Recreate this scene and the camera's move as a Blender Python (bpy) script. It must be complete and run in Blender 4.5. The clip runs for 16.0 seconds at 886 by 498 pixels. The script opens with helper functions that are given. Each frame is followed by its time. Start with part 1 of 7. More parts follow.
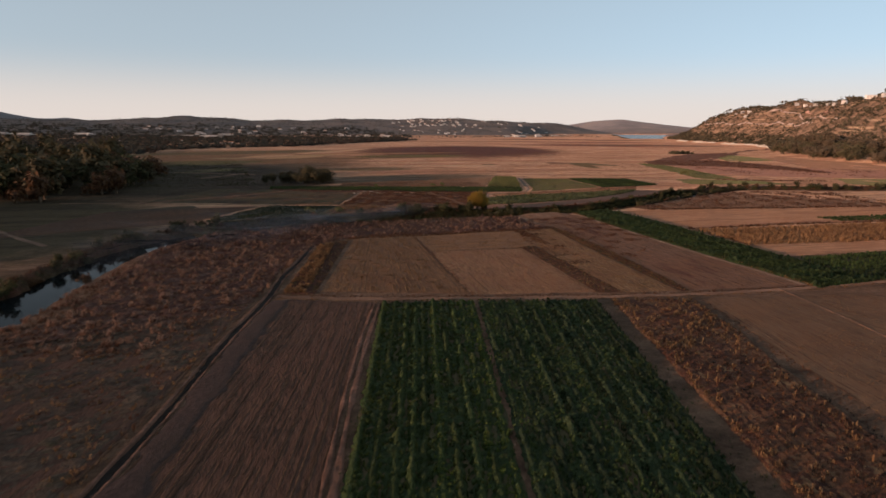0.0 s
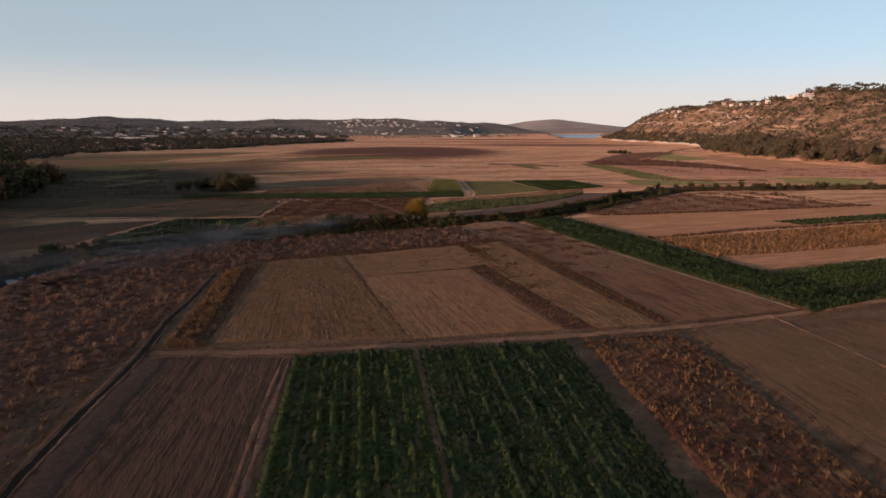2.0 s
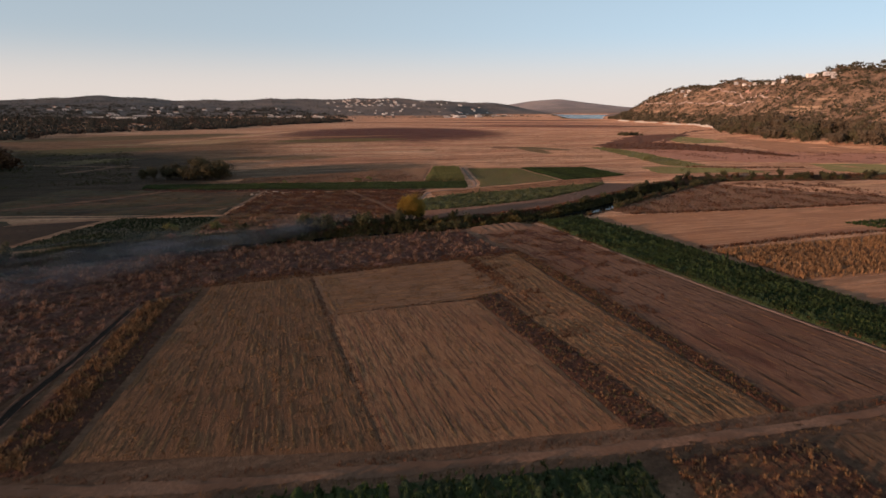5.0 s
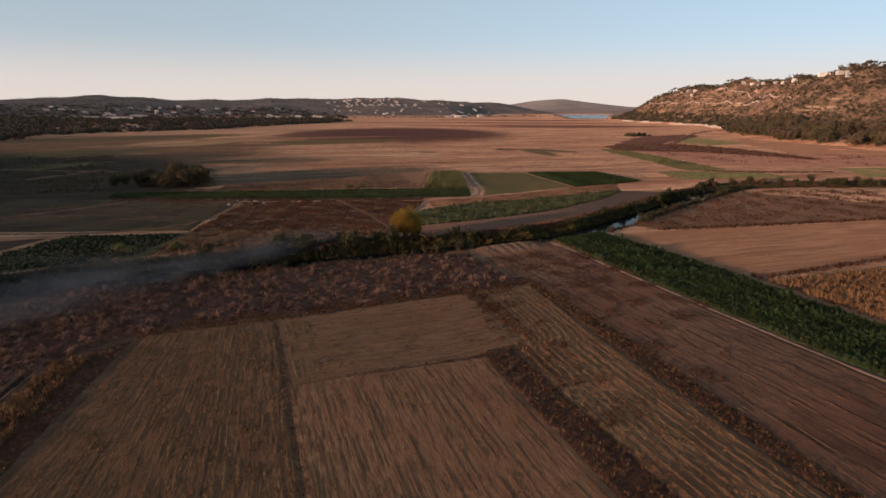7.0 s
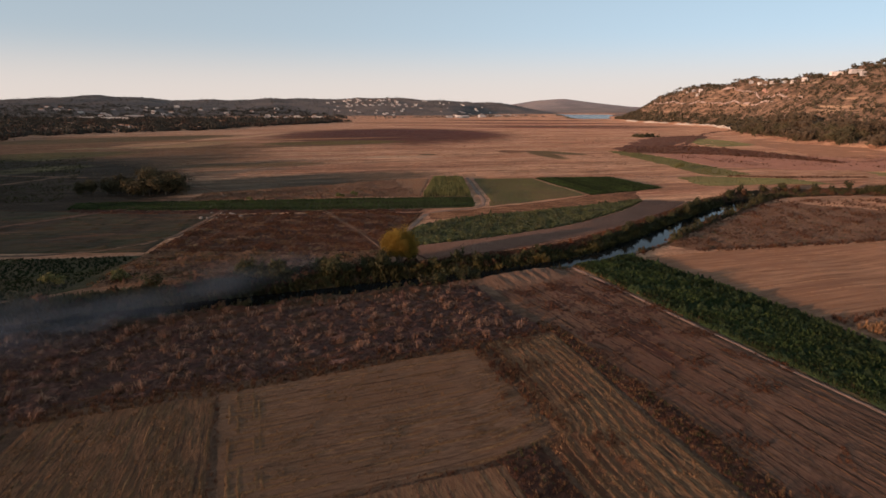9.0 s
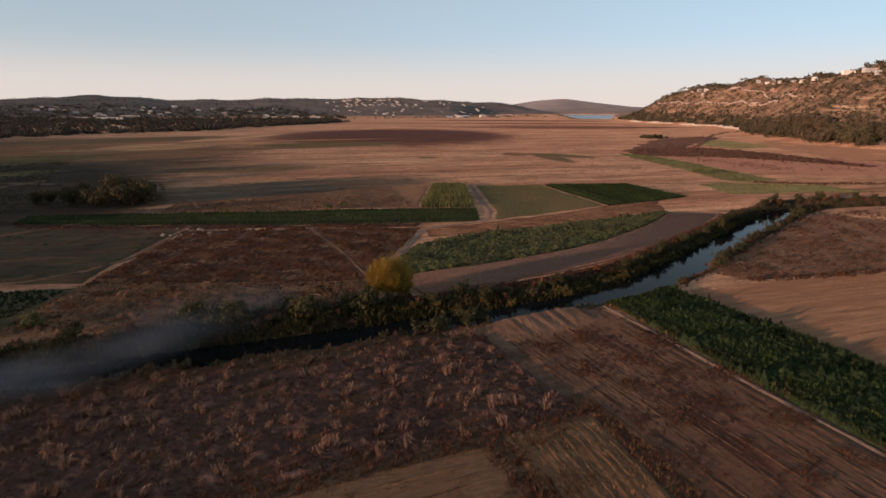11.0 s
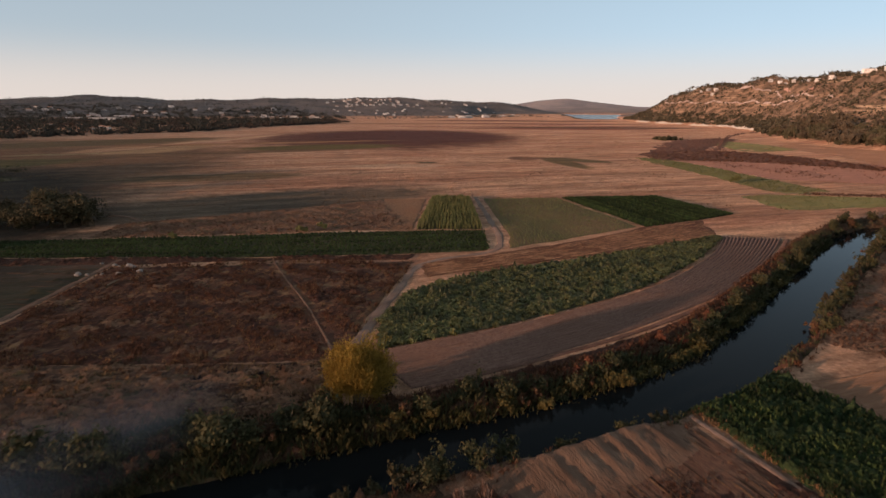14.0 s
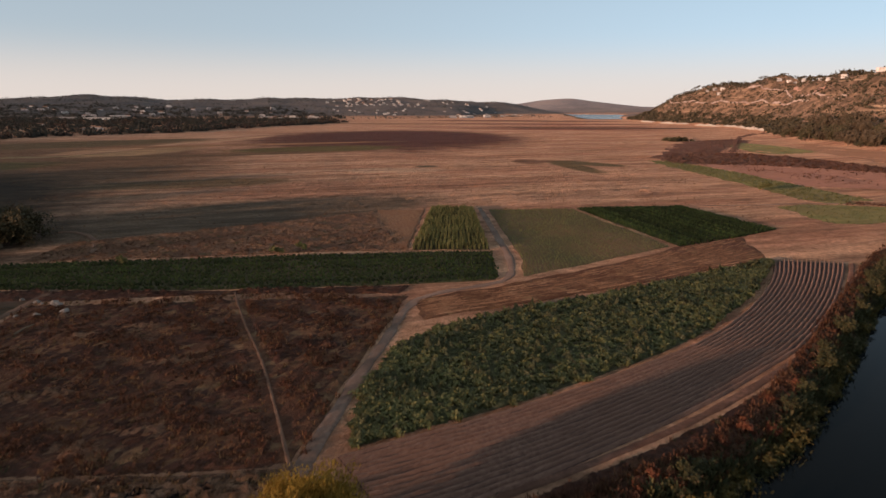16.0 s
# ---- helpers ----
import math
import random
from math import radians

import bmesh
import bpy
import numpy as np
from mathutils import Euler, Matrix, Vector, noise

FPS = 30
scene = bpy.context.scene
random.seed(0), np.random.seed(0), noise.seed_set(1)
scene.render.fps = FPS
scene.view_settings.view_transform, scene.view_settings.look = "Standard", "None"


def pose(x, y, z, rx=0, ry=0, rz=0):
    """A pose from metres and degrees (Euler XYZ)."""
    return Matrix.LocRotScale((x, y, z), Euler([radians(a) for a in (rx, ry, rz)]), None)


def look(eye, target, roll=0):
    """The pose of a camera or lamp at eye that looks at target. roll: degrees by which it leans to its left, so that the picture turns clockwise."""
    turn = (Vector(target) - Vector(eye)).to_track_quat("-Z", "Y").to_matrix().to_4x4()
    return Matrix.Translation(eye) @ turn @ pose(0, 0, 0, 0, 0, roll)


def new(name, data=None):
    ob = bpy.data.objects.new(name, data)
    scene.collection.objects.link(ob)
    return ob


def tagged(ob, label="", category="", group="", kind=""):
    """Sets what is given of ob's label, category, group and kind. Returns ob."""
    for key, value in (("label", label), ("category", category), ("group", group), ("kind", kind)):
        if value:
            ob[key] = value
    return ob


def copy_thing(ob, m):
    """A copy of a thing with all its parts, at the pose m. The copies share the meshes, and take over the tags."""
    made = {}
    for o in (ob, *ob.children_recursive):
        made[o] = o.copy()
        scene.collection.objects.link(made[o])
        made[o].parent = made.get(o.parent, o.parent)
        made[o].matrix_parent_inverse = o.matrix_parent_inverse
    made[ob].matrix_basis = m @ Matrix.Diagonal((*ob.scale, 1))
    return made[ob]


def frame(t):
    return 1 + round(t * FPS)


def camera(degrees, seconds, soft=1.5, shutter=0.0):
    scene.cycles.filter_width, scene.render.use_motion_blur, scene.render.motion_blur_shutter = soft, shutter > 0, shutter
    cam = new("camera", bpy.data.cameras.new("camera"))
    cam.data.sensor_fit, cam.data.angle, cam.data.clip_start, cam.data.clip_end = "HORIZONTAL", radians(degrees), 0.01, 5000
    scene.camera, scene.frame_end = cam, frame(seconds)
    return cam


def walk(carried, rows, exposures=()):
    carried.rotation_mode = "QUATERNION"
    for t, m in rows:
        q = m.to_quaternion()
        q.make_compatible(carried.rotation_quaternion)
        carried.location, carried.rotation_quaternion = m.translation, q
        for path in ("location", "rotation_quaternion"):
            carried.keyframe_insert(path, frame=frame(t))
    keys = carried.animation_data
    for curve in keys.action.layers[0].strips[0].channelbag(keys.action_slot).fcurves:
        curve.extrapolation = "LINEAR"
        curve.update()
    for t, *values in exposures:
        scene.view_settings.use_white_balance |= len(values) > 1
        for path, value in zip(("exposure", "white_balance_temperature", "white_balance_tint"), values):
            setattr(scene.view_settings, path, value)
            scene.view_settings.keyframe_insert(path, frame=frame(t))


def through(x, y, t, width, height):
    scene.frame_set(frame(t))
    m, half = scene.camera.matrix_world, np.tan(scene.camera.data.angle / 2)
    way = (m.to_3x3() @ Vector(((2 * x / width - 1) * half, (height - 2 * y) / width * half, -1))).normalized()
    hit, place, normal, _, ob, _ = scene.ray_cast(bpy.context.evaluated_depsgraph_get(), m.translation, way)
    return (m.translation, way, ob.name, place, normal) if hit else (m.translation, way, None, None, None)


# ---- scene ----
cam = camera(73.7, 16.0, soft=1.55, shutter=0.5)
METRES, EYE, TILT, LEAN, TURN = 180.72, 30.0, 0.42, 0.0, -13.6
ROWS = [
    (0.0, 0.0, 0.0, 0.0, 0.09, -12.14, -0.4),
    (0.5, 0.0012, 0.0316, -0.0002, -1.91, -12.14, -0.34),
    (1.0, 0.0031, 0.0632, -0.0005, -3.89, -12.12, -0.27),
    (1.5, 0.0062, 0.0951, -0.0007, -5.57, -12.11, -0.22),
    (2.0, 0.0094, 0.1263, -0.0008, -5.77, -12.09, -0.22),
    (2.5, 0.0128, 0.1573, -0.0009, -5.75, -12.07, -0.24),
    (3.0, 0.0163, 0.1888, -0.0011, -5.73, -12.06, -0.25),
    (3.5, 0.0197, 0.2198, -0.0014, -5.71, -12.39, -0.27),
    (4.0, 0.0231, 0.2511, -0.0015, -5.69, -13.2, -0.29),
    (4.2, 0.0246, 0.2637, -0.0016, -5.68, -13.5, -0.3),
    (4.8, 0.0291, 0.3014, -0.002, -5.64, -13.93, -0.32),
    (6.5, 0.0418, 0.408, -0.0031, -5.52, -13.96, -0.34),
    (7.0, 0.0449, 0.4388, -0.0032, -5.5, -13.96, -0.34),
    (7.5, 0.048, 0.4699, -0.0034, -5.48, -13.97, -0.34),
    (8.0, 0.0511, 0.5013, -0.0039, -5.45, -13.97, -0.33),
    (10.5, 0.0661, 0.6564, -0.0053, -5.37, -13.95, -0.32),
    (11.0, 0.0693, 0.6872, -0.0055, -5.35, -13.96, -0.32),
    (11.5, 0.0724, 0.718, -0.0058, -5.32, -13.96, -0.31),
    (12.0, 0.0757, 0.7493, -0.0063, -5.29, -13.97, -0.33),
    (12.5, 0.0788, 0.7799, -0.0063, -5.26, -13.98, -0.33),
    (13.0, 0.082, 0.8106, -0.0064, -5.23, -13.98, -0.32),
    (13.5, 0.0851, 0.8412, -0.0064, -5.2, -13.97, -0.32),
    (14.0, 0.0882, 0.8723, -0.0068, -5.18, -13.97, -0.31),
    (14.5, 0.0912, 0.9026, -0.0069, -5.15, -13.98, -0.31),
    (15.0, 0.0943, 0.9333, -0.0073, -5.13, -13.98, -0.31),
    (15.5, 0.0973, 0.9639, -0.0076, -5.1, -13.99, -0.32),
    (16.0, 0.1004, 0.9948, -0.008, -5.07, -13.99, -0.31),
]
walk(cam, [(t, pose(0, 0, EYE, TILT, LEAN, TURN) @ pose(METRES * x, METRES * y, METRES * z, 90 + pitch, roll, yaw)) for t, x, y, z, yaw, pitch, roll in ROWS],
     exposures=[(0.0, 0.30, 6900, 18), (16.0, 0.30, 6900, 18)])

# ---- light ----
SUN_ELEVATION, SUN_AZIMUTH = 6.2, 252.0          # azimuth clockwise from +y
world = bpy.data.worlds.new("sky")
scene.world = world
world.use_nodes = True
wn = world.node_tree
sky = wn.nodes.new("ShaderNodeTexSky")
sky.sky_type = "NISHITA"
sky.sun_disc = False
sky.sun_elevation, sky.sun_rotation = radians(SUN_ELEVATION), radians(SUN_AZIMUTH)
sky.altitude, sky.air_density, sky.dust_density, sky.ozone_density = 1900, 1.0, 0.35, 2.1
haze = wn.nodes.new("ShaderNodeMix")              # an even evening haze all over the sky
haze.data_type = "RGBA"
haze.inputs[0].default_value = 0.34
haze.inputs[7].default_value = (4.3, 3.75, 3.7, 1)
cool = wn.nodes.new("ShaderNodeMix")
cool.data_type, cool.blend_type = "RGBA", "MULTIPLY"
cool.inputs[0].default_value = 1.0
cool.inputs[7].default_value = (0.72, 0.86, 0.86, 1)
wn.links.new(sky.outputs[0], cool.inputs[6])
wn.links.new(cool.outputs[2], haze.inputs[6])
split = wn.nodes.new("ShaderNodeSeparateColor")   # dusty evening air: red kept low down, green evened out towards blue
join = wn.nodes.new("ShaderNodeCombineColor")
wn.links.new(haze.outputs[2], split.inputs[0])


def sum_of(a, ka, b, kb, c):
    one, two = wn.nodes.new("ShaderNodeMath"), wn.nodes.new("ShaderNodeMath")
    for n, sock, k in ((one, a, ka), (two, b, kb)):
        n.operation = "MULTIPLY_ADD"
        n.inputs[1].default_value = k
        wn.links.new(sock, n.inputs[0])
    one.inputs[2].default_value = c
    wn.links.new(one.outputs[0], two.inputs[2])
    return two.outputs[0]


wn.links.new(sum_of(split.outputs[0], 0.87, split.outputs[1], 0.0, 0.19), join.inputs[0])
wn.links.new(sum_of(split.outputs[1], 0.40, split.outputs[2], 0.38, 0.52), join.inputs[1])
wn.links.new(sum_of(split.outputs[2], 1.0, split.outputs[1], 0.0, 0.15), join.inputs[2])
way = wn.nodes.new("ShaderNodeTexCoord")             # the haze thickens towards the horizon, the same all round
up = wn.nodes.new("ShaderNodeSeparateXYZ")
wn.links.new(way.outputs["Generated"], up.inputs[0])
low_air = wn.nodes.new("ShaderNodeMapRange")
low_air.interpolation_type = "SMOOTHERSTEP"
low_air.inputs["From Min"].default_value, low_air.inputs["From Max"].default_value = 0.0, 0.125
low_air.inputs["To Min"].default_value, low_air.inputs["To Max"].default_value = 0.78, 0.0
wn.links.new(up.outputs["Z"], low_air.inputs["Value"])
dusk = wn.nodes.new("ShaderNodeMix")
dusk.data_type = "RGBA"
dusk.inputs[7].default_value = (3.75, 3.62, 3.40, 1)
wn.links.new(low_air.outputs[0], dusk.inputs[0])
wn.links.new(join.outputs[0], dusk.inputs[6])
wn.links.new(dusk.outputs[2], wn.nodes["Background"].inputs[0])
wn.nodes["Background"].inputs[1].default_value = 0.166

sun_data = bpy.data.lights.new("sun", "SUN")
sun_data.energy, sun_data.angle, sun_data.color = 4.4, radians(0.8), (1.0, 0.62, 0.42)
sun = new("sun", sun_data)
az, el = radians(SUN_AZIMUTH), radians(SUN_ELEVATION)
to_sun = Vector((math.sin(az) * math.cos(el), math.cos(az) * math.cos(el), math.sin(el)))
sun.matrix_world = look(to_sun * 900, (0, 0, 0))


# ---- materials ----
def node_mat(name, rough=0.9, spec=0.2):
    m = bpy.data.materials.new(name)
    m.use_nodes = True
    b = m.node_tree.nodes["Principled BSDF"]
    b.inputs["Roughness"].default_value = rough
    b.inputs["Specular IOR Level"].default_value = spec
    b.inputs["Diffuse Roughness"].default_value = 1.0 if rough > 0.8 else 0.3
    return m, m.node_tree, b


def add(nt, kind, **inputs):
    n = nt.nodes.new(kind)
    for k, v in inputs.items():
        n.inputs[k.replace("_", " ")].default_value = v
    return n


def coords(nt, stretch=(1, 1, 1), turn=0.0):
    g = nt.nodes.new("ShaderNodeNewGeometry")
    mp = nt.nodes.new("ShaderNodeMapping")
    mp.inputs["Scale"].default_value = stretch
    mp.inputs["Rotation"].default_value = (0, 0, radians(turn))
    nt.links.new(g.outputs["Position"], mp.inputs["Vector"])
    return mp.outputs[0]


def noise_fac(nt, vec, scale, detail=6.0, lo=0.35, hi=0.65, rough=0.6):
    n = add(nt, "ShaderNodeTexNoise", Scale=scale, Detail=detail, Roughness=rough)
    nt.links.new(vec, n.inputs["Vector"])
    r = nt.nodes.new("ShaderNodeMapRange")
    r.inputs["From Min"].default_value, r.inputs["From Max"].default_value = lo, hi
    nt.links.new(n.outputs["Fac"], r.inputs["Value"])
    return r.outputs[0]


def mix(nt, fac, a, b, blend="MIX"):
    n = nt.nodes.new("ShaderNodeMix")
    n.data_type, n.blend_type = "RGBA", blend
    for sock, v in ((n.inputs[0], fac), (n.inputs[6], a), (n.inputs[7], b)):
        if isinstance(v, (tuple, list)):
            sock.default_value = (*v, 1)
        elif isinstance(v, (int, float)):
            sock.default_value = v
        else:
            nt.links.new(v, sock)
    return n.outputs[2]


def bump(nt, bsdf, fac, strength=0.5, distance=0.1):
    b = add(nt, "ShaderNodeBump", Strength=strength, Distance=distance)
    nt.links.new(fac, b.inputs["Height"])
    nt.links.new(b.outputs[0], bsdf.inputs["Normal"])


def soil(name, c1, c2, c3, fine=1.2, coarse=0.06, stretch=(1, 1, 1), turn=0.0, relief=0.15, strength=0.8, c4=None, each=0.0):
    """Earth or stubble: two colours by fine grain, a third by broad stains."""
    m, nt, b = node_mat(name, 0.95, 0.1)
    c1, c2, c3, c4 = (c and (c[0] * 1.05, c[1] * 0.97, c[2] * 1.10) for c in (c1, c2, c3, c4))    # the district's reddish earth
    vec = coords(nt, stretch, turn)
    flat = coords(nt)
    f = noise_fac(nt, vec, fine, 8, 0.38, 0.62)
    col = mix(nt, f, c1, c2)
    col = mix(nt, noise_fac(nt, flat, coarse, 5, 0.42, 0.66), col, c3)
    if c4:
        col = mix(nt, noise_fac(nt, vec, coarse * 4, 6, 0.56, 0.68), col, c4)
    if each:                                      # every swath or ridge has a tone of its own
        g = nt.nodes.new("ShaderNodeNewGeometry")
        o = nt.nodes.new("ShaderNodeObjectInfo")
        for own in (g.outputs["Random Per Island"], o.outputs["Random"]):
            col = mix(nt, 1.0, col, mix(nt, own, (1 - each,) * 3, (1 + each,) * 3), "MULTIPLY")
    nt.links.new(col, b.inputs["Base Color"])
    bump(nt, b, noise_fac(nt, vec, fine * 2.2, 8, 0.2, 0.8), strength, relief)
    return m


def leafy(name, c1, c2, c3=None, through=0.3, rough=0.7, by_row=0.0):
    """Leaves or stalks, each with a tone of its own; some light passes through them."""
    m, nt, b = node_mat(name, rough, 0.15)
    g = nt.nodes.new("ShaderNodeNewGeometry")
    ramp = nt.nodes.new("ShaderNodeValToRGB")
    e = ramp.color_ramp.elements
    e[0].color, e[1].color = (*c1, 1), (*c2, 1)
    if c3:
        k = e.new(0.6)
        k.color = (*c2, 1)
        e[2].color = (*c3, 1)
    nt.links.new(g.outputs["Random Per Island"], ramp.inputs[0])
    patch = noise_fac(nt, coords(nt), 0.12, 4, 0.35, 0.65)
    dim = mix(nt, patch, (0.72, 0.70, 0.66), (1.15, 1.12, 1.0))
    col = mix(nt, 1.0, ramp.outputs[0], dim, "MULTIPLY")
    if by_row:
        o = nt.nodes.new("ShaderNodeObjectInfo")
        col = mix(nt, 1.0, col, mix(nt, o.outputs["Random"], (1 - by_row,) * 3, (1 + 1.2 * by_row, 1 + by_row, 1 + 0.4 * by_row)), "MULTIPLY")
    nt.links.new(col, b.inputs["Base Color"])
    t = nt.nodes.new("ShaderNodeBsdfTranslucent")
    nt.links.new(col, t.inputs[0])
    mx = nt.nodes.new("ShaderNodeMixShader")
    mx.inputs[0].default_value = through
    nt.links.new(b.outputs[0], mx.inputs[1])
    nt.links.new(t.outputs[0], mx.inputs[2])
    nt.links.new(mx.outputs[0], nt.nodes["Material Output"].inputs[0])
    return m


def plain(name, c1, c2, scale=0.8, rough=0.85, by_object=0.0):
    m, nt, b = node_mat(name, rough, 0.25)
    col = mix(nt, noise_fac(nt, coords(nt), scale, 6), c1, c2)
    if by_object:
        o = nt.nodes.new("ShaderNodeObjectInfo")
        tone = mix(nt, o.outputs["Random"], (1 - by_object,) * 3, (1.1, 1.06, 1.0))
        col = mix(nt, 1.0, col, tone, "MULTIPLY")
    nt.links.new(col, b.inputs["Base Color"])
    bump(nt, b, noise_fac(nt, coords(nt), scale * 6, 6, 0.2, 0.8), 0.3, 0.02)
    return m


def oval(nt, cx, cy, rx, ry, turn=0.0, soft=0.25, ragged=0.35):
    """1 inside a ragged oval of the plan, 0 outside it."""
    g = nt.nodes.new("ShaderNodeNewGeometry")
    mp = nt.nodes.new("ShaderNodeMapping")
    mp.vector_type = "TEXTURE"
    mp.inputs["Location"].default_value = (cx, cy, 0)
    mp.inputs["Rotation"].default_value = (0, 0, radians(turn))
    mp.inputs["Scale"].default_value = (rx, ry, 1e6)
    nt.links.new(g.outputs["Position"], mp.inputs["Vector"])
    ln = nt.nodes.new("ShaderNodeVectorMath")
    ln.operation = "LENGTH"
    nt.links.new(mp.outputs[0], ln.inputs[0])
    n = add(nt, "ShaderNodeTexNoise", Scale=5.0 / max(rx, ry) * 2, Detail=8.0, Roughness=0.65)
    nt.links.new(g.outputs["Position"], n.inputs["Vector"])
    s = nt.nodes.new("ShaderNodeMath")
    s.operation = "MULTIPLY_ADD"
    s.inputs[1].default_value, s.inputs[2].default_value = ragged * 2, -ragged
    nt.links.new(n.outputs["Fac"], s.inputs[0])
    a = nt.nodes.new("ShaderNodeMath")
    nt.links.new(ln.outputs["Value"], a.inputs[0])
    nt.links.new(s.outputs[0], a.inputs[1])
    r = nt.nodes.new("ShaderNodeMapRange")
    r.interpolation_type = "SMOOTHSTEP"
    r.inputs["From Min"].default_value, r.inputs["From Max"].default_value = 1 - soft, 1 + soft
    r.inputs["To Min"].default_value, r.inputs["To Max"].default_value = 1, 0
    nt.links.new(a.outputs[0], r.inputs["Value"])
    return r.outputs[0]


def ground_material():
    """Dry lake bed and meadows: straw and red-brown weeds, stains and streaks with shapes of their own, tree shade and
    far haze painted in; scrub on the slopes.
    """
    m, nt, b = node_mat("dry_ground", 0.95, 0.08)
    vec = coords(nt)
    wide = coords(nt, (0.35, 1.6, 1), 18)
    straw = mix(nt, noise_fac(nt, vec, 0.9, 8), (0.44, 0.275, 0.185), (0.60, 0.395, 0.275))
    red = mix(nt, noise_fac(nt, vec, 0.5, 8), (0.34, 0.185, 0.125), (0.46, 0.265, 0.18))
    col = mix(nt, noise_fac(nt, wide, 0.022, 9, 0.44, 0.58, 0.7), straw, red)
    col = mix(nt, noise_fac(nt, wide, 0.05, 8, 0.56, 0.7), col, (0.40, 0.27, 0.17))
    col = mix(nt, noise_fac(nt, coords(nt, (0.7, 1.3, 1), 18), 0.16, 6, 0.52, 0.70, 0.7), col, (0.24, 0.14, 0.09))
    col = mix(nt, noise_fac(nt, coords(nt, (0.06, 1.0, 1), 14), 0.03, 5, 0.60, 0.70, 0.6), col, (0.22, 0.12, 0.08))
    for cx, cy, rx, ry, turn, c in (
            # (58, 343) paints the grove's long shadow, (-70, 380) the western woods' shade
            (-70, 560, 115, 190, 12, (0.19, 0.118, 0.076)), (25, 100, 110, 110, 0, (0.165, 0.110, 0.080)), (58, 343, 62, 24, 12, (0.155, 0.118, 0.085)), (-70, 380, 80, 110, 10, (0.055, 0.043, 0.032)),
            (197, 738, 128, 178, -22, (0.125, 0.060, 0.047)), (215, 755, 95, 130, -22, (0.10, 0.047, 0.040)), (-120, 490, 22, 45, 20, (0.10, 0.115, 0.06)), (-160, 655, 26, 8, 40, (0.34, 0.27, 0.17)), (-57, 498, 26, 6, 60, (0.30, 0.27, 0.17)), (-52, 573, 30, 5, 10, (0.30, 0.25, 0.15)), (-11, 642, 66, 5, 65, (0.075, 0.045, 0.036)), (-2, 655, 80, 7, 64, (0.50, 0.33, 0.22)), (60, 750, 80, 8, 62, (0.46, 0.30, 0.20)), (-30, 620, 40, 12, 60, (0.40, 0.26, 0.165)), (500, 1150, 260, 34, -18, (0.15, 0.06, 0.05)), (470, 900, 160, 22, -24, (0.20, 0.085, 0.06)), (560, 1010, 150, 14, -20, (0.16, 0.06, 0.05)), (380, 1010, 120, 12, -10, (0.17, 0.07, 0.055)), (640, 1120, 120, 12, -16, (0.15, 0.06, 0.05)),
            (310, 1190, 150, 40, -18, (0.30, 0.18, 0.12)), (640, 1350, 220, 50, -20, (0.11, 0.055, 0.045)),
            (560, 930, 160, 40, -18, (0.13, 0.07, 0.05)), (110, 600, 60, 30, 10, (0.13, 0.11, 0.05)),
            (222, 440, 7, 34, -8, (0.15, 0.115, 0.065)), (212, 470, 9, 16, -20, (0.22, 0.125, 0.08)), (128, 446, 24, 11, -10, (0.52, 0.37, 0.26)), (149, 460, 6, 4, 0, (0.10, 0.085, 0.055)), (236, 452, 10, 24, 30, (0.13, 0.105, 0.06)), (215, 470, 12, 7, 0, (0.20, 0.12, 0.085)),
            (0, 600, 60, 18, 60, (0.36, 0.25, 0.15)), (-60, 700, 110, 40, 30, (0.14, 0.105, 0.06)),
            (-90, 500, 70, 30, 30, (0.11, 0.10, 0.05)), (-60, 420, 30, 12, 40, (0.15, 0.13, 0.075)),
            # (-40, 320) also puts the woods' shade into the ground colour
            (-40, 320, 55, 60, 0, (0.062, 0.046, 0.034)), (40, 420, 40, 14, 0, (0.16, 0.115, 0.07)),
            # (-140, 420) paints the shade under the western woods
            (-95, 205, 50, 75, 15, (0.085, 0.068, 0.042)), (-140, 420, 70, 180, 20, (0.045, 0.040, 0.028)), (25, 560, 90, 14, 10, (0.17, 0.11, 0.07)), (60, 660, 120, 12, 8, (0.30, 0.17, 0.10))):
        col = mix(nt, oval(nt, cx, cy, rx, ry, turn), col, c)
    # long thin streaks and blotches of drier and damper growth, over all of it
    streak = noise_fac(nt, coords(nt, (0.22, 1.8, 1), 16), 0.09, 7, 0.36, 0.64, 0.62)
    col = mix(nt, 1.0, col, mix(nt, streak, (0.66, 0.64, 0.64), (1.32, 1.27, 1.24)), "MULTIPLY")
    blotch = noise_fac(nt, coords(nt, (0.6, 1.5, 1), 24), 0.25, 6, 0.38, 0.66, 0.7)
    col = mix(nt, 1.0, col, mix(nt, blotch, (0.80, 0.77, 0.74), (1.16, 1.14, 1.12)), "MULTIPLY")
    # slopes: thin scrub over red earth
    g = nt.nodes.new("ShaderNodeNewGeometry")
    sep = nt.nodes.new("ShaderNodeSeparateXYZ")
    nt.links.new(g.outputs["Position"], sep.inputs[0])
    high = nt.nodes.new("ShaderNodeMapRange")
    high.inputs["From Min"].default_value, high.inputs["From Max"].default_value = 1.5, 5.0
    nt.links.new(sep.outputs["Z"], high.inputs["Value"])
    slope = mix(nt, noise_fac(nt, vec, 0.07, 9, 0.42, 0.58, 0.7), (0.25, 0.168, 0.118), (0.105, 0.075, 0.054))
    slope = mix(nt, noise_fac(nt, coords(nt, (0.12, 0.12, 3.5)), 0.06, 6, 0.58, 0.66), slope, (0.40, 0.29, 0.20))
    # distance haze painted in: slopes turn grey-blue further up the plan
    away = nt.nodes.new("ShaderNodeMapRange")
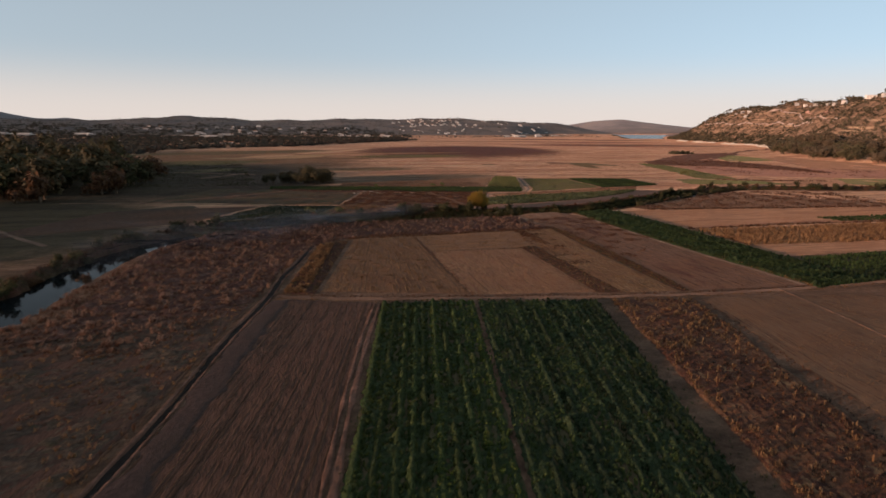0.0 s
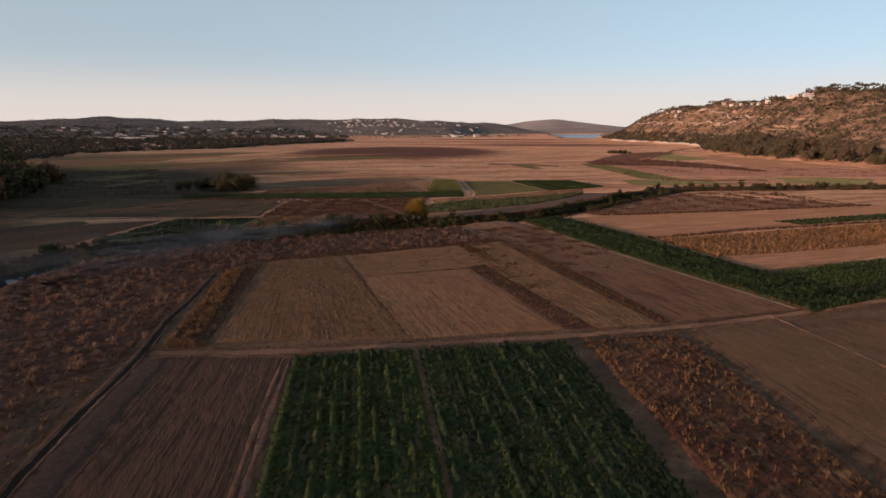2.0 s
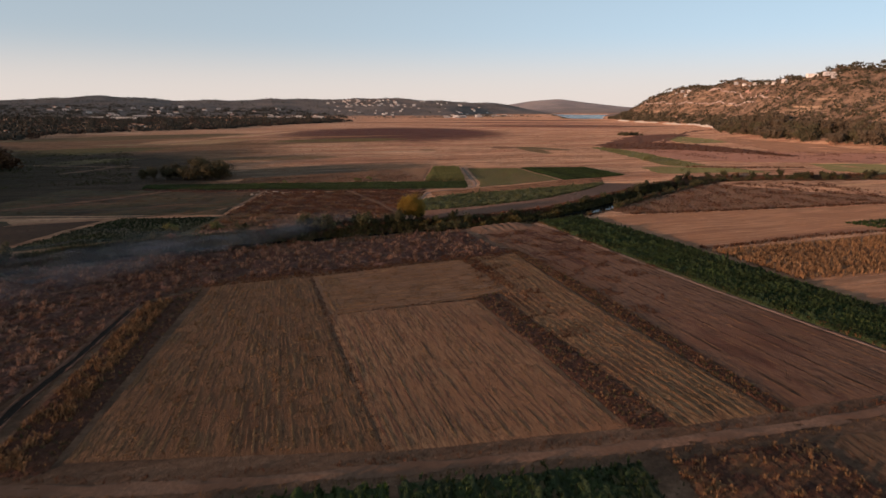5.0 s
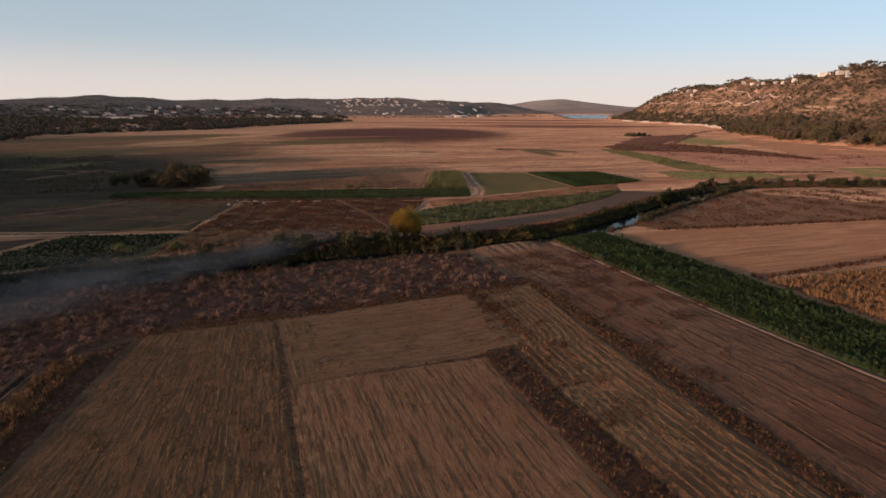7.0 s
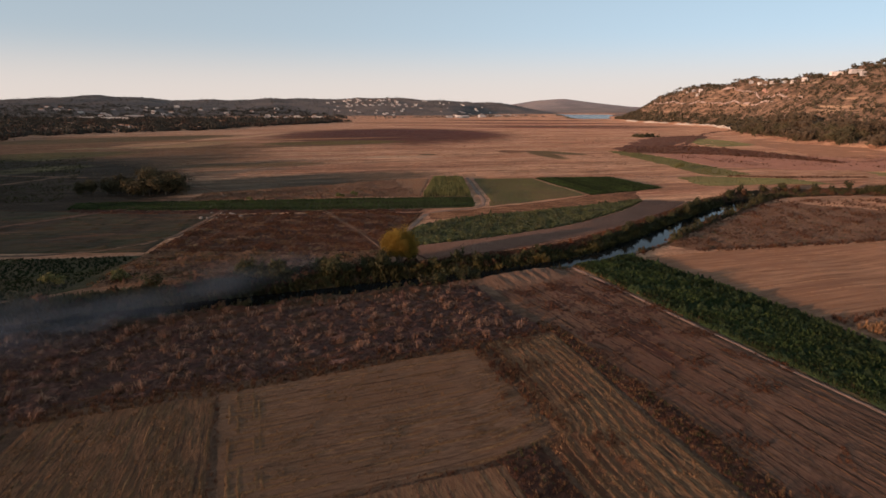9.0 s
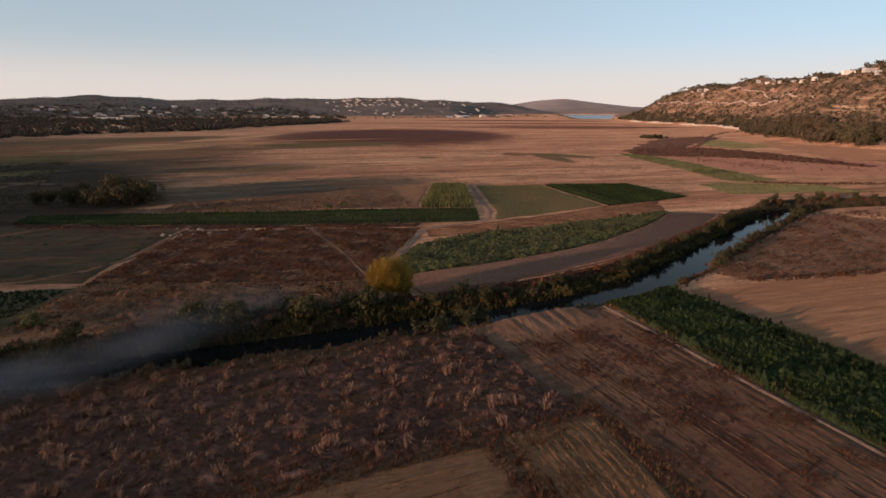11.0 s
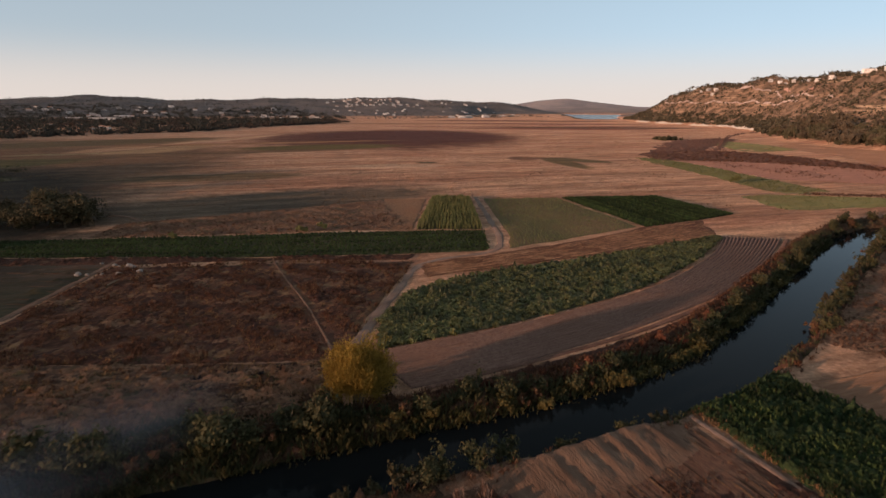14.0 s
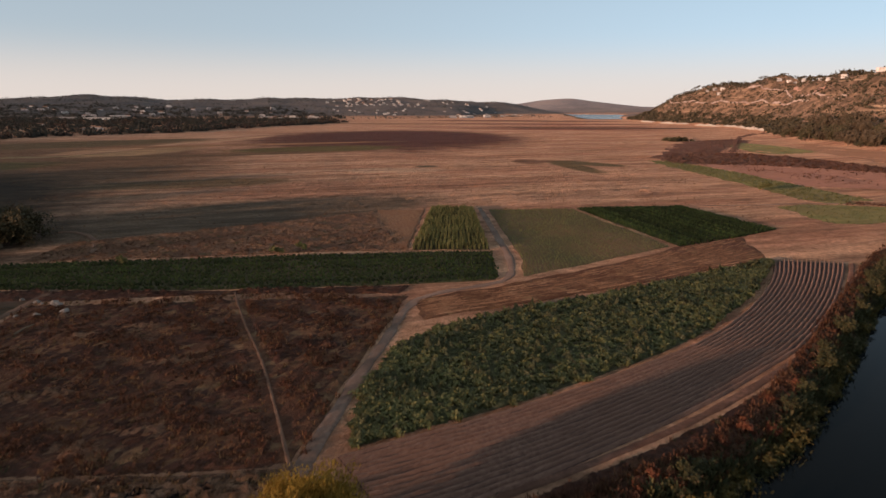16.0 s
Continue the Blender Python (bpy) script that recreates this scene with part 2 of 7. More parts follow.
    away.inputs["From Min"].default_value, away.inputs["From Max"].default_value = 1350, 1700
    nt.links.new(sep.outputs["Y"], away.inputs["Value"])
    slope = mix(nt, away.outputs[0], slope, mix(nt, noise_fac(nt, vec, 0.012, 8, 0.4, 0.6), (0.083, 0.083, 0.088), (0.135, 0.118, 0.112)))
    # the farthest range takes more of the haze into its base colour
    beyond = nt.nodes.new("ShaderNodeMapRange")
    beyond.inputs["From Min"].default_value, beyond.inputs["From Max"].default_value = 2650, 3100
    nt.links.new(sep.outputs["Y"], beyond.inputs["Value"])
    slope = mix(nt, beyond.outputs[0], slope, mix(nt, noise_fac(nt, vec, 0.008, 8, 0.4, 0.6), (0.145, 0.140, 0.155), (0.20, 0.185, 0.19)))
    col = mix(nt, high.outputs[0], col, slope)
    # the bare banks of the river
    low = nt.nodes.new("ShaderNodeMapRange")
    low.inputs["From Min"].default_value, low.inputs["From Max"].default_value = -0.35, -0.7
    nt.links.new(sep.outputs["Z"], low.inputs["Value"])
    col = mix(nt, low.outputs[0], col, mix(nt, noise_fac(nt, vec, 1.5, 6), (0.10, 0.07, 0.05), (0.07, 0.07, 0.035)))
    grain = mix(nt, noise_fac(nt, vec, 1.1, 9, 0.3, 0.7, 0.75), (0.58, 0.56, 0.54), (1.28, 1.24, 1.2))
    col = mix(nt, 1.0, col, grain, "MULTIPLY")
    nt.links.new(col, b.inputs["Base Color"])
    bump(nt, b, noise_fac(nt, vec, 1.6, 9, 0.2, 0.8, 0.7), 1.0, 0.6)
    return m


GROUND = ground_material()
PLOUGH = soil("ploughed_earth", (0.047, 0.029, 0.019), (0.092, 0.055, 0.035), (0.070, 0.040, 0.026), 2.2, 0.05, (1.0, 0.2, 1), 12, 0.25)
DARK_PLOUGH = soil("damp_ploughed_earth", (0.062, 0.041, 0.033), (0.088, 0.062, 0.048), (0.075, 0.051, 0.040), 2.0, 0.05)
# dry crest soil, made paler still to paint in the sunlit ridge tops
PLOUGH_CREST = soil("sunlit_dry_crest", (0.149, 0.096, 0.066), (0.215, 0.142, 0.095), (0.170, 0.107, 0.071), 2.0, 0.08)
DARK_MARGIN = soil("dark_bare_margin", (0.036, 0.026, 0.020), (0.062, 0.042, 0.032), (0.046, 0.033, 0.024), 2.0, 0.1)
STUBBLE = soil("straw_stubble", (0.091, 0.054, 0.028), (0.183, 0.107, 0.052), (0.140, 0.075, 0.037), 4.5, 0.05, (1.0, 0.2, 1), 5, 0.3, c4=(0.105, 0.055, 0.028))
STRIPED = soil("striped_stubble", (0.087, 0.054, 0.028), (0.269, 0.169, 0.080), (0.161, 0.080, 0.040), 4.5, 0.07, (1.0, 0.15, 1), 2, 0.3, c4=(0.102, 0.050, 0.024))
MOWN = soil("mown_stubble", (0.119, 0.070, 0.038), (0.226, 0.142, 0.071), (0.179, 0.098, 0.049), 4.5, 0.05, (1.0, 0.12, 1), 1, 0.25)
CROSS = soil("cross_mown_stubble", (0.107, 0.066, 0.038), (0.190, 0.127, 0.071), (0.146, 0.089, 0.048), 4.5, 0.06, (0.15, 1.0, 1), 5, 0.2)
GREY_STUBBLE = soil("grey_stubble", (0.085, 0.051, 0.032), (0.169, 0.105, 0.062), (0.121, 0.064, 0.037), 4.5, 0.05, (1.0, 0.2, 1), 0, 0.25, c4=(0.063, 0.029, 0.019))
FAINT_STUBBLE = soil("faint_stubble", (0.082, 0.055, 0.031), (0.120, 0.082, 0.046), (0.104, 0.063, 0.033), 4.5, 0.05, (1.0, 0.15, 1), 4, 0.15)
GRASS_GREEN = soil("short_green_grass", (0.075, 0.088, 0.030), (0.120, 0.118, 0.042), (0.085, 0.078, 0.031), 0.4, 0.03, (0.3, 1.0, 1), 60)
MATTED = soil("matted_red_weeds", (0.051, 0.026, 0.016), (0.105, 0.053, 0.030), (0.045, 0.023, 0.016), 1.3, 0.11, relief=0.35, strength=1.0, c4=(0.139, 0.085, 0.048))
MATTED_STRAW = soil("matted_straw", (0.115, 0.070, 0.040), (0.220, 0.140, 0.078), (0.140, 0.078, 0.044), 1.3, 0.09, relief=0.35, strength=1.0, c4=(0.090, 0.075, 0.034))
MATTED_BANK = soil("matted_bank_weeds", (0.034, 0.027, 0.015), (0.075, 0.053, 0.027), (0.090, 0.041, 0.025), 1.3, 0.12, relief=0.35, strength=1.0, c4=(0.045, 0.046, 0.019))
TUFT_MAT = soil("matted_tuft_weeds", (0.060, 0.036, 0.026), (0.130, 0.078, 0.056), (0.072, 0.042, 0.032), 1.5, 0.11, relief=0.35, strength=1.0, c4=(0.165, 0.105, 0.076))
OLIVE_MAT = soil("olive_fallow_grass", (0.050, 0.040, 0.026), (0.105, 0.082, 0.054), (0.070, 0.048, 0.033), 1.6, 0.09, relief=0.3, strength=1.0, c4=(0.052, 0.048, 0.026))
DARK_BRUSH = soil("dark_brush", (0.076, 0.044, 0.029), (0.144, 0.083, 0.052), (0.102, 0.055, 0.036), 0.6, 0.04, relief=0.5, strength=1.0)
RED_WEED_SOIL = soil("weedy_red_earth", (0.080, 0.043, 0.023), (0.154, 0.086, 0.041), (0.068, 0.031, 0.018), 0.8, 0.07, relief=0.4, c4=(0.185, 0.123, 0.059))
TUFT_SOIL = soil("charred_tufty_earth", (0.046, 0.028, 0.017), (0.097, 0.056, 0.031), (0.061, 0.036, 0.021), 0.7, 0.06, relief=0.4)
TAN = soil("tan_stubble", (0.140, 0.080, 0.042), (0.285, 0.175, 0.095), (0.190, 0.104, 0.054), 0.8, 0.05, (0.08, 1.0, 1), 0, 0.3, c4=(0.134, 0.074, 0.041))
DUST = soil("dry_dust", (0.115, 0.073, 0.045), (0.170, 0.111, 0.068), (0.098, 0.061, 0.037), 2.5, 0.15, relief=0.06)
BANK_EARTH = soil("brown_earth_bank", (0.100, 0.059, 0.038), (0.173, 0.103, 0.066), (0.084, 0.049, 0.031), 2.0, 0.2, relief=0.15)
PALE_CUT = soil("pale_road_cut", (0.30, 0.26, 0.20), (0.42, 0.37, 0.29), (0.26, 0.20, 0.15), 0.4, 0.05)
RED_CUT = soil("red_earth_cut", (0.26, 0.15, 0.10), (0.36, 0.22, 0.15), (0.40, 0.29, 0.21), 0.3, 0.05)
PATH = soil("trodden_path", (0.144, 0.106, 0.073), (0.201, 0.150, 0.106), (0.120, 0.084, 0.056), 2.2, 0.2, relief=0.05)
PALE_BANK = soil("cut_clay_bank", (0.123, 0.078, 0.047), (0.178, 0.119, 0.071), (0.093, 0.058, 0.034), 1.0, 0.2, (0.9, 0.15, 1), 10, 0.3)
DARK_BED = soil("earth_under_crop", (0.05, 0.046, 0.023), (0.08, 0.066, 0.032), (0.045, 0.05, 0.021), 1.5, 0.08)
GREEN_MAT = soil("low_crop_cover", (0.016, 0.031, 0.013), (0.040, 0.064, 0.021), (0.024, 0.043, 0.017), 1.8, 0.10, relief=0.3, strength=1.0)
GREEN_ROW = soil("green_foliage_row", (0.019, 0.037, 0.012), (0.044, 0.067, 0.020), (0.028, 0.047, 0.016), 2.5, 0.12, relief=0.4, strength=1.0, each=0.35, c4=(0.061, 0.081, 0.027))
DARK_ROW = soil("dark_foliage_row", (0.014, 0.026, 0.013), (0.031, 0.049, 0.020), (0.020, 0.036, 0.014), 2.5, 0.12, relief=0.4, strength=1.0, each=0.35, c4=(0.044, 0.063, 0.024))
LUSH_MAT = soil("lush_crop_cover", (0.048, 0.059, 0.026), (0.108, 0.113, 0.052), (0.066, 0.075, 0.032), 1.6, 0.12, relief=0.4, strength=1.0, c4=(0.150, 0.141, 0.070))
ROW_STRAW = soil("straw_swath", (0.124, 0.070, 0.035), (0.196, 0.115, 0.056), (0.147, 0.081, 0.038), 2.2, 0.10, relief=0.2, strength=1.0, each=0.07)
ROW_RED = soil("reddish_swath", (0.133, 0.068, 0.038), (0.185, 0.097, 0.054), (0.148, 0.073, 0.041), 2.2, 0.10, relief=0.2, strength=1.0, each=0.06)
ROW_TAN = soil("tan_swath", (0.170, 0.098, 0.049), (0.306, 0.188, 0.100), (0.204, 0.114, 0.057), 1.2, 0.08, relief=0.2, strength=1.0, each=0.16)
# near-black colour stands in for the shade inside an uncut ditch
DITCH_SHADE = soil("shaded_ditch_bed", (0.013, 0.011, 0.009), (0.022, 0.017, 0.013), (0.016, 0.014, 0.010), 2.0, 0.2)
ROW_GOLD = soil("golden_swath", (0.135, 0.083, 0.038), (0.235, 0.150, 0.068), (0.170, 0.102, 0.046), 2.6, 0.12, relief=0.3, strength=1.0, each=0.12)
# dark soil strips that paint the shade of furrows on nearly flat beds
ROW_DARK = soil("furrow_shade", (0.036, 0.022, 0.013), (0.064, 0.039, 0.022), (0.049, 0.028, 0.016), 2.2, 0.15, relief=0.2, strength=1.0, each=0.2)
ROW_BROWN = soil("brown_clods", (0.062, 0.038, 0.021), (0.114, 0.070, 0.039), (0.075, 0.045, 0.026), 2.2, 0.12, relief=0.2, strength=1.0, each=0.13)
YOUNG_BED = soil("young_green_sward", (0.099, 0.076, 0.036), (0.147, 0.103, 0.051), (0.071, 0.073, 0.030), 1.5, 0.06, (1.6, 0.15, 1), 70)
MEADOW = soil("dull_green_meadow", (0.028, 0.031, 0.014), (0.062, 0.048, 0.024), (0.032, 0.024, 0.015), 0.5, 0.05, (0.12, 1.0, 1), 14, c4=(0.075, 0.047, 0.028))
RED_FIELD = soil("red_brown_field", (0.158, 0.088, 0.056), (0.224, 0.127, 0.081), (0.180, 0.099, 0.063), 0.5, 0.03, (0.2, 1.0, 1), -30, 0.3)

GREEN = leafy("crop_leaf", (0.025, 0.049, 0.016), (0.046, 0.077, 0.022), (0.075, 0.097, 0.029), 0.2, by_row=0.5)
LUSH = leafy("broad_crop_leaf", (0.101, 0.111, 0.050), (0.156, 0.158, 0.072), (0.185, 0.185, 0.096), by_row=0.15)
DARK_GREEN = leafy("dark_crop_leaf", (0.020, 0.039, 0.019), (0.032, 0.056, 0.024), (0.051, 0.072, 0.029), 0.2, by_row=0.5)
PALE_GREEN = leafy("pale_crop_leaf", (0.085, 0.105, 0.045), (0.14, 0.15, 0.065), (0.22, 0.19, 0.09))
PALE_STALK = leafy("bleached_stalk", (0.138, 0.077, 0.058), (0.216, 0.127, 0.097), (0.324, 0.202, 0.156), 0.2)
STRAW = leafy("dry_stalk", (0.110, 0.058, 0.031), (0.165, 0.094, 0.050), (0.225, 0.142, 0.080), 0.2)
GOLD = leafy("golden_straw", (0.165, 0.088, 0.047), (0.24, 0.134, 0.072), (0.32, 0.190, 0.106), 0.2)
RUST = leafy("rust_weed", (0.059, 0.025, 0.018), (0.105, 0.047, 0.029), (0.153, 0.080, 0.044), 0.2)
CHAR = leafy("charred_stalk", (0.012, 0.011, 0.011), (0.022, 0.018, 0.016), (0.04, 0.03, 0.024), 0.0)
GOLD_OLIVE = leafy("golden_olive_leaf", (0.055, 0.050, 0.018), (0.095, 0.078, 0.028), (0.145, 0.108, 0.040), 0.2)
RED_LEAF = leafy("dull_red_leaf", (0.070, 0.024, 0.017), (0.115, 0.043, 0.027), (0.16, 0.075, 0.042), 0.2)
BANK_GREEN = leafy("bank_leaf", (0.030, 0.036, 0.018), (0.052, 0.054, 0.027), (0.085, 0.075, 0.036), 0.2)
BANK_RUST = leafy("autumn_bank_leaf", (0.060, 0.034, 0.024), (0.11, 0.058, 0.034), (0.15, 0.085, 0.045), 0.2)
OLIVE = leafy("olive_tree_leaf", (0.041, 0.040, 0.024), (0.064, 0.056, 0.032), (0.090, 0.071, 0.039), 0.2)
YELLOW = leafy("yellow_willow_leaf", (0.198, 0.129, 0.029), (0.267, 0.179, 0.040), (0.335, 0.225, 0.053), 0.4)
SCRUB = leafy("hill_scrub_leaf", (0.047, 0.043, 0.030), (0.076, 0.067, 0.045), (0.115, 0.090, 0.062), 0.1)
PLAIN_WOOD = leafy("plain_wood_leaf", (0.024, 0.027, 0.025), (0.034, 0.035, 0.031), (0.050, 0.045, 0.038), 0.1)
HILL_OLIVE = leafy("hill_olive_leaf", (0.070, 0.068, 0.042), (0.092, 0.084, 0.052), (0.12, 0.10, 0.064), 0.2)
HILL_BROWN = leafy("hill_brown_leaf", (0.088, 0.070, 0.050), (0.118, 0.092, 0.066), (0.15, 0.115, 0.084), 0.2)
RUSSET_WOOD = leafy("russet_wood_leaf", (0.040, 0.028, 0.025), (0.054, 0.037, 0.031), (0.068, 0.048, 0.039), 0.1)
GREY_WOOD = leafy("grey_wood_leaf", (0.030, 0.033, 0.031), (0.041, 0.043, 0.039), (0.055, 0.052, 0.045), 0.1)
# leaf colour greyed to carry the distant haze
FAR_SCRUB = leafy("hazed_wood_leaf", (0.062, 0.064, 0.066), (0.074, 0.074, 0.074), (0.090, 0.085, 0.082), 0.1)
BARK = plain("bark", (0.10, 0.07, 0.045), (0.17, 0.12, 0.08), 3.0)
WHITE_WALL = plain("limewashed_wall", (0.54, 0.54, 0.55), (0.70, 0.70, 0.70), 0.5, by_object=0.5)
ROOF = plain("tiled_roof", (0.30, 0.16, 0.11), (0.40, 0.24, 0.17), 1.0, by_object=0.4)
GLASS = plain("dark_window", (0.03, 0.035, 0.04), (0.05, 0.055, 0.06), 0.5, 0.2)
LIMESTONE = plain("pale_stone", (0.30, 0.26, 0.22), (0.46, 0.41, 0.35), 1.5)
FIELD_STONE = plain("field_stone", (0.150, 0.128, 0.112), (0.262, 0.226, 0.198), 1.5)
ASH = plain("grey_ash", (0.12, 0.105, 0.10), (0.24, 0.22, 0.21), 1.2, 1.0)


def water_material(name="still_water", rough=0.05, chop=0.05):
    m, nt, b = node_mat(name, rough, 0.1)
    b.inputs["IOR"].default_value = 1.2
    b.inputs["Base Color"].default_value = (0.005, 0.007, 0.008, 1)
    bump(nt, b, noise_fac(nt, coords(nt), 1.2, 3, 0.2, 0.8), chop, 0.02)
    return m


WATER = water_material()
LAKE_WATER = water_material("rippled_lake_water", 0.2, 0.3)


def smoke_material(name="thin_smoke", thick=0.8, start=(0.04, 0.45), grain=0.11, tone=(0.27, 0.285, 0.33)):
    """Thin drifting smoke: mostly clear, denser in wisps, fading at the edges of each veil."""
    m, nt, b = node_mat(name, 1.0, 0.0)
    uv = nt.nodes.new("ShaderNodeUVMap")
    sep = nt.nodes.new("ShaderNodeSeparateXYZ")
    nt.links.new(uv.outputs[0], sep.inputs[0])

    def calc(op, a, b2):
        n = nt.nodes.new("ShaderNodeMath")
        n.operation = op
        for sock, v in ((n.inputs[0], a), (n.inputs[1], b2)):
            if isinstance(v, (int, float)):
                sock.default_value = v
            else:
                nt.links.new(v, sock)
        return n.outputs[0]

    across = calc("MULTIPLY", calc("MULTIPLY", sep.outputs[0], calc("SUBTRACT", 1.0, sep.outputs[0])), 4.0)
    across = calc("MULTIPLY", across, across)
    begin = nt.nodes.new("ShaderNodeMapRange")
    begin.inputs["From Min"].default_value, begin.inputs["From Max"].default_value = start
    nt.links.new(sep.outputs[1], begin.inputs["Value"])
    fade = calc("MULTIPLY", calc("SUBTRACT", 1.0, sep.outputs[1]), begin.outputs[0])
    wisps = noise_fac(nt, coords(nt, (0.5, 1.0, 1.4), 25), grain, 5, 0.40, 0.75, 0.5)
    alpha = calc("MULTIPLY", calc("MULTIPLY", across, fade), calc("MULTIPLY", wisps, thick))
    d = nt.nodes.new("ShaderNodeBsdfDiffuse")
    d.inputs[0].default_value = (*tone, 1)
    t = nt.nodes.new("ShaderNodeBsdfTranslucent")
    t.inputs[0].default_value = (*tone, 1)
    both = nt.nodes.new("ShaderNodeMixShader")
    nt.links.new(d.outputs[0], both.inputs[1])
    nt.links.new(t.outputs[0], both.inputs[2])
    clear = nt.nodes.new("ShaderNodeBsdfTransparent")
    mx = nt.nodes.new("ShaderNodeMixShader")
    nt.links.new(alpha, mx.inputs[0])
    nt.links.new(clear.outputs[0], mx.inputs[1])
    nt.links.new(both.outputs[0], mx.inputs[2])
    nt.links.new(mx.outputs[0], nt.nodes["Material Output"].inputs[0])
    return m


SMOKE = smoke_material()
CHARRED = soil("charred_heap_soot", (0.010, 0.009, 0.009), (0.022, 0.019, 0.017), (0.03, 0.026, 0.024), 3.0, 0.5, relief=0.3)


# ---- building blocks ----
RNG = np.random.default_rng(7)


def raw_mesh(name, v, f, material, smooth=False):
    """A mesh from vertex and face arrays (all faces of one size)."""
    v, f = np.asarray(v, np.float32), np.asarray(f, np.int32)
    me = bpy.data.meshes.new(name)
    n, k = f.shape
    me.vertices.add(len(v))
    me.vertices.foreach_set("co", v.ravel())
    me.loops.add(n * k)
    me.loops.foreach_set("vertex_index", f.ravel())
    me.polygons.add(n)
    me.polygons.foreach_set("loop_start", np.arange(0, n * k, k, dtype=np.int32))
    me.update(calc_edges=True)
    me.validate()
    me.materials.append(material)
    if smooth:
        me.polygons.foreach_set("use_smooth", np.ones(len(me.polygons), dtype=bool))
    return me


def mesh_thing(name, v, f, material, label="", category="", group="", kind="", parent=None, smooth=False):
    ob = new(name, raw_mesh(name, v, f, material, smooth))
    ob.parent = parent
    return tagged(ob, label, category, group, kind)


def line_points(pts, step):
    """Points every step metres along a polyline."""
    p = np.array(pts, float)
    seg = np.hypot(*(p[1:] - p[:-1]).T)
    s = np.concatenate([[0], np.cumsum(seg)])
    n = max(2, int(s[-1] / step) + 1)
    q = np.linspace(0, s[-1], n)
    return np.stack([np.interp(q, s, p[:, 0]), np.interp(q, s, p[:, 1])], 1)


def even(pts, n):
    p = np.array(pts, float)
    s = np.concatenate([[0], np.cumsum(np.hypot(*(p[1:] - p[:-1]).T))])
    q = np.linspace(0, s[-1], n)
    return np.stack([np.interp(q, s, p[:, 0]), np.interp(q, s, p[:, 1])], 1)


def rounded(pts, times=2):
    """A polyline with its corners cut, ends kept."""
    p = np.array(pts, float)
    for _ in range(times):
        a, b = p[:-1], p[1:]
        mid = np.stack([a * 0.75 + b * 0.25, a * 0.25 + b * 0.75], 1).reshape(-1, 2)
        p = np.concatenate([p[:1], mid[1:-1], p[-1:]])
    return p


def line_distance(x, y, pts):
    """Distance to a polyline, its sign (positive on the right hand) and the y of the nearest place."""
    best = np.full(x.shape, 1e9)
    side, at = np.zeros(x.shape), np.zeros(x.shape)
    for (ax, ay), (bx, by) in zip(pts[:-1], pts[1:]):
        dx, dy = bx - ax, by - ay
        k = np.clip(((x - ax) * dx + (y - ay) * dy) / (dx * dx + dy * dy), 0, 1)
        d = np.hypot(x - ax - k * dx, y - ay - k * dy)
        closer = d < best
        best = np.where(closer, d, best)
        side = np.where(closer, np.sign((x - ax) * dy - (y - ay) * dx), side)
        at = np.where(closer, ay + k * dy, at)
    return best, side, at


def inside(x, y, poly):
    c = np.zeros(x.shape, bool)
    p = list(poly)
    for (ax, ay), (bx, by) in zip(p, p[1:] + p[:1]):
        if ay != by:
            c ^= ((ay > y) != (by > y)) & (x < (bx - ax) * (y - ay) / (by - ay) + ax)
    return c


def smooth01(t):
    t = np.clip(t, 0, 1)
    return t * t * (3 - 2 * t)


def waves(x, y, size, seed, octaves=3):
    """Cheap smooth noise, about -1 to 1."""
    r = np.random.default_rng(seed)
    out, amp = np.zeros(np.shape(x)), 1.0
    for _ in range(octaves):
        for _ in range(5):
            a, ph = r.uniform(0, 6.283), r.uniform(0, 6.283)
            k = 6.283 / size * r.uniform(0.6, 1.5)
            out = out + amp * 0.3 * np.sin((x * math.cos(a) + y * math.sin(a)) * k + ph)
        size, amp = size / 2.3, amp * 0.5
    return out


# ---- the lie of the land ----
RIVER = rounded([(-60, 40), (-49, 105), (-46, 135), (-41, 160), (-28, 179), (-10, 189), (10, 192.5), (38, 194.3), (55, 195.2),
                 (72, 196.2), (84, 197), (93, 198.2), (104, 200.8), (117, 207), (130, 214), (150, 226), (175, 240), (196, 252),
                 (215, 257), (240, 255), (265, 246), (300, 240), (360, 225)])
DITCH = rounded([(-24, 25), (-18, 48.8), (-14.7, 63.9), (-11, 85), (-6, 106), (-4.4, 120), (-1.5, 130), (2.6, 152)])
HILL_FOOT = [(450, 100), (480, 330), (505, 500), (600, 660), (700, 775), (790, 930), (840, 1150), (930, 1380), (1050, 1560)]
WATER_LEVEL = -1.5


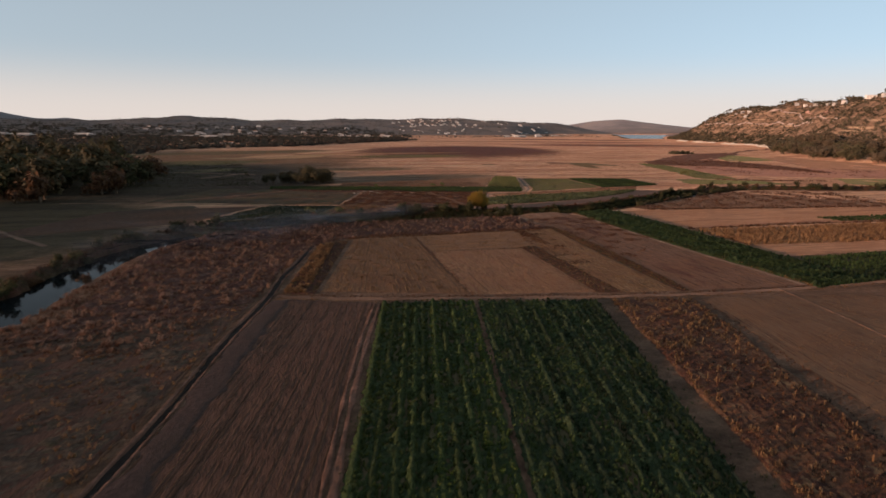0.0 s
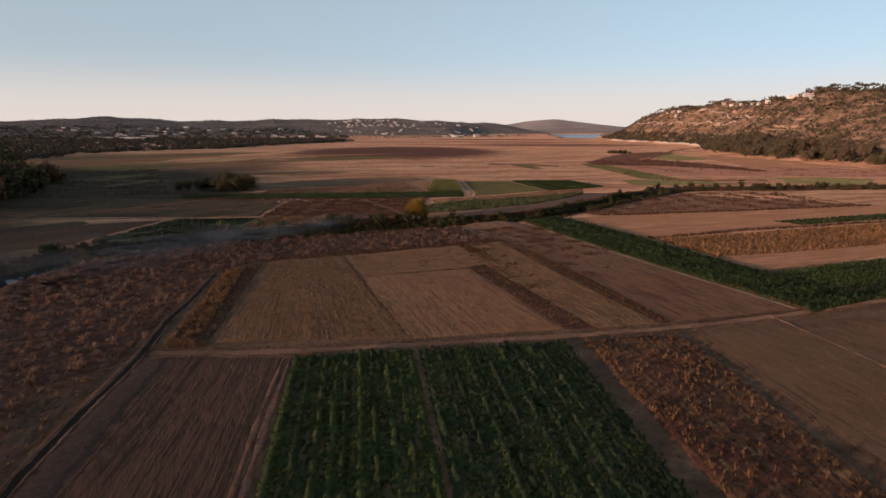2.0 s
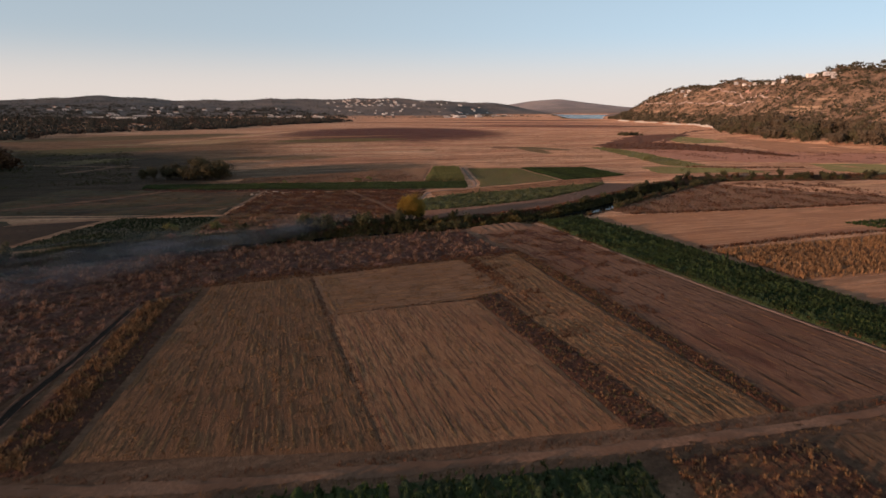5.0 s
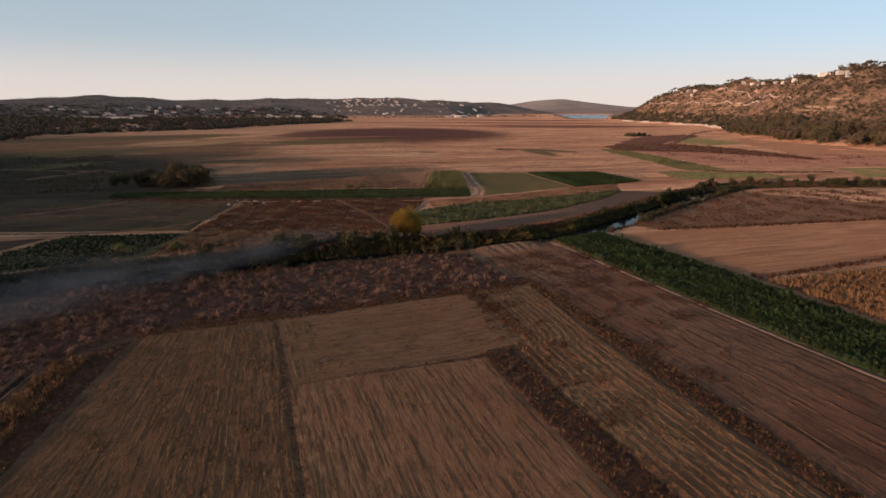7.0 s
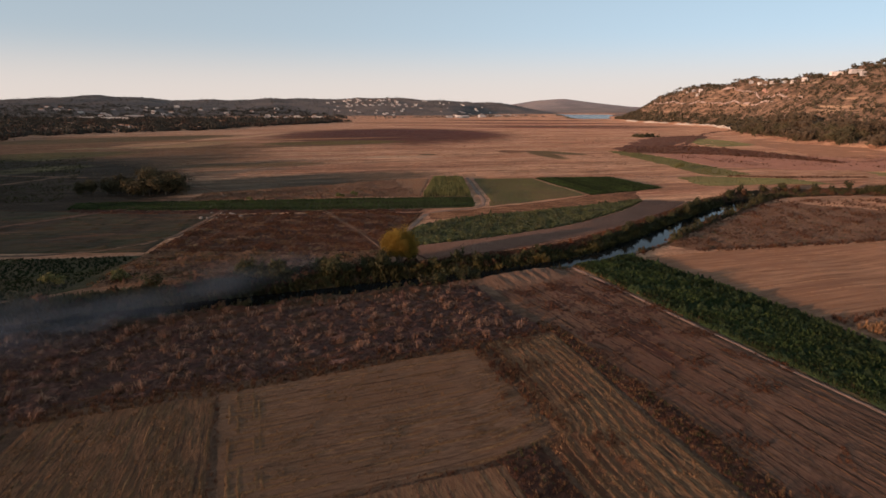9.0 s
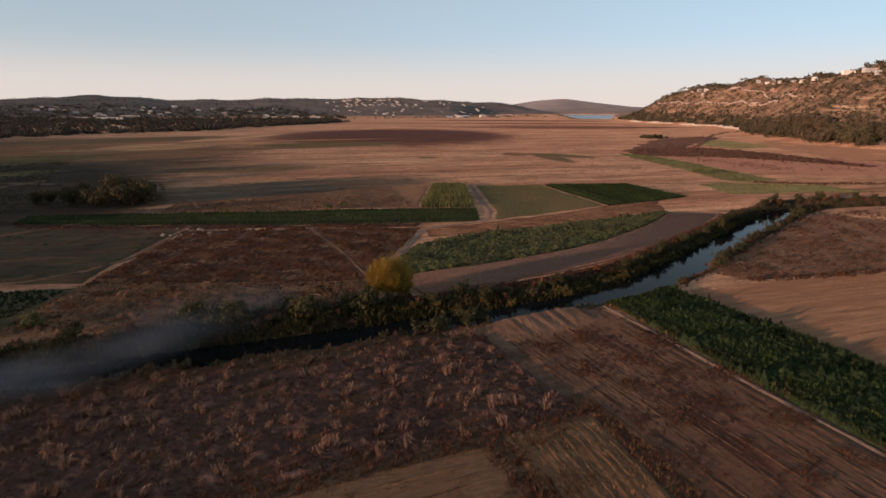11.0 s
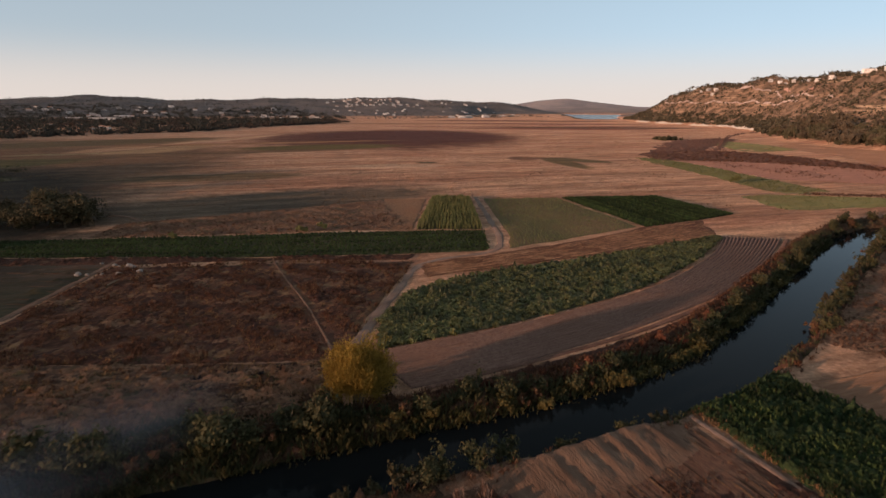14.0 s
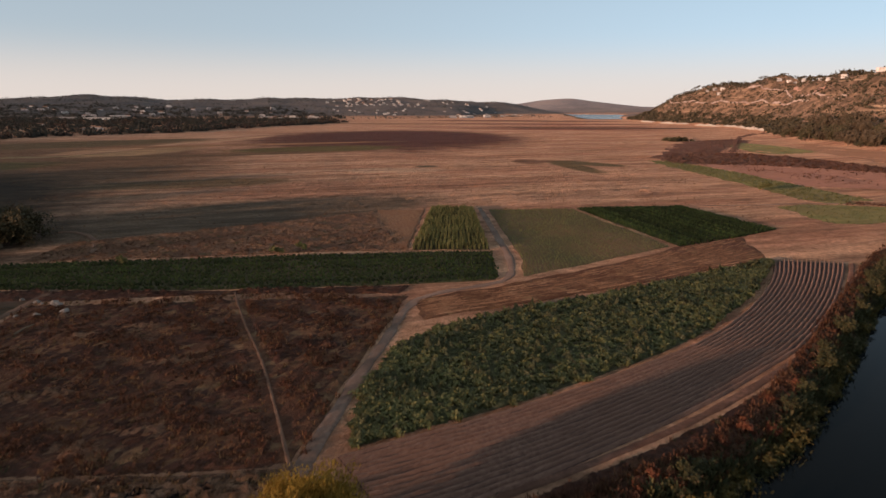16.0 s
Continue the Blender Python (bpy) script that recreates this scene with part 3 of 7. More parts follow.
def land(x, y):
    """Height of the ground, in metres, at places of the plan (arrays)."""
    x, y = np.asarray(x, float), np.asarray(y, float)
    z = 0.10 * waves(x, y, 45, 3)
    near = (np.abs(x - 120) < 320) & (y < 420)
    d, _, _ = line_distance(x, y, RIVER)
    d = np.where(near, d, 99)
    wide = np.interp(x, [-43, -34, 60, 100], [5.2, 3.7, 3.7, 4.6]) + 0.7 * waves(x, y, 18, 5)
    z = np.where(d < wide + 4, z + (-2.4 - z) * smooth01((wide + 2.2 - d) / 3.2), z)
    d, _, _ = line_distance(x, y, DITCH)
    z = z - 0.08 * smooth01((0.7 - d) / 0.5)
    # the hill over the eastern shore
    d, side, at = line_distance(x, y, HILL_FOOT)
    s = d * side
    top = np.interp(at, [100, 400, 480, 560, 620, 680, 730, 900, 1040, 1200, 1320, 1450, 1560], [48, 50, 54, 62, 71, 80, 85, 80, 79, 79, 68, 45, 10])
    rough = waves(x, y, 120, 11, 4)
    rise = smooth01(s / np.interp(at, [400, 700, 1000, 1500], [175, 160, 125, 110])) * 0.92 + smooth01((s - 120) / 120) * 0.08 - smooth01((s - 150) / 200) * 0.85
    rim = smooth01(s / 12) * smooth01((60 - s) / 40) * 1.5
    z = np.where(s > 0, z + top * rise * (1 + 0.10 * rough) + rim, z)
    # hills round the far end
    r, a = np.hypot(x - 42, y - 117), np.degrees(np.arctan2(x - 42, y - 117))
    crest = np.interp(a, [-60, -30, -17.1, -13, -10.3, -5.2, 1.7, 3.2, 7.2, 11.3, 14.5, 19.8, 23, 25, 27, 29, 60],
                      [60, 44, 43, 56, 61, 48, 52, 59, 56, 60, 63, 51, 46, 42, 24, 6, 0])
    begin = np.interp(a, [-40, -5, 3, 20, 23, 29], [1250, 1350, 1500, 1650, 2150, 2400])
    hill = crest * smooth01((r - begin) / (2560 - begin)) * (1 - 0.4 * smooth01((r - 2600) / 700))
    hill = hill * (1 + 0.07 * waves(x, y, 260, 21, 4))
    far = np.interp(a, [22, 25, 27.7, 30.2, 32.8, 36.3, 50], [0, 40, 70, 82, 60, 34, 16]) * smooth01((r - 3000) / 900)
    west = np.interp(a, [-60, -30, -24.6, -23.3, -21.2, -19.4, -17.5, -15], [150, 140, 106, 84, 54, 66, 46, 0]) * smooth01((r - 3300) / 800)
    hill = np.maximum(np.maximum(hill, far), west)
    z = np.where((y > 400) & (s <= 0) | (r > 2300), np.maximum(z, hill + np.where(hill > 2, 0, z)), z)
    # the bed of the remaining lake
    z = np.where(inside(x, y, LAKE), -4.0, z)
    return z


LAKE = [(895, 1500), (985, 1480), (1090, 1640), (1290, 1850), (1590, 2350), (1350, 2420), (1180, 2060), (1010, 1740)]


def ground_lines(lo, a, b, hi, step, growth, widest):
    mid = list(np.arange(a, b + 0.01, step))
    up, down, d = [b], [a], step
    while up[-1] < hi:
        d = min(d * growth, widest if up[-1] < 1700 else 70)
        up.append(up[-1] + d)
    d = step
    while down[-1] > lo:
        d = min(d * growth, 60)
        down.append(down[-1] - d)
    return np.array(down[:0:-1] + mid + up[1:])


def build_ground():
    xs = ground_lines(-2600, -52, 132, 3000, 1.2, 1.08, 34)
    ys = ground_lines(-900, 24, 268, 4700, 1.2, 1.08, 34)
    gx, gy = np.meshgrid(xs, ys)
    v = np.stack([gx, gy, land(gx, gy)], -1).reshape(-1, 3)
    nx, ny = len(xs), len(ys)
    i = (np.arange(ny - 1)[:, None] * nx + np.arange(nx - 1)[None]).ravel()
    f = np.stack([i, i + 1, i + nx + 1, i + nx], 1)
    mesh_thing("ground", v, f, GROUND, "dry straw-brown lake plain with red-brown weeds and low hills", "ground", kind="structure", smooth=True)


build_ground()


def sheet(name, edge, level, material, label, category):
    bm = bmesh.new()
    bm.faces.new([bm.verts.new((x, y, level)) for x, y in edge])
    bmesh.ops.triangulate(bm, faces=bm.faces)
    bmesh.ops.recalc_face_normals(bm, faces=bm.faces)
    me = bpy.data.meshes.new(name)
    bm.to_mesh(me)
    bm.free()
    me.materials.append(material)
    return tagged(new(name, me), label, category, kind="structure")


def ribbon(name, pts, width, material, label, category, lift=0.05, rut=0.0, step=1.0, ragged=0.25, cols=6, seed=1):
    """A strip of ground along a line, with ragged edges and wheel ruts if asked for."""
    p = line_points(rounded(pts), step)
    t = np.gradient(p, axis=0)
    t /= np.hypot(*t.T)[:, None]
    n = np.stack([t[:, 1], -t[:, 0]], 1)
    r = np.random.default_rng(seed)
    u = np.linspace(-1, 1, cols + 1)
    half = width / 2 * (1 + ragged * waves(p[:, 0], p[:, 1], 9, seed, 2))
    xy = p[:, None] + n[:, None] * (u[None, :, None] * half[:, None, None])
    z = land(xy[..., 0], xy[..., 1]) + lift + r.normal(0, 0.012, xy.shape[:2]) + 0.05 * waves(xy[..., 0], xy[..., 1], 2.2, seed + 40, 2)
    if rut:
        z -= rut * np.exp(-((np.abs(u) - 0.5) / 0.16) ** 2)[None]
    z[:, 0] -= lift * 0.8
    z[:, -1] -= lift * 0.8
    v = np.concatenate([xy, z[..., None]], -1).reshape(-1, 3)
    c = cols + 1
    i = (np.arange(len(p) - 1)[:, None] * c + np.arange(cols)[None]).ravel()
    f = np.stack([i, i + 1, i + c + 1, i + c], 1)
    return mesh_thing(name, v, f, material, label, category, kind="structure", smooth=True)


def field(name, a, b, material, label, spacing=0.8, ridge=0.1, step=2.0, lift=0.06, wobble=0.25, category="field", ragged=0.3):
    """Worked land between two edge lines: one ridge and one furrow to each row, worn and a little uneven."""
    a, b = rounded(a, 1), rounded(b, 1)
    length = max(np.hypot(*np.diff(a, axis=0).T).sum(), np.hypot(*np.diff(b, axis=0).T).sum())
    nv = int(length / step) + 2
    pa, pb = even(a, nv), even(b, nv)
    width = np.hypot(*(pb - pa).T).max()
    nu = max(4, int(width / spacing)) * 2
    u = np.linspace(0, 1, nu + 1)
    xy = pa[:, None] * (1 - u[None, :, None]) + pb[:, None] * u[None, :, None]
    bend = np.stack([waves(xy[..., 0], xy[..., 1], 9, 71), waves(xy[..., 0], xy[..., 1], 9, 72)], -1)
    xy = xy + ragged * bend
    x, y = xy[..., 0], xy[..., 1]
    r = np.random.default_rng(len(name) + int(width * 10))
    worn = 0.65 + 0.35 * waves(x, y, 14, 31)
    each = 1 + r.normal(0, wobble, nu + 1)[None] + wobble * 0.6 * waves(x, y, 5, 33)
    row = (np.arange(nu + 1) % 2)[None] * ridge * worn * each
    z = land(x, y) + lift + row + r.normal(0, 0.006, (nv, nu + 1))
    edge = np.zeros((nv, nu + 1), bool)
    edge[0] = edge[-1] = True
    edge[:, 0] = edge[:, -1] = True
    z = np.where(edge, land(x, y) + 0.015, z)
    v = np.stack([x, y, z], -1).reshape(-1, 3)
    c = nu + 1
    i = (np.arange(nv - 1)[:, None] * c + np.arange(nu)[None]).ravel()
    f = np.stack([i, i + 1, i + c + 1, i + c], 1)
    return mesh_thing(name, v, f, material, label, category, kind="structure", smooth=True)


def matted(name, a, b, material, label, cell=0.5, height=0.4, seed=1, category="weeds", clear=None, fade=0):
    """A low matted growth of weeds between two edge lines: a lumpy cover, thick and thin in patches."""
    r = np.random.default_rng(seed)
    a, b = rounded(a, 1), rounded(b, 1)
    length = max(np.hypot(*np.diff(a, axis=0).T).sum(), np.hypot(*np.diff(b, axis=0).T).sum())
    nv = int(length / cell) + 2
    pa, pb = even(a, nv), even(b, nv)
    nu = int(np.hypot(*(pb - pa).T).max() / cell) + 2
    u = np.linspace(0, 1, nu + 1)
    xy = pa[:, None] * (1 - u[None, :, None]) + pb[:, None] * u[None, :, None] + r.normal(0, cell * 0.22, (nv, nu + 1, 2))
    x, y = xy[..., 0], xy[..., 1]
    thick = np.clip(0.55 + 0.55 * waves(x, y, 7, seed, 2), 0.05, 1.3)
    z = land(x, y) + 0.03 + height * thick * r.gamma(2.0, 0.4, (nv, nu + 1))
    if clear is not None:                         # trodden bare along a path
        d, _, _ = line_distance(x, y, clear)
        z = land(x, y) - 0.05 + (z - land(x, y) + 0.05) * smooth01((d - 0.55) / 0.9)
    if fade:                                      # thins out towards its edges
        iu, iv = np.arange(nu + 1), np.arange(nv)
        k = np.minimum(np.minimum(iu, nu - iu)[None], np.minimum(iv, nv - 1 - iv)[:, None])
        z = land(x, y) - 0.05 + (z - land(x, y) + 0.05) * smooth01((k - 1 + 2 * waves(x, y, 25, seed + 3)) / fade)
    rim = np.zeros((nv, nu + 1), bool)
    rim[0] = rim[-1] = rim[:, 0] = rim[:, -1] = True
    z = np.where(rim, land(x, y) - 0.02, z)
    v = np.stack([x, y, z], -1).reshape(-1, 3)
    c = nu + 1
    i = (np.arange(nv - 1)[:, None] * c + np.arange(nu)[None]).ravel()
    return mesh_thing(name, v, np.stack([i, i + 1, i + c + 1, i + c], 1), material, label, category, kind="stuff", smooth=True)


def beside(line, offset, y_from=-1e9, x_from=-1e9, x_to=1e9):
    """A line moved sideways (positive to the left hand)."""
    p = line_points(line, 2.0)
    t = np.gradient(p, axis=0)
    t /= np.hypot(*t.T)[:, None]
    q = p + np.stack([-t[:, 1], t[:, 0]], 1) * offset
    return q[(p[:, 1] > y_from) & (p[:, 0] > x_from) & (p[:, 0] < x_to)]


# ---- plants ----
def clump(leaves, height, spread, width, seed, droop=0.4, lean=0.0, bent=True):
    """A tuft of bent leaves from one root: vertices and quads."""
    r = np.random.default_rng(seed)
    v, f = [], []
    for _ in range(leaves):
        az, tilt = r.uniform(0, 6.283), r.uniform(0.15, 1.0)
        h, out, w = height * r.uniform(0.65, 1.1), spread * tilt, width * r.uniform(0.7, 1.2)
        d, s = np.array([math.cos(az), math.sin(az)]), np.array([-math.sin(az), math.cos(az)])
        root = r.normal(0, spread * 0.18, 2)
        for q, z, ww in ((0.05, 0.0, 0.5), (0.5, 0.75, 1.0), (1.0, 1.0 - droop * tilt, 0.25)) if bent else ((0.05, 0.0, 0.7), (0.8, 0.9, 0.6)):
            c = root + d * out * q + np.array([lean * z * h, 0.3 * lean * z * h])
            for e in (-1, 1):
                v.append((*(c + s * w * ww * 0.5 * e), z * h))
        n = len(v) - (6 if bent else 4)
        f.append((n, n + 1, n + 3, n + 2))
        if bent:
            f.append((n + 2, n + 3, n + 5, n + 4))
    return np.array(v), np.array(f)


def strewn(templates, pts, size, seed, sink=0.05, spin=6.283):
    """Vertices and quads of many tufts at places of the plan."""
    r = np.random.default_rng(seed)
    pts = np.asarray(pts, float)
    z = land(pts[:, 0], pts[:, 1]) - sink
    pick = r.integers(0, len(templates), len(pts))
    vs, fs, base = [], [], 0
    for k, (tv, tf) in enumerate(templates):
        sel = np.where(pick == k)[0]
        if not len(sel):
            continue
        a, s = r.uniform(0, spin, len(sel)), r.uniform(*size, len(sel))
        c, sn = np.cos(a)[:, None], np.sin(a)[:, None]
        x = (tv[None, :, 0] * c - tv[None, :, 1] * sn) * s[:, None] + pts[sel, 0][:, None]
        y = (tv[None, :, 0] * sn + tv[None, :, 1] * c) * s[:, None] + pts[sel, 1][:, None]
        zz = tv[None, :, 2] * s[:, None] + z[sel][:, None]
        vs.append(np.stack([x, y, zz], -1).reshape(-1, 3))
        fs.append((tf[None] + (np.arange(len(sel)) * len(tv))[:, None, None]).reshape(-1, tf.shape[1]) + base)
        base += len(sel) * len(tv)
    return np.concatenate(vs), np.concatenate(fs)


def random_in(poly, count, seed, density=None):
    r = np.random.default_rng(seed)
    p = np.array(poly)
    lo, hi = p.min(0), p.max(0)
    q = r.uniform(lo, hi, (count * 4, 2))
    q = q[inside(q[:, 0], q[:, 1], poly)]
    if density:
        q = q[r.uniform(0, 1, len(q)) < density(q[:, 0], q[:, 1])]
    return q[:count]


def tufts(name, poly, count, templates, size, material, label, seed, density=None, category="weeds"):
    v, f = strewn(templates, random_in(poly, count, seed, density), size, seed)
    return mesh_thing(name, v, f, material, label, category, kind="stuff")


def crop_rows(bed, a, b, spacing, step, templates, size, material, seed, gaps=0.05, jitter=0.12, name="crop_row", patchy=0.75):
    """Rows of plants on a bed; each row is a part of the field."""
    r = np.random.default_rng(seed)
    a, b = rounded(a, 1), rounded(b, 1)
    n = 60
    pa, pb = even(a, n), even(b, n)
    rows = max(2, int(np.hypot(*(pb - pa).T).max() / spacing))
    for k in range(rows):
        u = (k + 0.5) / rows
        p = line_points(pa * (1 - u) + pb * u, step)
        keep = r.uniform(0, 1, len(p)) > gaps + 0.25 * (waves(p[:, 0], p[:, 1], 10, seed) > patchy)
        p = p[keep]
        if len(p) < 2:
            continue
        p = p + r.normal(0, jitter, p.shape)
        v, f = strewn(templates, p, size, seed * 100 + k, -0.05)
        mesh_thing(name, v, f, material, parent=bed)
    return bed


LEAFY = [clump(9, 0.72, 0.42, 0.15, s, 0.3, bent=False) for s in range(6)]
FAR_LEAFY = [clump(8, 0.7, 0.5, 0.2, s, bent=False) for s in range(6)]
OATS = [clump(10, 0.85, 0.42, 0.15, s + 20, 0.3, 0.06, False) for s in range(6)]
FAR_BROAD = [clump(9, 0.45, 0.5, 0.2, s + 20, 0.5, bent=False) for s in range(6)]
CORN = [clump(11, 1.4, 0.45, 0.13, s + 40, 0.35, bent=False) for s in range(5)]
DRY_CORN = [clump(6, 1.0, 0.55, 0.16, s + 60, 0.55, 0.1) for s in range(6)]
FAR_CORN = [clump(6, 1.1, 0.55, 0.2, s + 60, 0.55, 0.1, False) for s in range(6)]
STUB = [clump(5, 0.34, 0.3, 0.1, s + 140, 0.3, bent=False) for s in range(5)]
GRASS = [clump(7, 0.5, 0.4, 0.09, s + 80, 0.3, bent=False) for s in range(5)]
WEED = [clump(12, 0.6, 0.5, 0.09, s + 100, 0.4, bent=False) for s in range(6)]
FAR_WEED = [clump(9, 0.55, 0.55, 0.11, s + 100, 0.4, bent=False) for s in range(6)]
STOOK = [clump(36, 0.8, 0.62, 0.055, s + 120, 0.4, 0.45) for s in range(6)]
BUSHY = [clump(18, 0.72, 0.75, 0.2, s + 160, 0.5) for s in range(6)]


def crests(bed, a, b, spacing, width, height, material, seed, step=1.2, name="ridge", rough=0.25):
    """The crests of the ridges, one part to each row."""
    r = np.random.default_rng(seed)
    a, b = rounded(a, 1), rounded(b, 1)
    n = 80
    pa, pb = even(a, n), even(b, n)
    rows = max(2, int(np.hypot(*(pb - pa).T).max() / spacing))
    for k in range(rows):
        u = (k + 0.5) / rows
        p = line_points(pa * (1 - u) + pb * u, step)
        if len(p) < 3:
            continue
        t = np.gradient(p, axis=0)
        t /= np.hypot(*t.T)[:, None]
        n2 = np.stack([t[:, 1], -t[:, 0]], 1)
        p = p + n2 * (r.normal(0, 0.03, (len(p), 1)) + (rough - 0.25) * r.normal(0, 0.9))
        v = []
        swell = 1 + 2.2 * (rough - 0.25) * waves(p[:, 0], p[:, 1], 6, seed + k, 2)
        for off, up in ((-1, -0.1), (-0.35, 0.9), (0.35, 1.0), (1, -0.1)):
            q = p + n2 * off * width / 2 * r.uniform(1.05 - rough, 0.95 + rough, (len(p), 1))
            v.append(np.concatenate([q, (land(q[:, 0], q[:, 1]) + 0.06 + height * up * swell * r.uniform(1 - rough, 1 + 0.6 * rough, len(p)))[:, None]], 1))
        v = np.stack(v, 1).reshape(-1, 3)
        i = (np.arange(len(p) - 1)[:, None] * 4 + np.arange(3)[None]).ravel()
        mesh_thing(name, v, np.stack([i, i + 1, i + 5, i + 4], 1), material, parent=bed)


def swaths(bed, a, b, spacing, width, height, material, seed, gap=0.12, name="stubble_row", reach=(3, 14), drift=0.08, step=0.8):
    """Broken lines of straw or clods lying along the rows; each line is a part of the field."""
    r = np.random.default_rng(seed)
    a, b = rounded(a, 1), rounded(b, 1)
    pa, pb = even(a, 80), even(b, 80)
    rows = max(2, int(np.hypot(*(pb - pa).T).max() / spacing))
    for k in range(rows):
        u = (k + 0.5 + r.normal(0, drift)) / rows
        p = line_points(pa * (1 - u) + pb * u, step)
        if len(p) < 6:
            continue
        t = np.gradient(p, axis=0)
        t /= np.hypot(*t.T)[:, None]
        n2 = np.stack([t[:, 1], -t[:, 0]], 1)
        p = p + n2 * (np.cumsum(r.normal(0, 0.02, len(p))) * 0.5 + r.normal(0, 0.025, len(p)))[:, None]
        zl = land(p[:, 0], p[:, 1])
        vs, fs, base, at = [], [], 0, int(r.integers(0, 4))
        while at < len(p) - 3:
            n = min(int(r.uniform(*reach) / step) + 3, len(p) - at)
            q, m2, zq = p[at:at + n], n2[at:at + n], zl[at:at + n]
            at += n + (int(r.uniform(0.5, 5) / step) if r.random() < gap * 4 else 0)
            full = np.minimum(np.arange(n), n - 1 - np.arange(n))
            full = np.clip(full / 2.0, 0.15, 1.0) * r.uniform(0.7, 1.25)
            rows3 = []
            for off, up in ((-1, -0.25), (0, 1.0), (1, -0.25)):
                c = q + m2 * (off * width / 2 * full * r.uniform(0.6, 1.3, n))[:, None]
                rows3.append(np.concatenate([c, (zq + 0.07 + height * up * full * r.uniform(0.5, 1.3, n))[:, None]], 1))
            vs.append(np.stack(rows3, 1).reshape(-1, 3))
            i = (np.arange(n - 1)[:, None] * 3 + np.arange(2)[None]).ravel() + base
            fs.append(np.stack([i, i + 1, i + 4, i + 3], 1))
            base += n * 3
        if vs:
            mesh_thing(name, np.concatenate(vs), np.concatenate(fs), material, parent=bed)


def box(bm, x0, x1, y0, y1, z0, z1):
    v = [bm.verts.new(c) for c in ((x0, y0, z0), (x1, y0, z0), (x1, y1, z0), (x0, y1, z0), (x0, y0, z1), (x1, y0, z1), (x1, y1, z1), (x0, y1, z1))]
    for q in ((0, 3, 2, 1), (4, 5, 6, 7), (0, 1, 5, 4), (1, 2, 6, 5), (2, 3, 7, 6), (3, 0, 4, 7)):
        bm.faces.new([v[k] for k in q])


def part(name, bm, material, parent, label=""):
    me = bpy.data.meshes.new(name)
    bm.to_mesh(me)
    bm.free()
    me.materials.append(material)
    ob = new(name, me)
    ob.parent = parent
    return tagged(ob, label)


def limb(bm, a, b, r1, r2, sides=6):
    a, b = Vector(a), Vector(b)
    q = (b - a).to_track_quat("Z", "Y").to_matrix()
    rings = []
    for c, rad in ((a, r1), (b, r2)):
        rings.append([bm.verts.new(c + q @ Vector((math.cos(t) * rad, math.sin(t) * rad, 0))) for t in (6.283 * k / sides for k in range(sides))])
    for k in range(sides):
        bm.faces.new((rings[0][k], rings[0][(k + 1) % sides], rings[1][(k + 1) % sides], rings[1][k]))
    bm.faces.new(rings[1])


def leaf_axes(out, r, loose=0.75):
    """Two axes for each leaf, which mostly faces out of its crown."""
    out = out / (np.linalg.norm(out, axis=1)[:, None] + 1e-9) + r.normal(0, loose, out.shape) * 0.8
    u = np.cross(out, r.normal(0, 1, out.shape))
    u /= np.linalg.norm(u, axis=1)[:, None] + 1e-9
    w = np.cross(out, u)
    w /= np.linalg.norm(w, axis=1)[:, None] + 1e-9
    return u, w


def crown_mesh(name, clusters, per, leaf, size, base, material, seed, squash=1.0, lobe=0.38):
    """Many small leaves in clusters, with gaps between them and an uneven outline."""
    r = np.random.default_rng(seed)
    sx, sy, sz = size
    lobes = r.normal(0, lobe, (7, 3)) * (sx, sy, sz)
    lobes[0] *= 0.3
    reach = r.uniform(0.42, 0.72, 7)
    k = r.integers(0, 7, clusters)
    d = r.normal(0, 1, (clusters, 3))
    d /= np.linalg.norm(d, axis=1)[:, None]
    c = lobes[k] + d * (reach[k] * r.uniform(0.5, 1.0, clusters) ** 0.5)[:, None] * (sx, sy, sz)
    c[:, 2] = np.clip(c[:, 2], -sz * 0.95, sz * 1.05)
    c = c + (0, 0, base)
    spread = r.uniform(0.22, 0.42, clusters) * min(size)
    p = np.repeat(c, per, 0) + r.normal(0, 0.55, (clusters * per, 3)) * np.repeat(spread, per)[:, None] * (1, 1, squash)
    n = len(p)
    u, w = leaf_axes(p - np.repeat((lobes[k] * 0.7 + (0, 0, base)), per, 0), r)
    s = leaf * r.uniform(0.6, 1.3, n)[:, None]
    v = np.stack([p - u * s, p + w * s * 0.5, p + u * s, p - w * s * 0.5], 1).reshape(-1, 3)
    v[:, 2] = np.maximum(v[:, 2], 0.03)
    return raw_mesh(name, v, np.arange(n * 4).reshape(-1, 4), material)


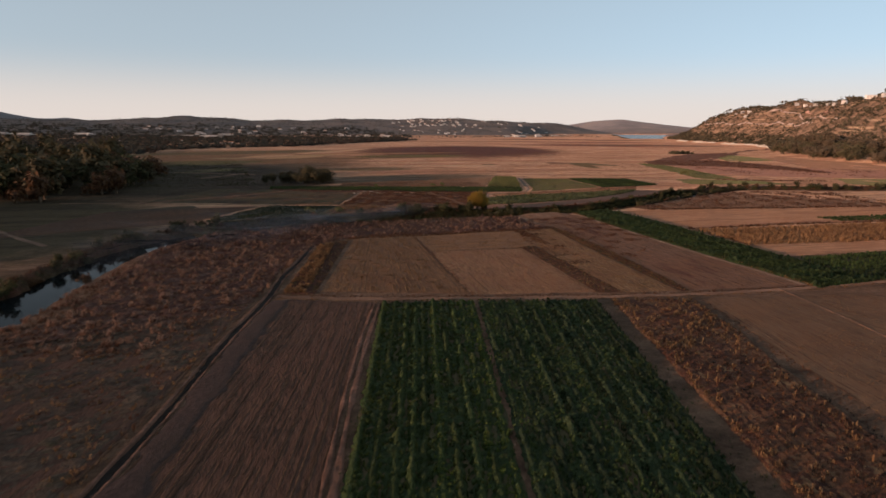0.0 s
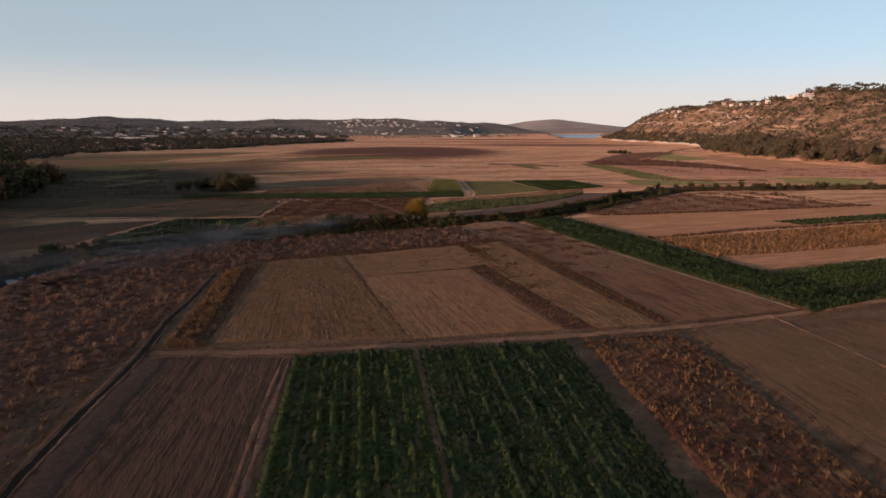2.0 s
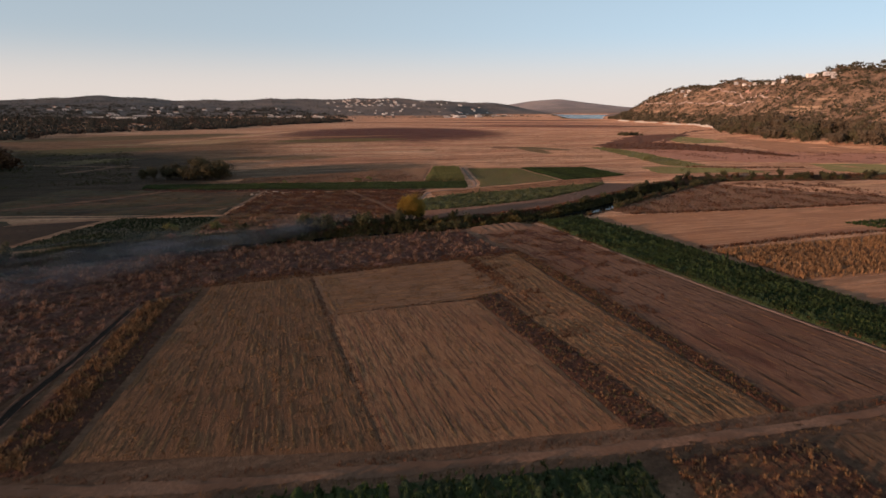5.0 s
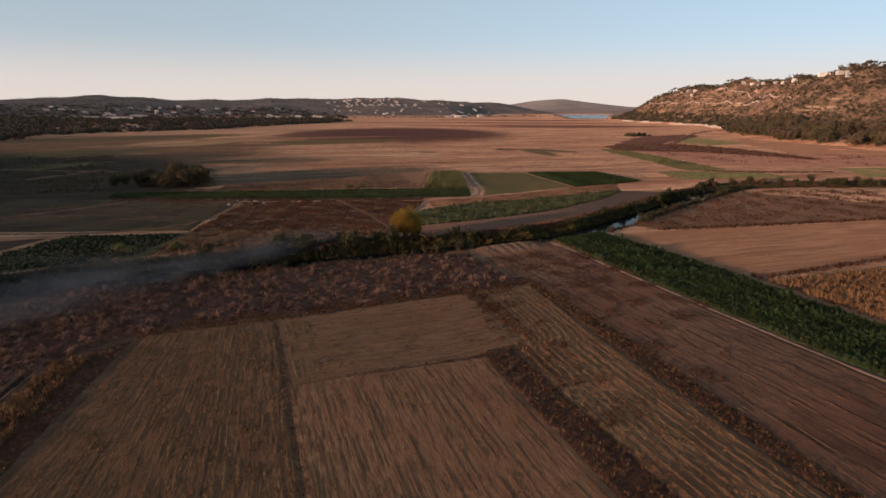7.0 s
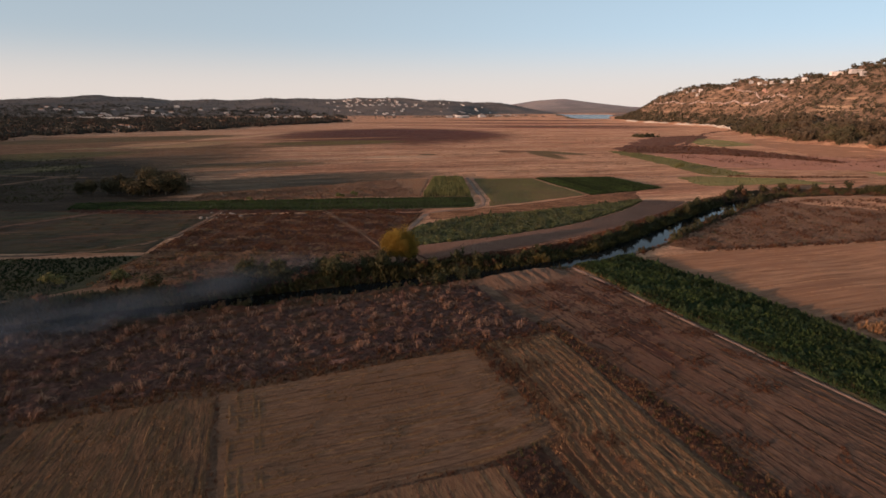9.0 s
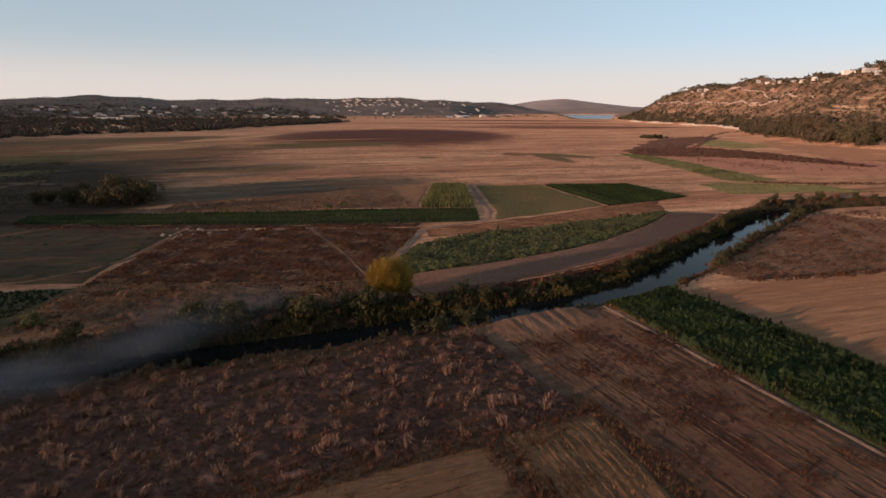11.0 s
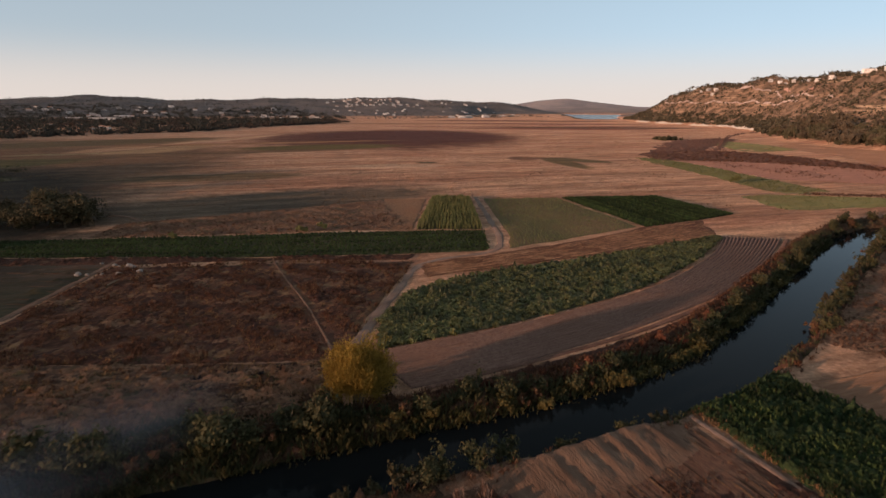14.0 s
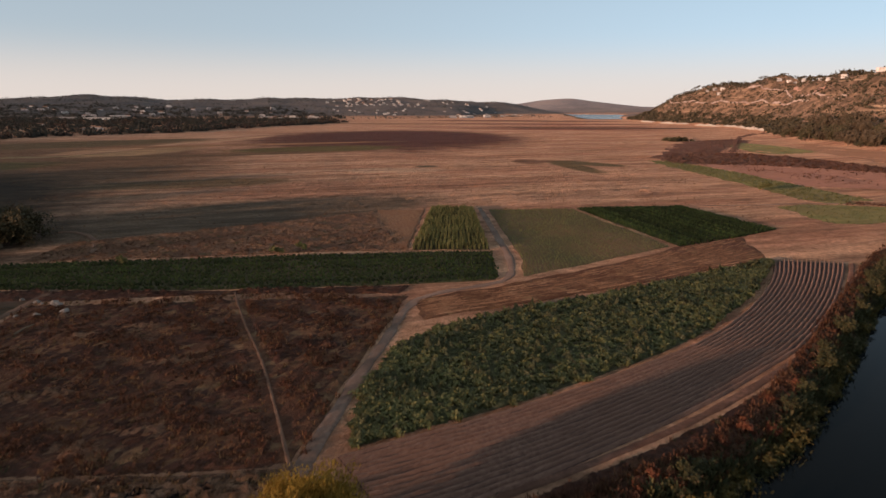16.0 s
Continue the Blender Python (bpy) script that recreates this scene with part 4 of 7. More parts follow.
def tree(name, height, radius, material, label, clusters, per, leaf, seed, category="tree", low=0.0, squash=1.0, lobe=0.38):
    """A tree at the origin: trunk with limbs, and a crown; low is the height of the crown's foot."""
    r = random.Random(seed)
    root = tagged(new(name), label, category)
    bm = bmesh.new()
    fork = max(0.35 * height, low + 0.1)
    limb(bm, (0, 0, -0.3), (r.uniform(-0.1, 0.1), r.uniform(-0.1, 0.1), fork), height * 0.035, height * 0.024)
    for k in range(6):
        a = k * 1.05 + r.uniform(-0.3, 0.3)
        reach = radius * r.uniform(0.45, 0.75)
        limb(bm, (0, 0, fork * r.uniform(0.6, 1.0)), (math.cos(a) * reach, math.sin(a) * reach, height * r.uniform(0.55, 0.85)), height * 0.016, height * 0.005, 5)
    me = bpy.data.meshes.new("trunk")
    bm.to_mesh(me)
    bm.free()
    me.materials.append(BARK)
    new("trunk", me).parent = root
    half = (height - low) / 2
    crown = new("crown", crown_mesh("crown", clusters, per, leaf, (radius * 0.85, radius * 0.85, half * 0.85), low + half, material, seed, squash, lobe))
    crown.parent = root
    return root


def stand(ob, x, y, turn=0.0, size=1.0, tall=1.0, sink=0.05):
    z = float(land(np.array([x]), np.array([y]))[0]) - sink
    ob.matrix_basis = Matrix.Translation((x, y, z)) @ Matrix.Rotation(turn, 4, "Z") @ Matrix.Diagonal((size, size, size * tall, 1))
    return ob


def plant_copies(first, places, seed, sizes=(0.8, 1.2)):
    """Copies of a plant at places; the first one stands at the first place."""
    r = random.Random(seed)
    kids = [first] + [copy_thing(first, Matrix()) for _ in places[1:]]
    for ob, (x, y, *s) in zip(kids, places):
        stand(ob, x, y, r.uniform(0, 6.28), s[0] if s else r.uniform(*sizes), r.uniform(0.85, 1.15))
    return kids


# ---- water ----
def river_water():
    p = line_points(RIVER, 2.0)
    t = np.gradient(p, axis=0)
    t /= np.hypot(*t.T)[:, None]
    n = np.stack([t[:, 1], -t[:, 0]], 1)
    u = np.array([-8.5, -2, 2, 8.5])
    xy = p[:, None] + n[:, None] * u[None, :, None]
    v = np.concatenate([xy, np.full(xy.shape[:2] + (1,), WATER_LEVEL)], -1).reshape(-1, 3)
    i = (np.arange(len(p) - 1)[:, None] * 4 + np.arange(3)[None]).ravel()
    mesh_thing("water", v, np.stack([i, i + 1, i + 5, i + 4], 1), WATER, "dark still river between overgrown earth banks", "river", kind="structure")


river_water()
sheet("water", LAKE, 0.25, LAKE_WATER, "pale remaining water of the shrunken lake", "lake")

# ---- fields south of the river ----
G1_LEFT = [(-1.4, 26), (2.5, 44), (12.9, 97.5)]
G1_MID = [(13.8, 26), (17.2, 40.7), (28.6, 95.2)]
G1_MID2 = [(14.6, 26), (18.0, 40.7), (29.4, 95)]
G1_RIGHT = [(32, 22), (36, 38), (41.5, 57.8), (50, 91)]
bed = field("green_crop_field", G1_LEFT, G1_MID, DARK_BED, "bright green leafy crop standing in straight rows", 0.9, 0.12)
crop_rows(bed, G1_LEFT, G1_MID, 1.55, 0.11, LEAFY, (0.35, 0.75), GREEN, 11, 0.03, 0.42, patchy=2)
crests(bed, G1_LEFT, G1_MID, 1.55, 1.0, 0.42, GREEN_ROW, 251, 0.5, "foliage_row", 0.55)
matted("crop_cover", G1_LEFT, G1_MID, GREEN_MAT, "low dark green undergrowth of the crop", 0.5, 0.28, 251, "crop")
bed = field("green_crop_field", G1_MID2, G1_RIGHT, DARK_BED, "dark green leafy crop beside a narrow bare footpath", 0.9, 0.12)
crop_rows(bed, G1_MID2, G1_RIGHT, 1.55, 0.11, LEAFY, (0.35, 0.75), DARK_GREEN, 12, 0.05, 0.45, patchy=1.1)
crests(bed, G1_MID2, G1_RIGHT, 1.55, 1.0, 0.40, DARK_ROW, 252, 0.5, "foliage_row", 0.55)
matted("crop_cover", G1_MID2, G1_RIGHT, GREEN_MAT, "low dark green undergrowth of the crop", 0.5, 0.28, 252, "crop")
B1A, B1B = [(-23.4, 26), (-16.8, 49), (-3.6, 104)], [(-3.4, 26), (0.2, 44.6), (11.3, 98.6)]
bed = field("ploughed_field", B1A, B1B, PLOUGH, "brown ploughed field with straight furrows beside a ditch", 1.2, 0.06, 1.5)
swaths(bed, B1A, B1B, 0.62, 0.24, 0.05, ROW_BROWN, 142, 0.06, "clod_row", (6, 30))
swaths(bed, B1A, B1B, 1.9, 0.34, 0.05, ROW_DARK, 143, 0.04, "furrow", (20, 60), 0.12)
WESTA, WESTB = [(-54, 45), (-46, 88), (-37, 96)], [(-26, 30), (-19.5, 50), (-15.7, 64), (-12, 85), (-8, 102)]
bed = field("fallow_field", [(-54, 30), (-46, 88), (-38, 100)], [(-27, 26), (-20.5, 50), (-16.7, 64), (-13, 85), (-9, 102)], PLOUGH, "dark fallow field with faint straw rows beside a ditch", 1.2, 0.08, 1.5)
swaths(bed, WESTA, WESTB, 1.3, 0.4, 0.033, ROW_BROWN, 144, 0.25, "clod_row", (2, 8))
ribbon("ditch_edge", [(x - 0.62, y) for x, y in DITCH], 0.5, BANK_EARTH, "bare trodden edge of a ditch", "bank", 0.2, seed=33, ragged=0.6, step=0.6)
ribbon("ditch_edge", [(x + 0.58, y) for x, y in DITCH], 0.34, BANK_EARTH, "crumbling edge of a ditch", "bank", 0.12, seed=34, ragged=0.8, step=0.6)
# flat strip coloured as the ditch's shade
ribbon("ditch_bed", DITCH, 1.15, DITCH_SHADE, "bed of a narrow ditch, its shade painted dark", "ditch", 0.09, seed=35, ragged=0.5)
tufts("ditch_weeds", [(x - 0.5, y) for x, y in DITCH] + [(x + 0.5, y) for x, y in DITCH[::-1]], 160, WEED, (0.2, 0.4), BANK_GREEN, "dark weeds growing in a narrow ditch", 49)
tufts("ditch_weeds", [(x + 0.6, y) for x, y in DITCH] + [(x + 1.4, y) for x, y in DITCH[::-1]], 1100, GRASS, (0.25, 0.6), RUST, "brown dried weeds along a ditch edge", 50)
tufts("ditch_weeds", [(x - 1.5, y) for x, y in DITCH] + [(x - 0.7, y) for x, y in DITCH[::-1]], 900, GRASS, (0.25, 0.6), STRAW, "pale dry grass along a ditch edge", 52)
ribbon("field_margin", [(x + 2.7, y) for x, y in DITCH if y < 104], 3.6, DARK_MARGIN, "dark bare margin between a ditch and ploughed land", "earth", 0.17, seed=36, ragged=0.35)
for x, width, lift, seed in ((-0.45, 0.55, 0.20, 3), (0.5, 0.75, 0.16, 4)):
    ribbon("dirt_bank", [(-2.5 + x, 28), (1.1 + x, 44.5), (3.4 + x, 58), (8.0 + x, 81), (12.0 + x, 97.5)], width, BANK_EARTH, "brown dry earth bank between two fields", "bank", lift, seed=seed, step=0.5, ragged=0.5)
tufts("bank_grass", [(-2.2, 28), (1.4, 44.5), (3.7, 58), (8.3, 81), (12.3, 97.5), (13.6, 97.5), (9.6, 81), (5.0, 58), (2.6, 44.5), (-1.0, 28)], 900, GRASS, (0.25, 0.6), BANK_GREEN, "dull green grass beside an earth bank", 53)
WEST_MAIZE = [(-34, 26), (-27.6, 31), (-27.5, 38), (-30, 46), (-36, 51), (-46, 50), (-44, 36)]
tufts("dead_maize", WEST_MAIZE, 900, DRY_CORN, (0.6, 1.3), GOLD, "thick golden-brown dead maize beside fallow ground", 24, None, "maize")
R2A, R2B = [(56, 16), (60, 50), (66, 74), (69.5, 89)], [(120, 10), (112, 60), (102, 84.5)]
field("stubble_field", R2A, R2B, FAINT_STUBBLE, "grey-brown mown stubble field with faint drill lines", 1.3, 0.03, ragged=0.05)
swaths(bpy.data.objects["stubble_field"], R2A, R2B, 0.9, 0.26, 0.025, ROW_BROWN, 145, 0.2)
ribbon("field_line", [(88, 91), (84.8, 72), (82, 60), (75, 32)], 0.4, DUST, "thin pale line across a stubble field", "path", 0.12, seed=19, ragged=0.5)
tufts("stubble_grass", [(58, 40), (70, 88), (100, 84), (110, 62), (100, 40)], 2600, STUB, (0.3, 0.8), STRAW, "thin dry stubble and straw", 54, lambda x, y: 0.3 + 0.6 * waves(x, y, 11, 29), "stubble")
R1 = [(33, 18), (39, 36), (48, 72), (52.8, 91), (67.5, 89), (64, 74), (57, 55), (53.5, 39), (50, 18)]
field("dry_maize_field", [(33, 18), (39, 36), (48, 72), (52.8, 91)], [(51, 18), (54, 39), (58, 55), (64.5, 74), (68, 89)], RED_WEED_SOIL, "red-brown weedy earth under dead maize", 1.2, 0.12)
R1_LEFT, R1_RIGHT = [(33, 18), (39, 36), (48, 72), (52.8, 91)], [(51, 18), (54, 39), (58, 55), (64.5, 74), (68, 89)]


def maize_rim(x, y):
    """Thick along the two edges of the field, thin and patchy between them."""
    d = np.minimum(line_distance(x, y, R1_LEFT)[0], line_distance(x, y, R1_RIGHT)[0])
    return np.clip(0.9 - d / 4.5, 0.22, 1) * (0.65 + 0.6 * waves(x, y, 5, 8)) + 0.5 * (y > 66) * (waves(x, y, 8, 9) > 0.1)


tufts("dead_maize", R1, 1500, DRY_CORN, (0.4, 1.0), STRAW, "dead orange-brown maize stalks bent over", 21, maize_rim, "maize")
tufts("charred_stalks", [(40, 30), (52, 66), (60, 62), (53, 30)], 420, WEED, (0.4, 0.9), CHAR, "blackened weeds between dead maize", 23)
matted("weed_mat", [(33, 18), (39, 36), (48, 72), (52.8, 91)], [(51, 18), (54, 39), (58, 55), (64.5, 74), (68, 89)], MATTED, "matted red-brown weeds under dead maize", 0.45, 0.13, 201)
tufts("rust_weeds", R1, 1500, WEED, (0.3, 0.8), RUST, "rust-brown dried weeds among dead maize", 22)
ribbon("dirt_track", [(-5, 106), (12, 100.3), (27, 97.6), (40, 95.4), (53, 93.2), (67, 91.6), (78, 90.9), (92, 90.3), (106, 91.2), (130, 91)], 1.6, DUST,
       "pale dusty farm track with two wheel ruts", "road", 0.06, 0.05, seed=5)
TRACK = [(-5, 106), (12, 100.3), (27, 97.6), (40, 95.4), (53, 93.2), (67, 91.6), (78, 90.9), (92, 90.3), (106, 91.2), (130, 91)]
tufts("verge_grass", [(x, y - 1.7) for x, y in TRACK] + [(x, y - 0.85) for x, y in TRACK[::-1]], 2000, GRASS, (0.3, 0.8), STRAW, "dry grass on the verge of a farm track", 46)
tufts("verge_grass", [(x, y + 0.85) for x, y in TRACK] + [(x, y + 1.9) for x, y in TRACK[::-1]], 2000, GRASS, (0.3, 0.8), RUST, "brown dry grass on the verge of a farm track", 47)
tufts("verge_weeds", [(31.6, 20), (37, 38), (51, 91), (53.4, 91), (48, 72), (38.4, 36), (32.8, 20)], 700, WEED, (0.2, 0.6), BANK_GREEN, "sparse low weeds on a bare field margin", 48, lambda x, y: 0.3 + 0.5 * waves(x, y, 6, 9))
tufts("verge_weeds", [(52, 18), (54.8, 39), (59, 55), (65.4, 74), (68.8, 89), (69.6, 89), (66.3, 74), (60.2, 50), (56.2, 18)], 500, WEED, (0.2, 0.6), RUST, "sparse low weeds on a bare field margin", 45)
S1A, S1B = [(2.8, 107.3), (13.5, 158)], [(29.4, 100.2), (29.4, 135), (30.1, 158.5)]
bed = field("stubble_field", S1A, S1B, STUBBLE, "straw-coloured maize stubble in rows", 1.5, 0.025, 1.2, ragged=0.08)
swaths(bed, S1A, S1B, 1.24, 0.34, 0.075, ROW_GOLD, 131, 0.25, reach=(0.8, 4.5), drift=0.15, step=0.5)
swaths(bed, S1A, S1B, 0.62, 0.20, 0.038, ROW_STRAW, 31, 0.2, reach=(1.5, 7))
swaths(bed, S1A, S1B, 1.9, 0.24, 0.014, ROW_BROWN, 231, 0.25, "furrow", (3, 14), 0.25)
tufts("stubble_tufts", [(4, 107), (13.8, 157), (29.8, 157.5), (29.2, 101)], 2600, STUB, (0.45, 1.1), STRAW, "uneven clumps of straw left on maize stubble", 91, lambda x, y: 0.25 + 0.75 * waves(x, y, 4.5, 92), "stubble")
S2A, S2B = [(29.6, 99.9), (30.1, 137)], [(52.9, 96.5), (53.8, 137.5)]
bed = field("mown_field", S2A, S2B, MOWN, "reddish straw field mown in long swaths", 1.1, 0.02, 1.2, wobble=0.15, ragged=0.08)
swaths(bed, S2A, S2B, 0.62, 0.20, 0.026, ROW_RED, 32, 0.2, reach=(1.5, 9), drift=0.28)
swaths(bed, S2A, S2B, 1.7, 0.22, 0.05, ROW_GOLD, 132, 0.3, reach=(1, 7), drift=0.3, step=0.5)
swaths(bed, S2A, S2B, 4.0, 0.16, 0.012, ROW_BROWN, 232, 0.2, "furrow", (3, 20), 0.25)
tufts("stubble_tufts", [(30, 100.5), (30.4, 136.5), (53.3, 137), (52.5, 97.2)], 3200, STUB, (0.3, 0.75), STRAW, "short straw stubble between swaths", 93, lambda x, y: 0.3 + 0.5 * waves(x, y, 5, 94), "stubble")
S3A, S3B = [(30.6, 137.3), (53.5, 137.9), (60.5, 140.6)], [(30.3, 159.5), (61, 161.5)]
bed = field("mown_field", S3A, S3B, CROSS, "pale straw field mown crosswise", 1.4, 0.02, 1.2, ragged=0.08)
swaths(bed, S3A, S3B, 0.8, 0.21, 0.033, ROW_STRAW, 33, 0.2, reach=(1.5, 8), drift=0.25)
swaths(bed, S3A, S3B, 1.15, 0.32, 0.06, ROW_GOLD, 133, 0.25, reach=(1, 8), drift=0.2, step=0.5)
swaths(bed, [(31, 138.5), (31, 158.8)], [(34.5, 140), (35, 158.5)], 0.9, 0.34, 0.06, ROW_GOLD, 333, 0.2, reach=(1, 7), drift=0.2, step=0.5)
tufts("stubble_tufts", [(31, 138), (31, 159), (60.6, 161), (60, 141.5)], 1900, STUB, (0.35, 0.9), STRAW, "uneven straw on a cross-mown field", 195, lambda x, y: 0.3 + 0.6 * waves(x, y, 5, 196), "stubble")
swaths(bed, S3A, S3B, 1.3, 0.18, 0.016, ROW_BROWN, 233, 0.2, "furrow", (3, 14), 0.2)
S4A, S4B = [(57.9, 95), (58.2, 139), (61.5, 141), (63, 163)], [(68.6, 94.2), (70, 133), (73, 163)]
bed = field("stubble_field", S4A, S4B, STRIPED, "straw stubble field with strong furrow lines", 1.1, 0.05, 1.0, wobble=0.18, ragged=0.05)
swaths(bed, S4A, S4B, 1.1, 0.36, 0.085, ROW_STRAW, 34, 0.06, reach=(6, 30))
swaths(bed, S4A, S4B, 1.1, 0.42, 0.10, ROW_GOLD, 134, 0.1, reach=(2, 12), drift=0.05, step=0.5)
swaths(bed, S4A, S4B, 1.1, 0.30, 0.016, ROW_BROWN, 234, 0.2, "furrow", (4, 20), 0.1)
S5A, S5B = [(70.8, 94.5), (74, 130), (74.6, 162), (73, 188.5)], [(94.7, 92), (93.3, 126), (92.8, 160), (92.2, 190)]
bed = field("stubble_field", S5A, S5B, GREY_STUBBLE, "grey-brown stubble field running to the river bank", 1.2, 0.025, 1.2, ragged=0.08)
swaths(bed, S5A, S5B, 0.65, 0.20, 0.030, ROW_BROWN, 35, 0.25, reach=(1, 7), drift=0.25)
swaths(bed, S5A, S5B, 1.3, 0.26, 0.05, ROW_STRAW, 135, 0.35, reach=(1, 6), drift=0.3, step=0.5)
swaths(bed, S5A, S5B, 2.4, 0.3, 0.03, ROW_DARK, 235, 0.3, "furrow", (2, 7), 0.3)
tufts("stubble_tufts", [(58.2, 96), (58.6, 139), (63.5, 162), (72.5, 162), (69.8, 133), (68.4, 95)], 2400, STUB, (0.4, 1.0), GOLD, "orange-brown straw clumps along furrows", 95, lambda x, y: 0.2 + 0.7 * waves(x, y, 6, 96), "stubble")
tufts("dark_weeds", [(56, 120), (58, 150), (66, 164), (70, 164), (66, 140), (62, 112)], 1000, WEED, (0.35, 0.8), RUST, "dark rust weeds spreading over stubble", 97, lambda x, y: 2.4 * waves(x, y, 7, 98) - 0.6)
tufts("dark_weeds", [(71, 112), (74.5, 160), (74, 186), (93, 186), (95, 166), (95, 145)], 3600, WEED, (0.3, 0.7), RUST, "low rust weeds in patches on stubble", 99, lambda x, y: 3.0 * waves(x, y, 8, 100) - 0.9)
for k, (poly, n) in enumerate((([(-4, 107), (1.8, 106), (12, 157), (4, 152)], 900), ([(52.8, 96), (57.6, 95), (58.2, 139.5), (53.6, 139)], 800),
                               ([(68.8, 94), (70.8, 94), (74.2, 130), (75, 165), (73.1, 165), (70.4, 130)], 1500))):
    matted("weed_mat", poly[:1] + poly[3:] if len(poly) == 4 else poly[:1] + poly[5:3:-1], poly[1:3] if len(poly) == 4 else poly[1:4], MATTED, "matted weeds on an unploughed strip", 0.4, 0.1, 211 + k)
    tufts("weed_strip", poly, int(n * 0.7), WEED, (0.2, 0.65), RUST, "rust-brown weeds on an unploughed strip between fields", 41 + k)
    tufts("weed_strip", poly, n // 2, GRASS, (0.4, 1.0), STRAW, "straw-coloured grass on an unploughed strip between fields", 151 + k)
    tufts("weed_strip", poly, n // 4, WEED, (0.3, 0.8), BANK_GREEN, "dull green weeds on an unploughed strip between fields", 51 + k)
tufts("tall_grass", [(-3.6, 108), (0.2, 107), (8, 152), (4.2, 152)], 1500, GRASS, (0.7, 1.7), STRAW, "tall orange-gold grass beside a ditch", 60, lambda x, y: 0.5 + 0.6 * waves(x, y, 7, 61))
tufts("boundary_weeds", [(29.3, 100), (30.1, 100), (30.6, 158), (29.8, 158)], 300, WEED, (0.2, 0.5), RUST, "brown weeds on the boundary between two stubble fields", 56)
tufts("boundary_weeds", [(30.4, 136.9), (53.5, 137.2), (60, 140.6), (53.5, 138.4), (30.4, 137.8)], 140, WEED, (0.2, 0.5), RUST, "brown weeds on the boundary between two mown fields", 57)
TUFT = [(-46, 86), (-22, 80), (-7.5, 108), (-2, 133), (4, 153), (12, 158.5), (30, 161.5), (61.5, 163.5), (72, 166), (70, 188), (55, 187), (30, 186), (5, 184), (-14, 178), (-26, 170), (-34, 155), (-38, 130)]
NEAR_WEST = [(-60, 40), (-26, 30), (-19, 50), (-9, 104), (-22, 82), (-46, 88)]
field("tufted_field", [(-37, 88), (-36, 150), (-26, 170), (4, 181.5)], [(-9, 103), (-3, 134), (3, 153), (11, 158.5)], TUFT_SOIL, "charred brown field with rows of dry tufts", 2.2, 0.12)
field("tufted_field", [(4, 184), (30, 186), (55, 187), (70, 188.5)], [(11, 159), (30, 161.3), (61.5, 163), (72.5, 165)], TUFT_SOIL, "dark brown field with rows of dry tufts", 2.2, 0.12)


matted("weed_mat", [(-37, 88), (-36, 150), (-26, 170), (4, 181.5)], [(-9, 103), (-3, 134), (3, 153), (11, 158.5)], TUFT_MAT, "matted brown weeds between dry tufts", 0.6, 0.34, 221)
matted("weed_mat", [(4, 182), (30, 183.5), (55, 184), (71, 186.5)], [(11, 159), (30, 161.3), (61.5, 163), (72.5, 165)], TUFT_MAT, "matted brown weeds between dry tufts", 0.5, 0.34, 222)


def stook_field():
    r = np.random.default_rng(5)
    gx, gy = np.meshgrid(np.arange(-46, 74, 0.95), np.arange(70, 194, 3.1))
    p = np.stack([gx.ravel(), gy.ravel() + 0.12 * gx.ravel()], 1) + r.normal(0, 1, (gx.size, 2)) * (0.5, 0.22)
    p = p[inside(p[:, 0], p[:, 1], TUFT) & (r.uniform(0, 1, len(p)) < 0.55 + 0.45 * waves(p[:, 0], p[:, 1], 6, 6))]
    v, f = strewn(STOOK, p, (0.7, 1.8), 5, spin=2.0)
    mesh_thing("dry_tufts", v, f, PALE_STALK, "rows of orange-brown dry maize tufts", "maize", kind="stuff")


stook_field()
EDGE_WEEDS = [(12, 157.5), (29, 158.5), (60, 161.5), (61, 141), (63, 141), (64, 162.5), (74, 164), (74, 168), (60, 165.5), (28, 163), (11, 161)]
tufts("edge_weeds", EDGE_WEEDS, 1800, WEED, (0.3, 0.9), RUST, "rust weeds along the edge of mown fields", 58)
tufts("edge_weeds", EDGE_WEEDS, 1500, GRASS, (0.3, 0.85), STRAW, "orange-brown grass along the edge of mown fields", 59)
tufts("pale_stalks", TUFT, 2800, GRASS, (0.5, 1.5), PALE_STALK, "bleached stalks and grass between dry tufts", 58, lambda x, y: 0.4 + 0.6 * waves(x, y, 6, 59))
tufts("rust_weeds", TUFT, 4500, FAR_WEED, (0.4, 1.2), RUST, "low rust-brown weeds between dry tufts", 61)
tufts("dry_grass", NEAR_WEST, 1300, GRASS, (0.6, 1.5), STRAW, "dry straw grass on fallow ground", 62, lambda x, y: 0.3 + 0.6 * waves(x, y, 12, 4))
tufts("rust_weeds", NEAR_WEST, 900, WEED, (0.3, 0.9), RUST, "low rust weeds on fallow ground", 63, lambda x, y: 0.3 + 0.6 * waves(x, y, 14, 14))

G2A, G2B = [(96.4, 90), (94.8, 126), (94.2, 160), (94.2, 194)], [(112, 92), (110.8, 136), (112.5, 167), (109.5, 197)]
bed = field("green_crop_strip", G2A, G2B, DARK_BED, "long strip of dense dark green crop", 0.9, 0.1)
crop_rows(bed, G2A, G2B, 0.75, 0.36, OATS, (0.7, 1.0), DARK_GREEN, 13, 0.03)
matted("crop_cover", G2A, G2B, GREEN_MAT, "low dark green undergrowth of the crop", 0.4, 0.6, 253, "crop")
ribbon("footpath", [(95.4, 92), (94.0, 126), (93.5, 160), (93.2, 192)], 0.6, PATH, "thin pale path along the crop edge", "path", 0.08, seed=31)
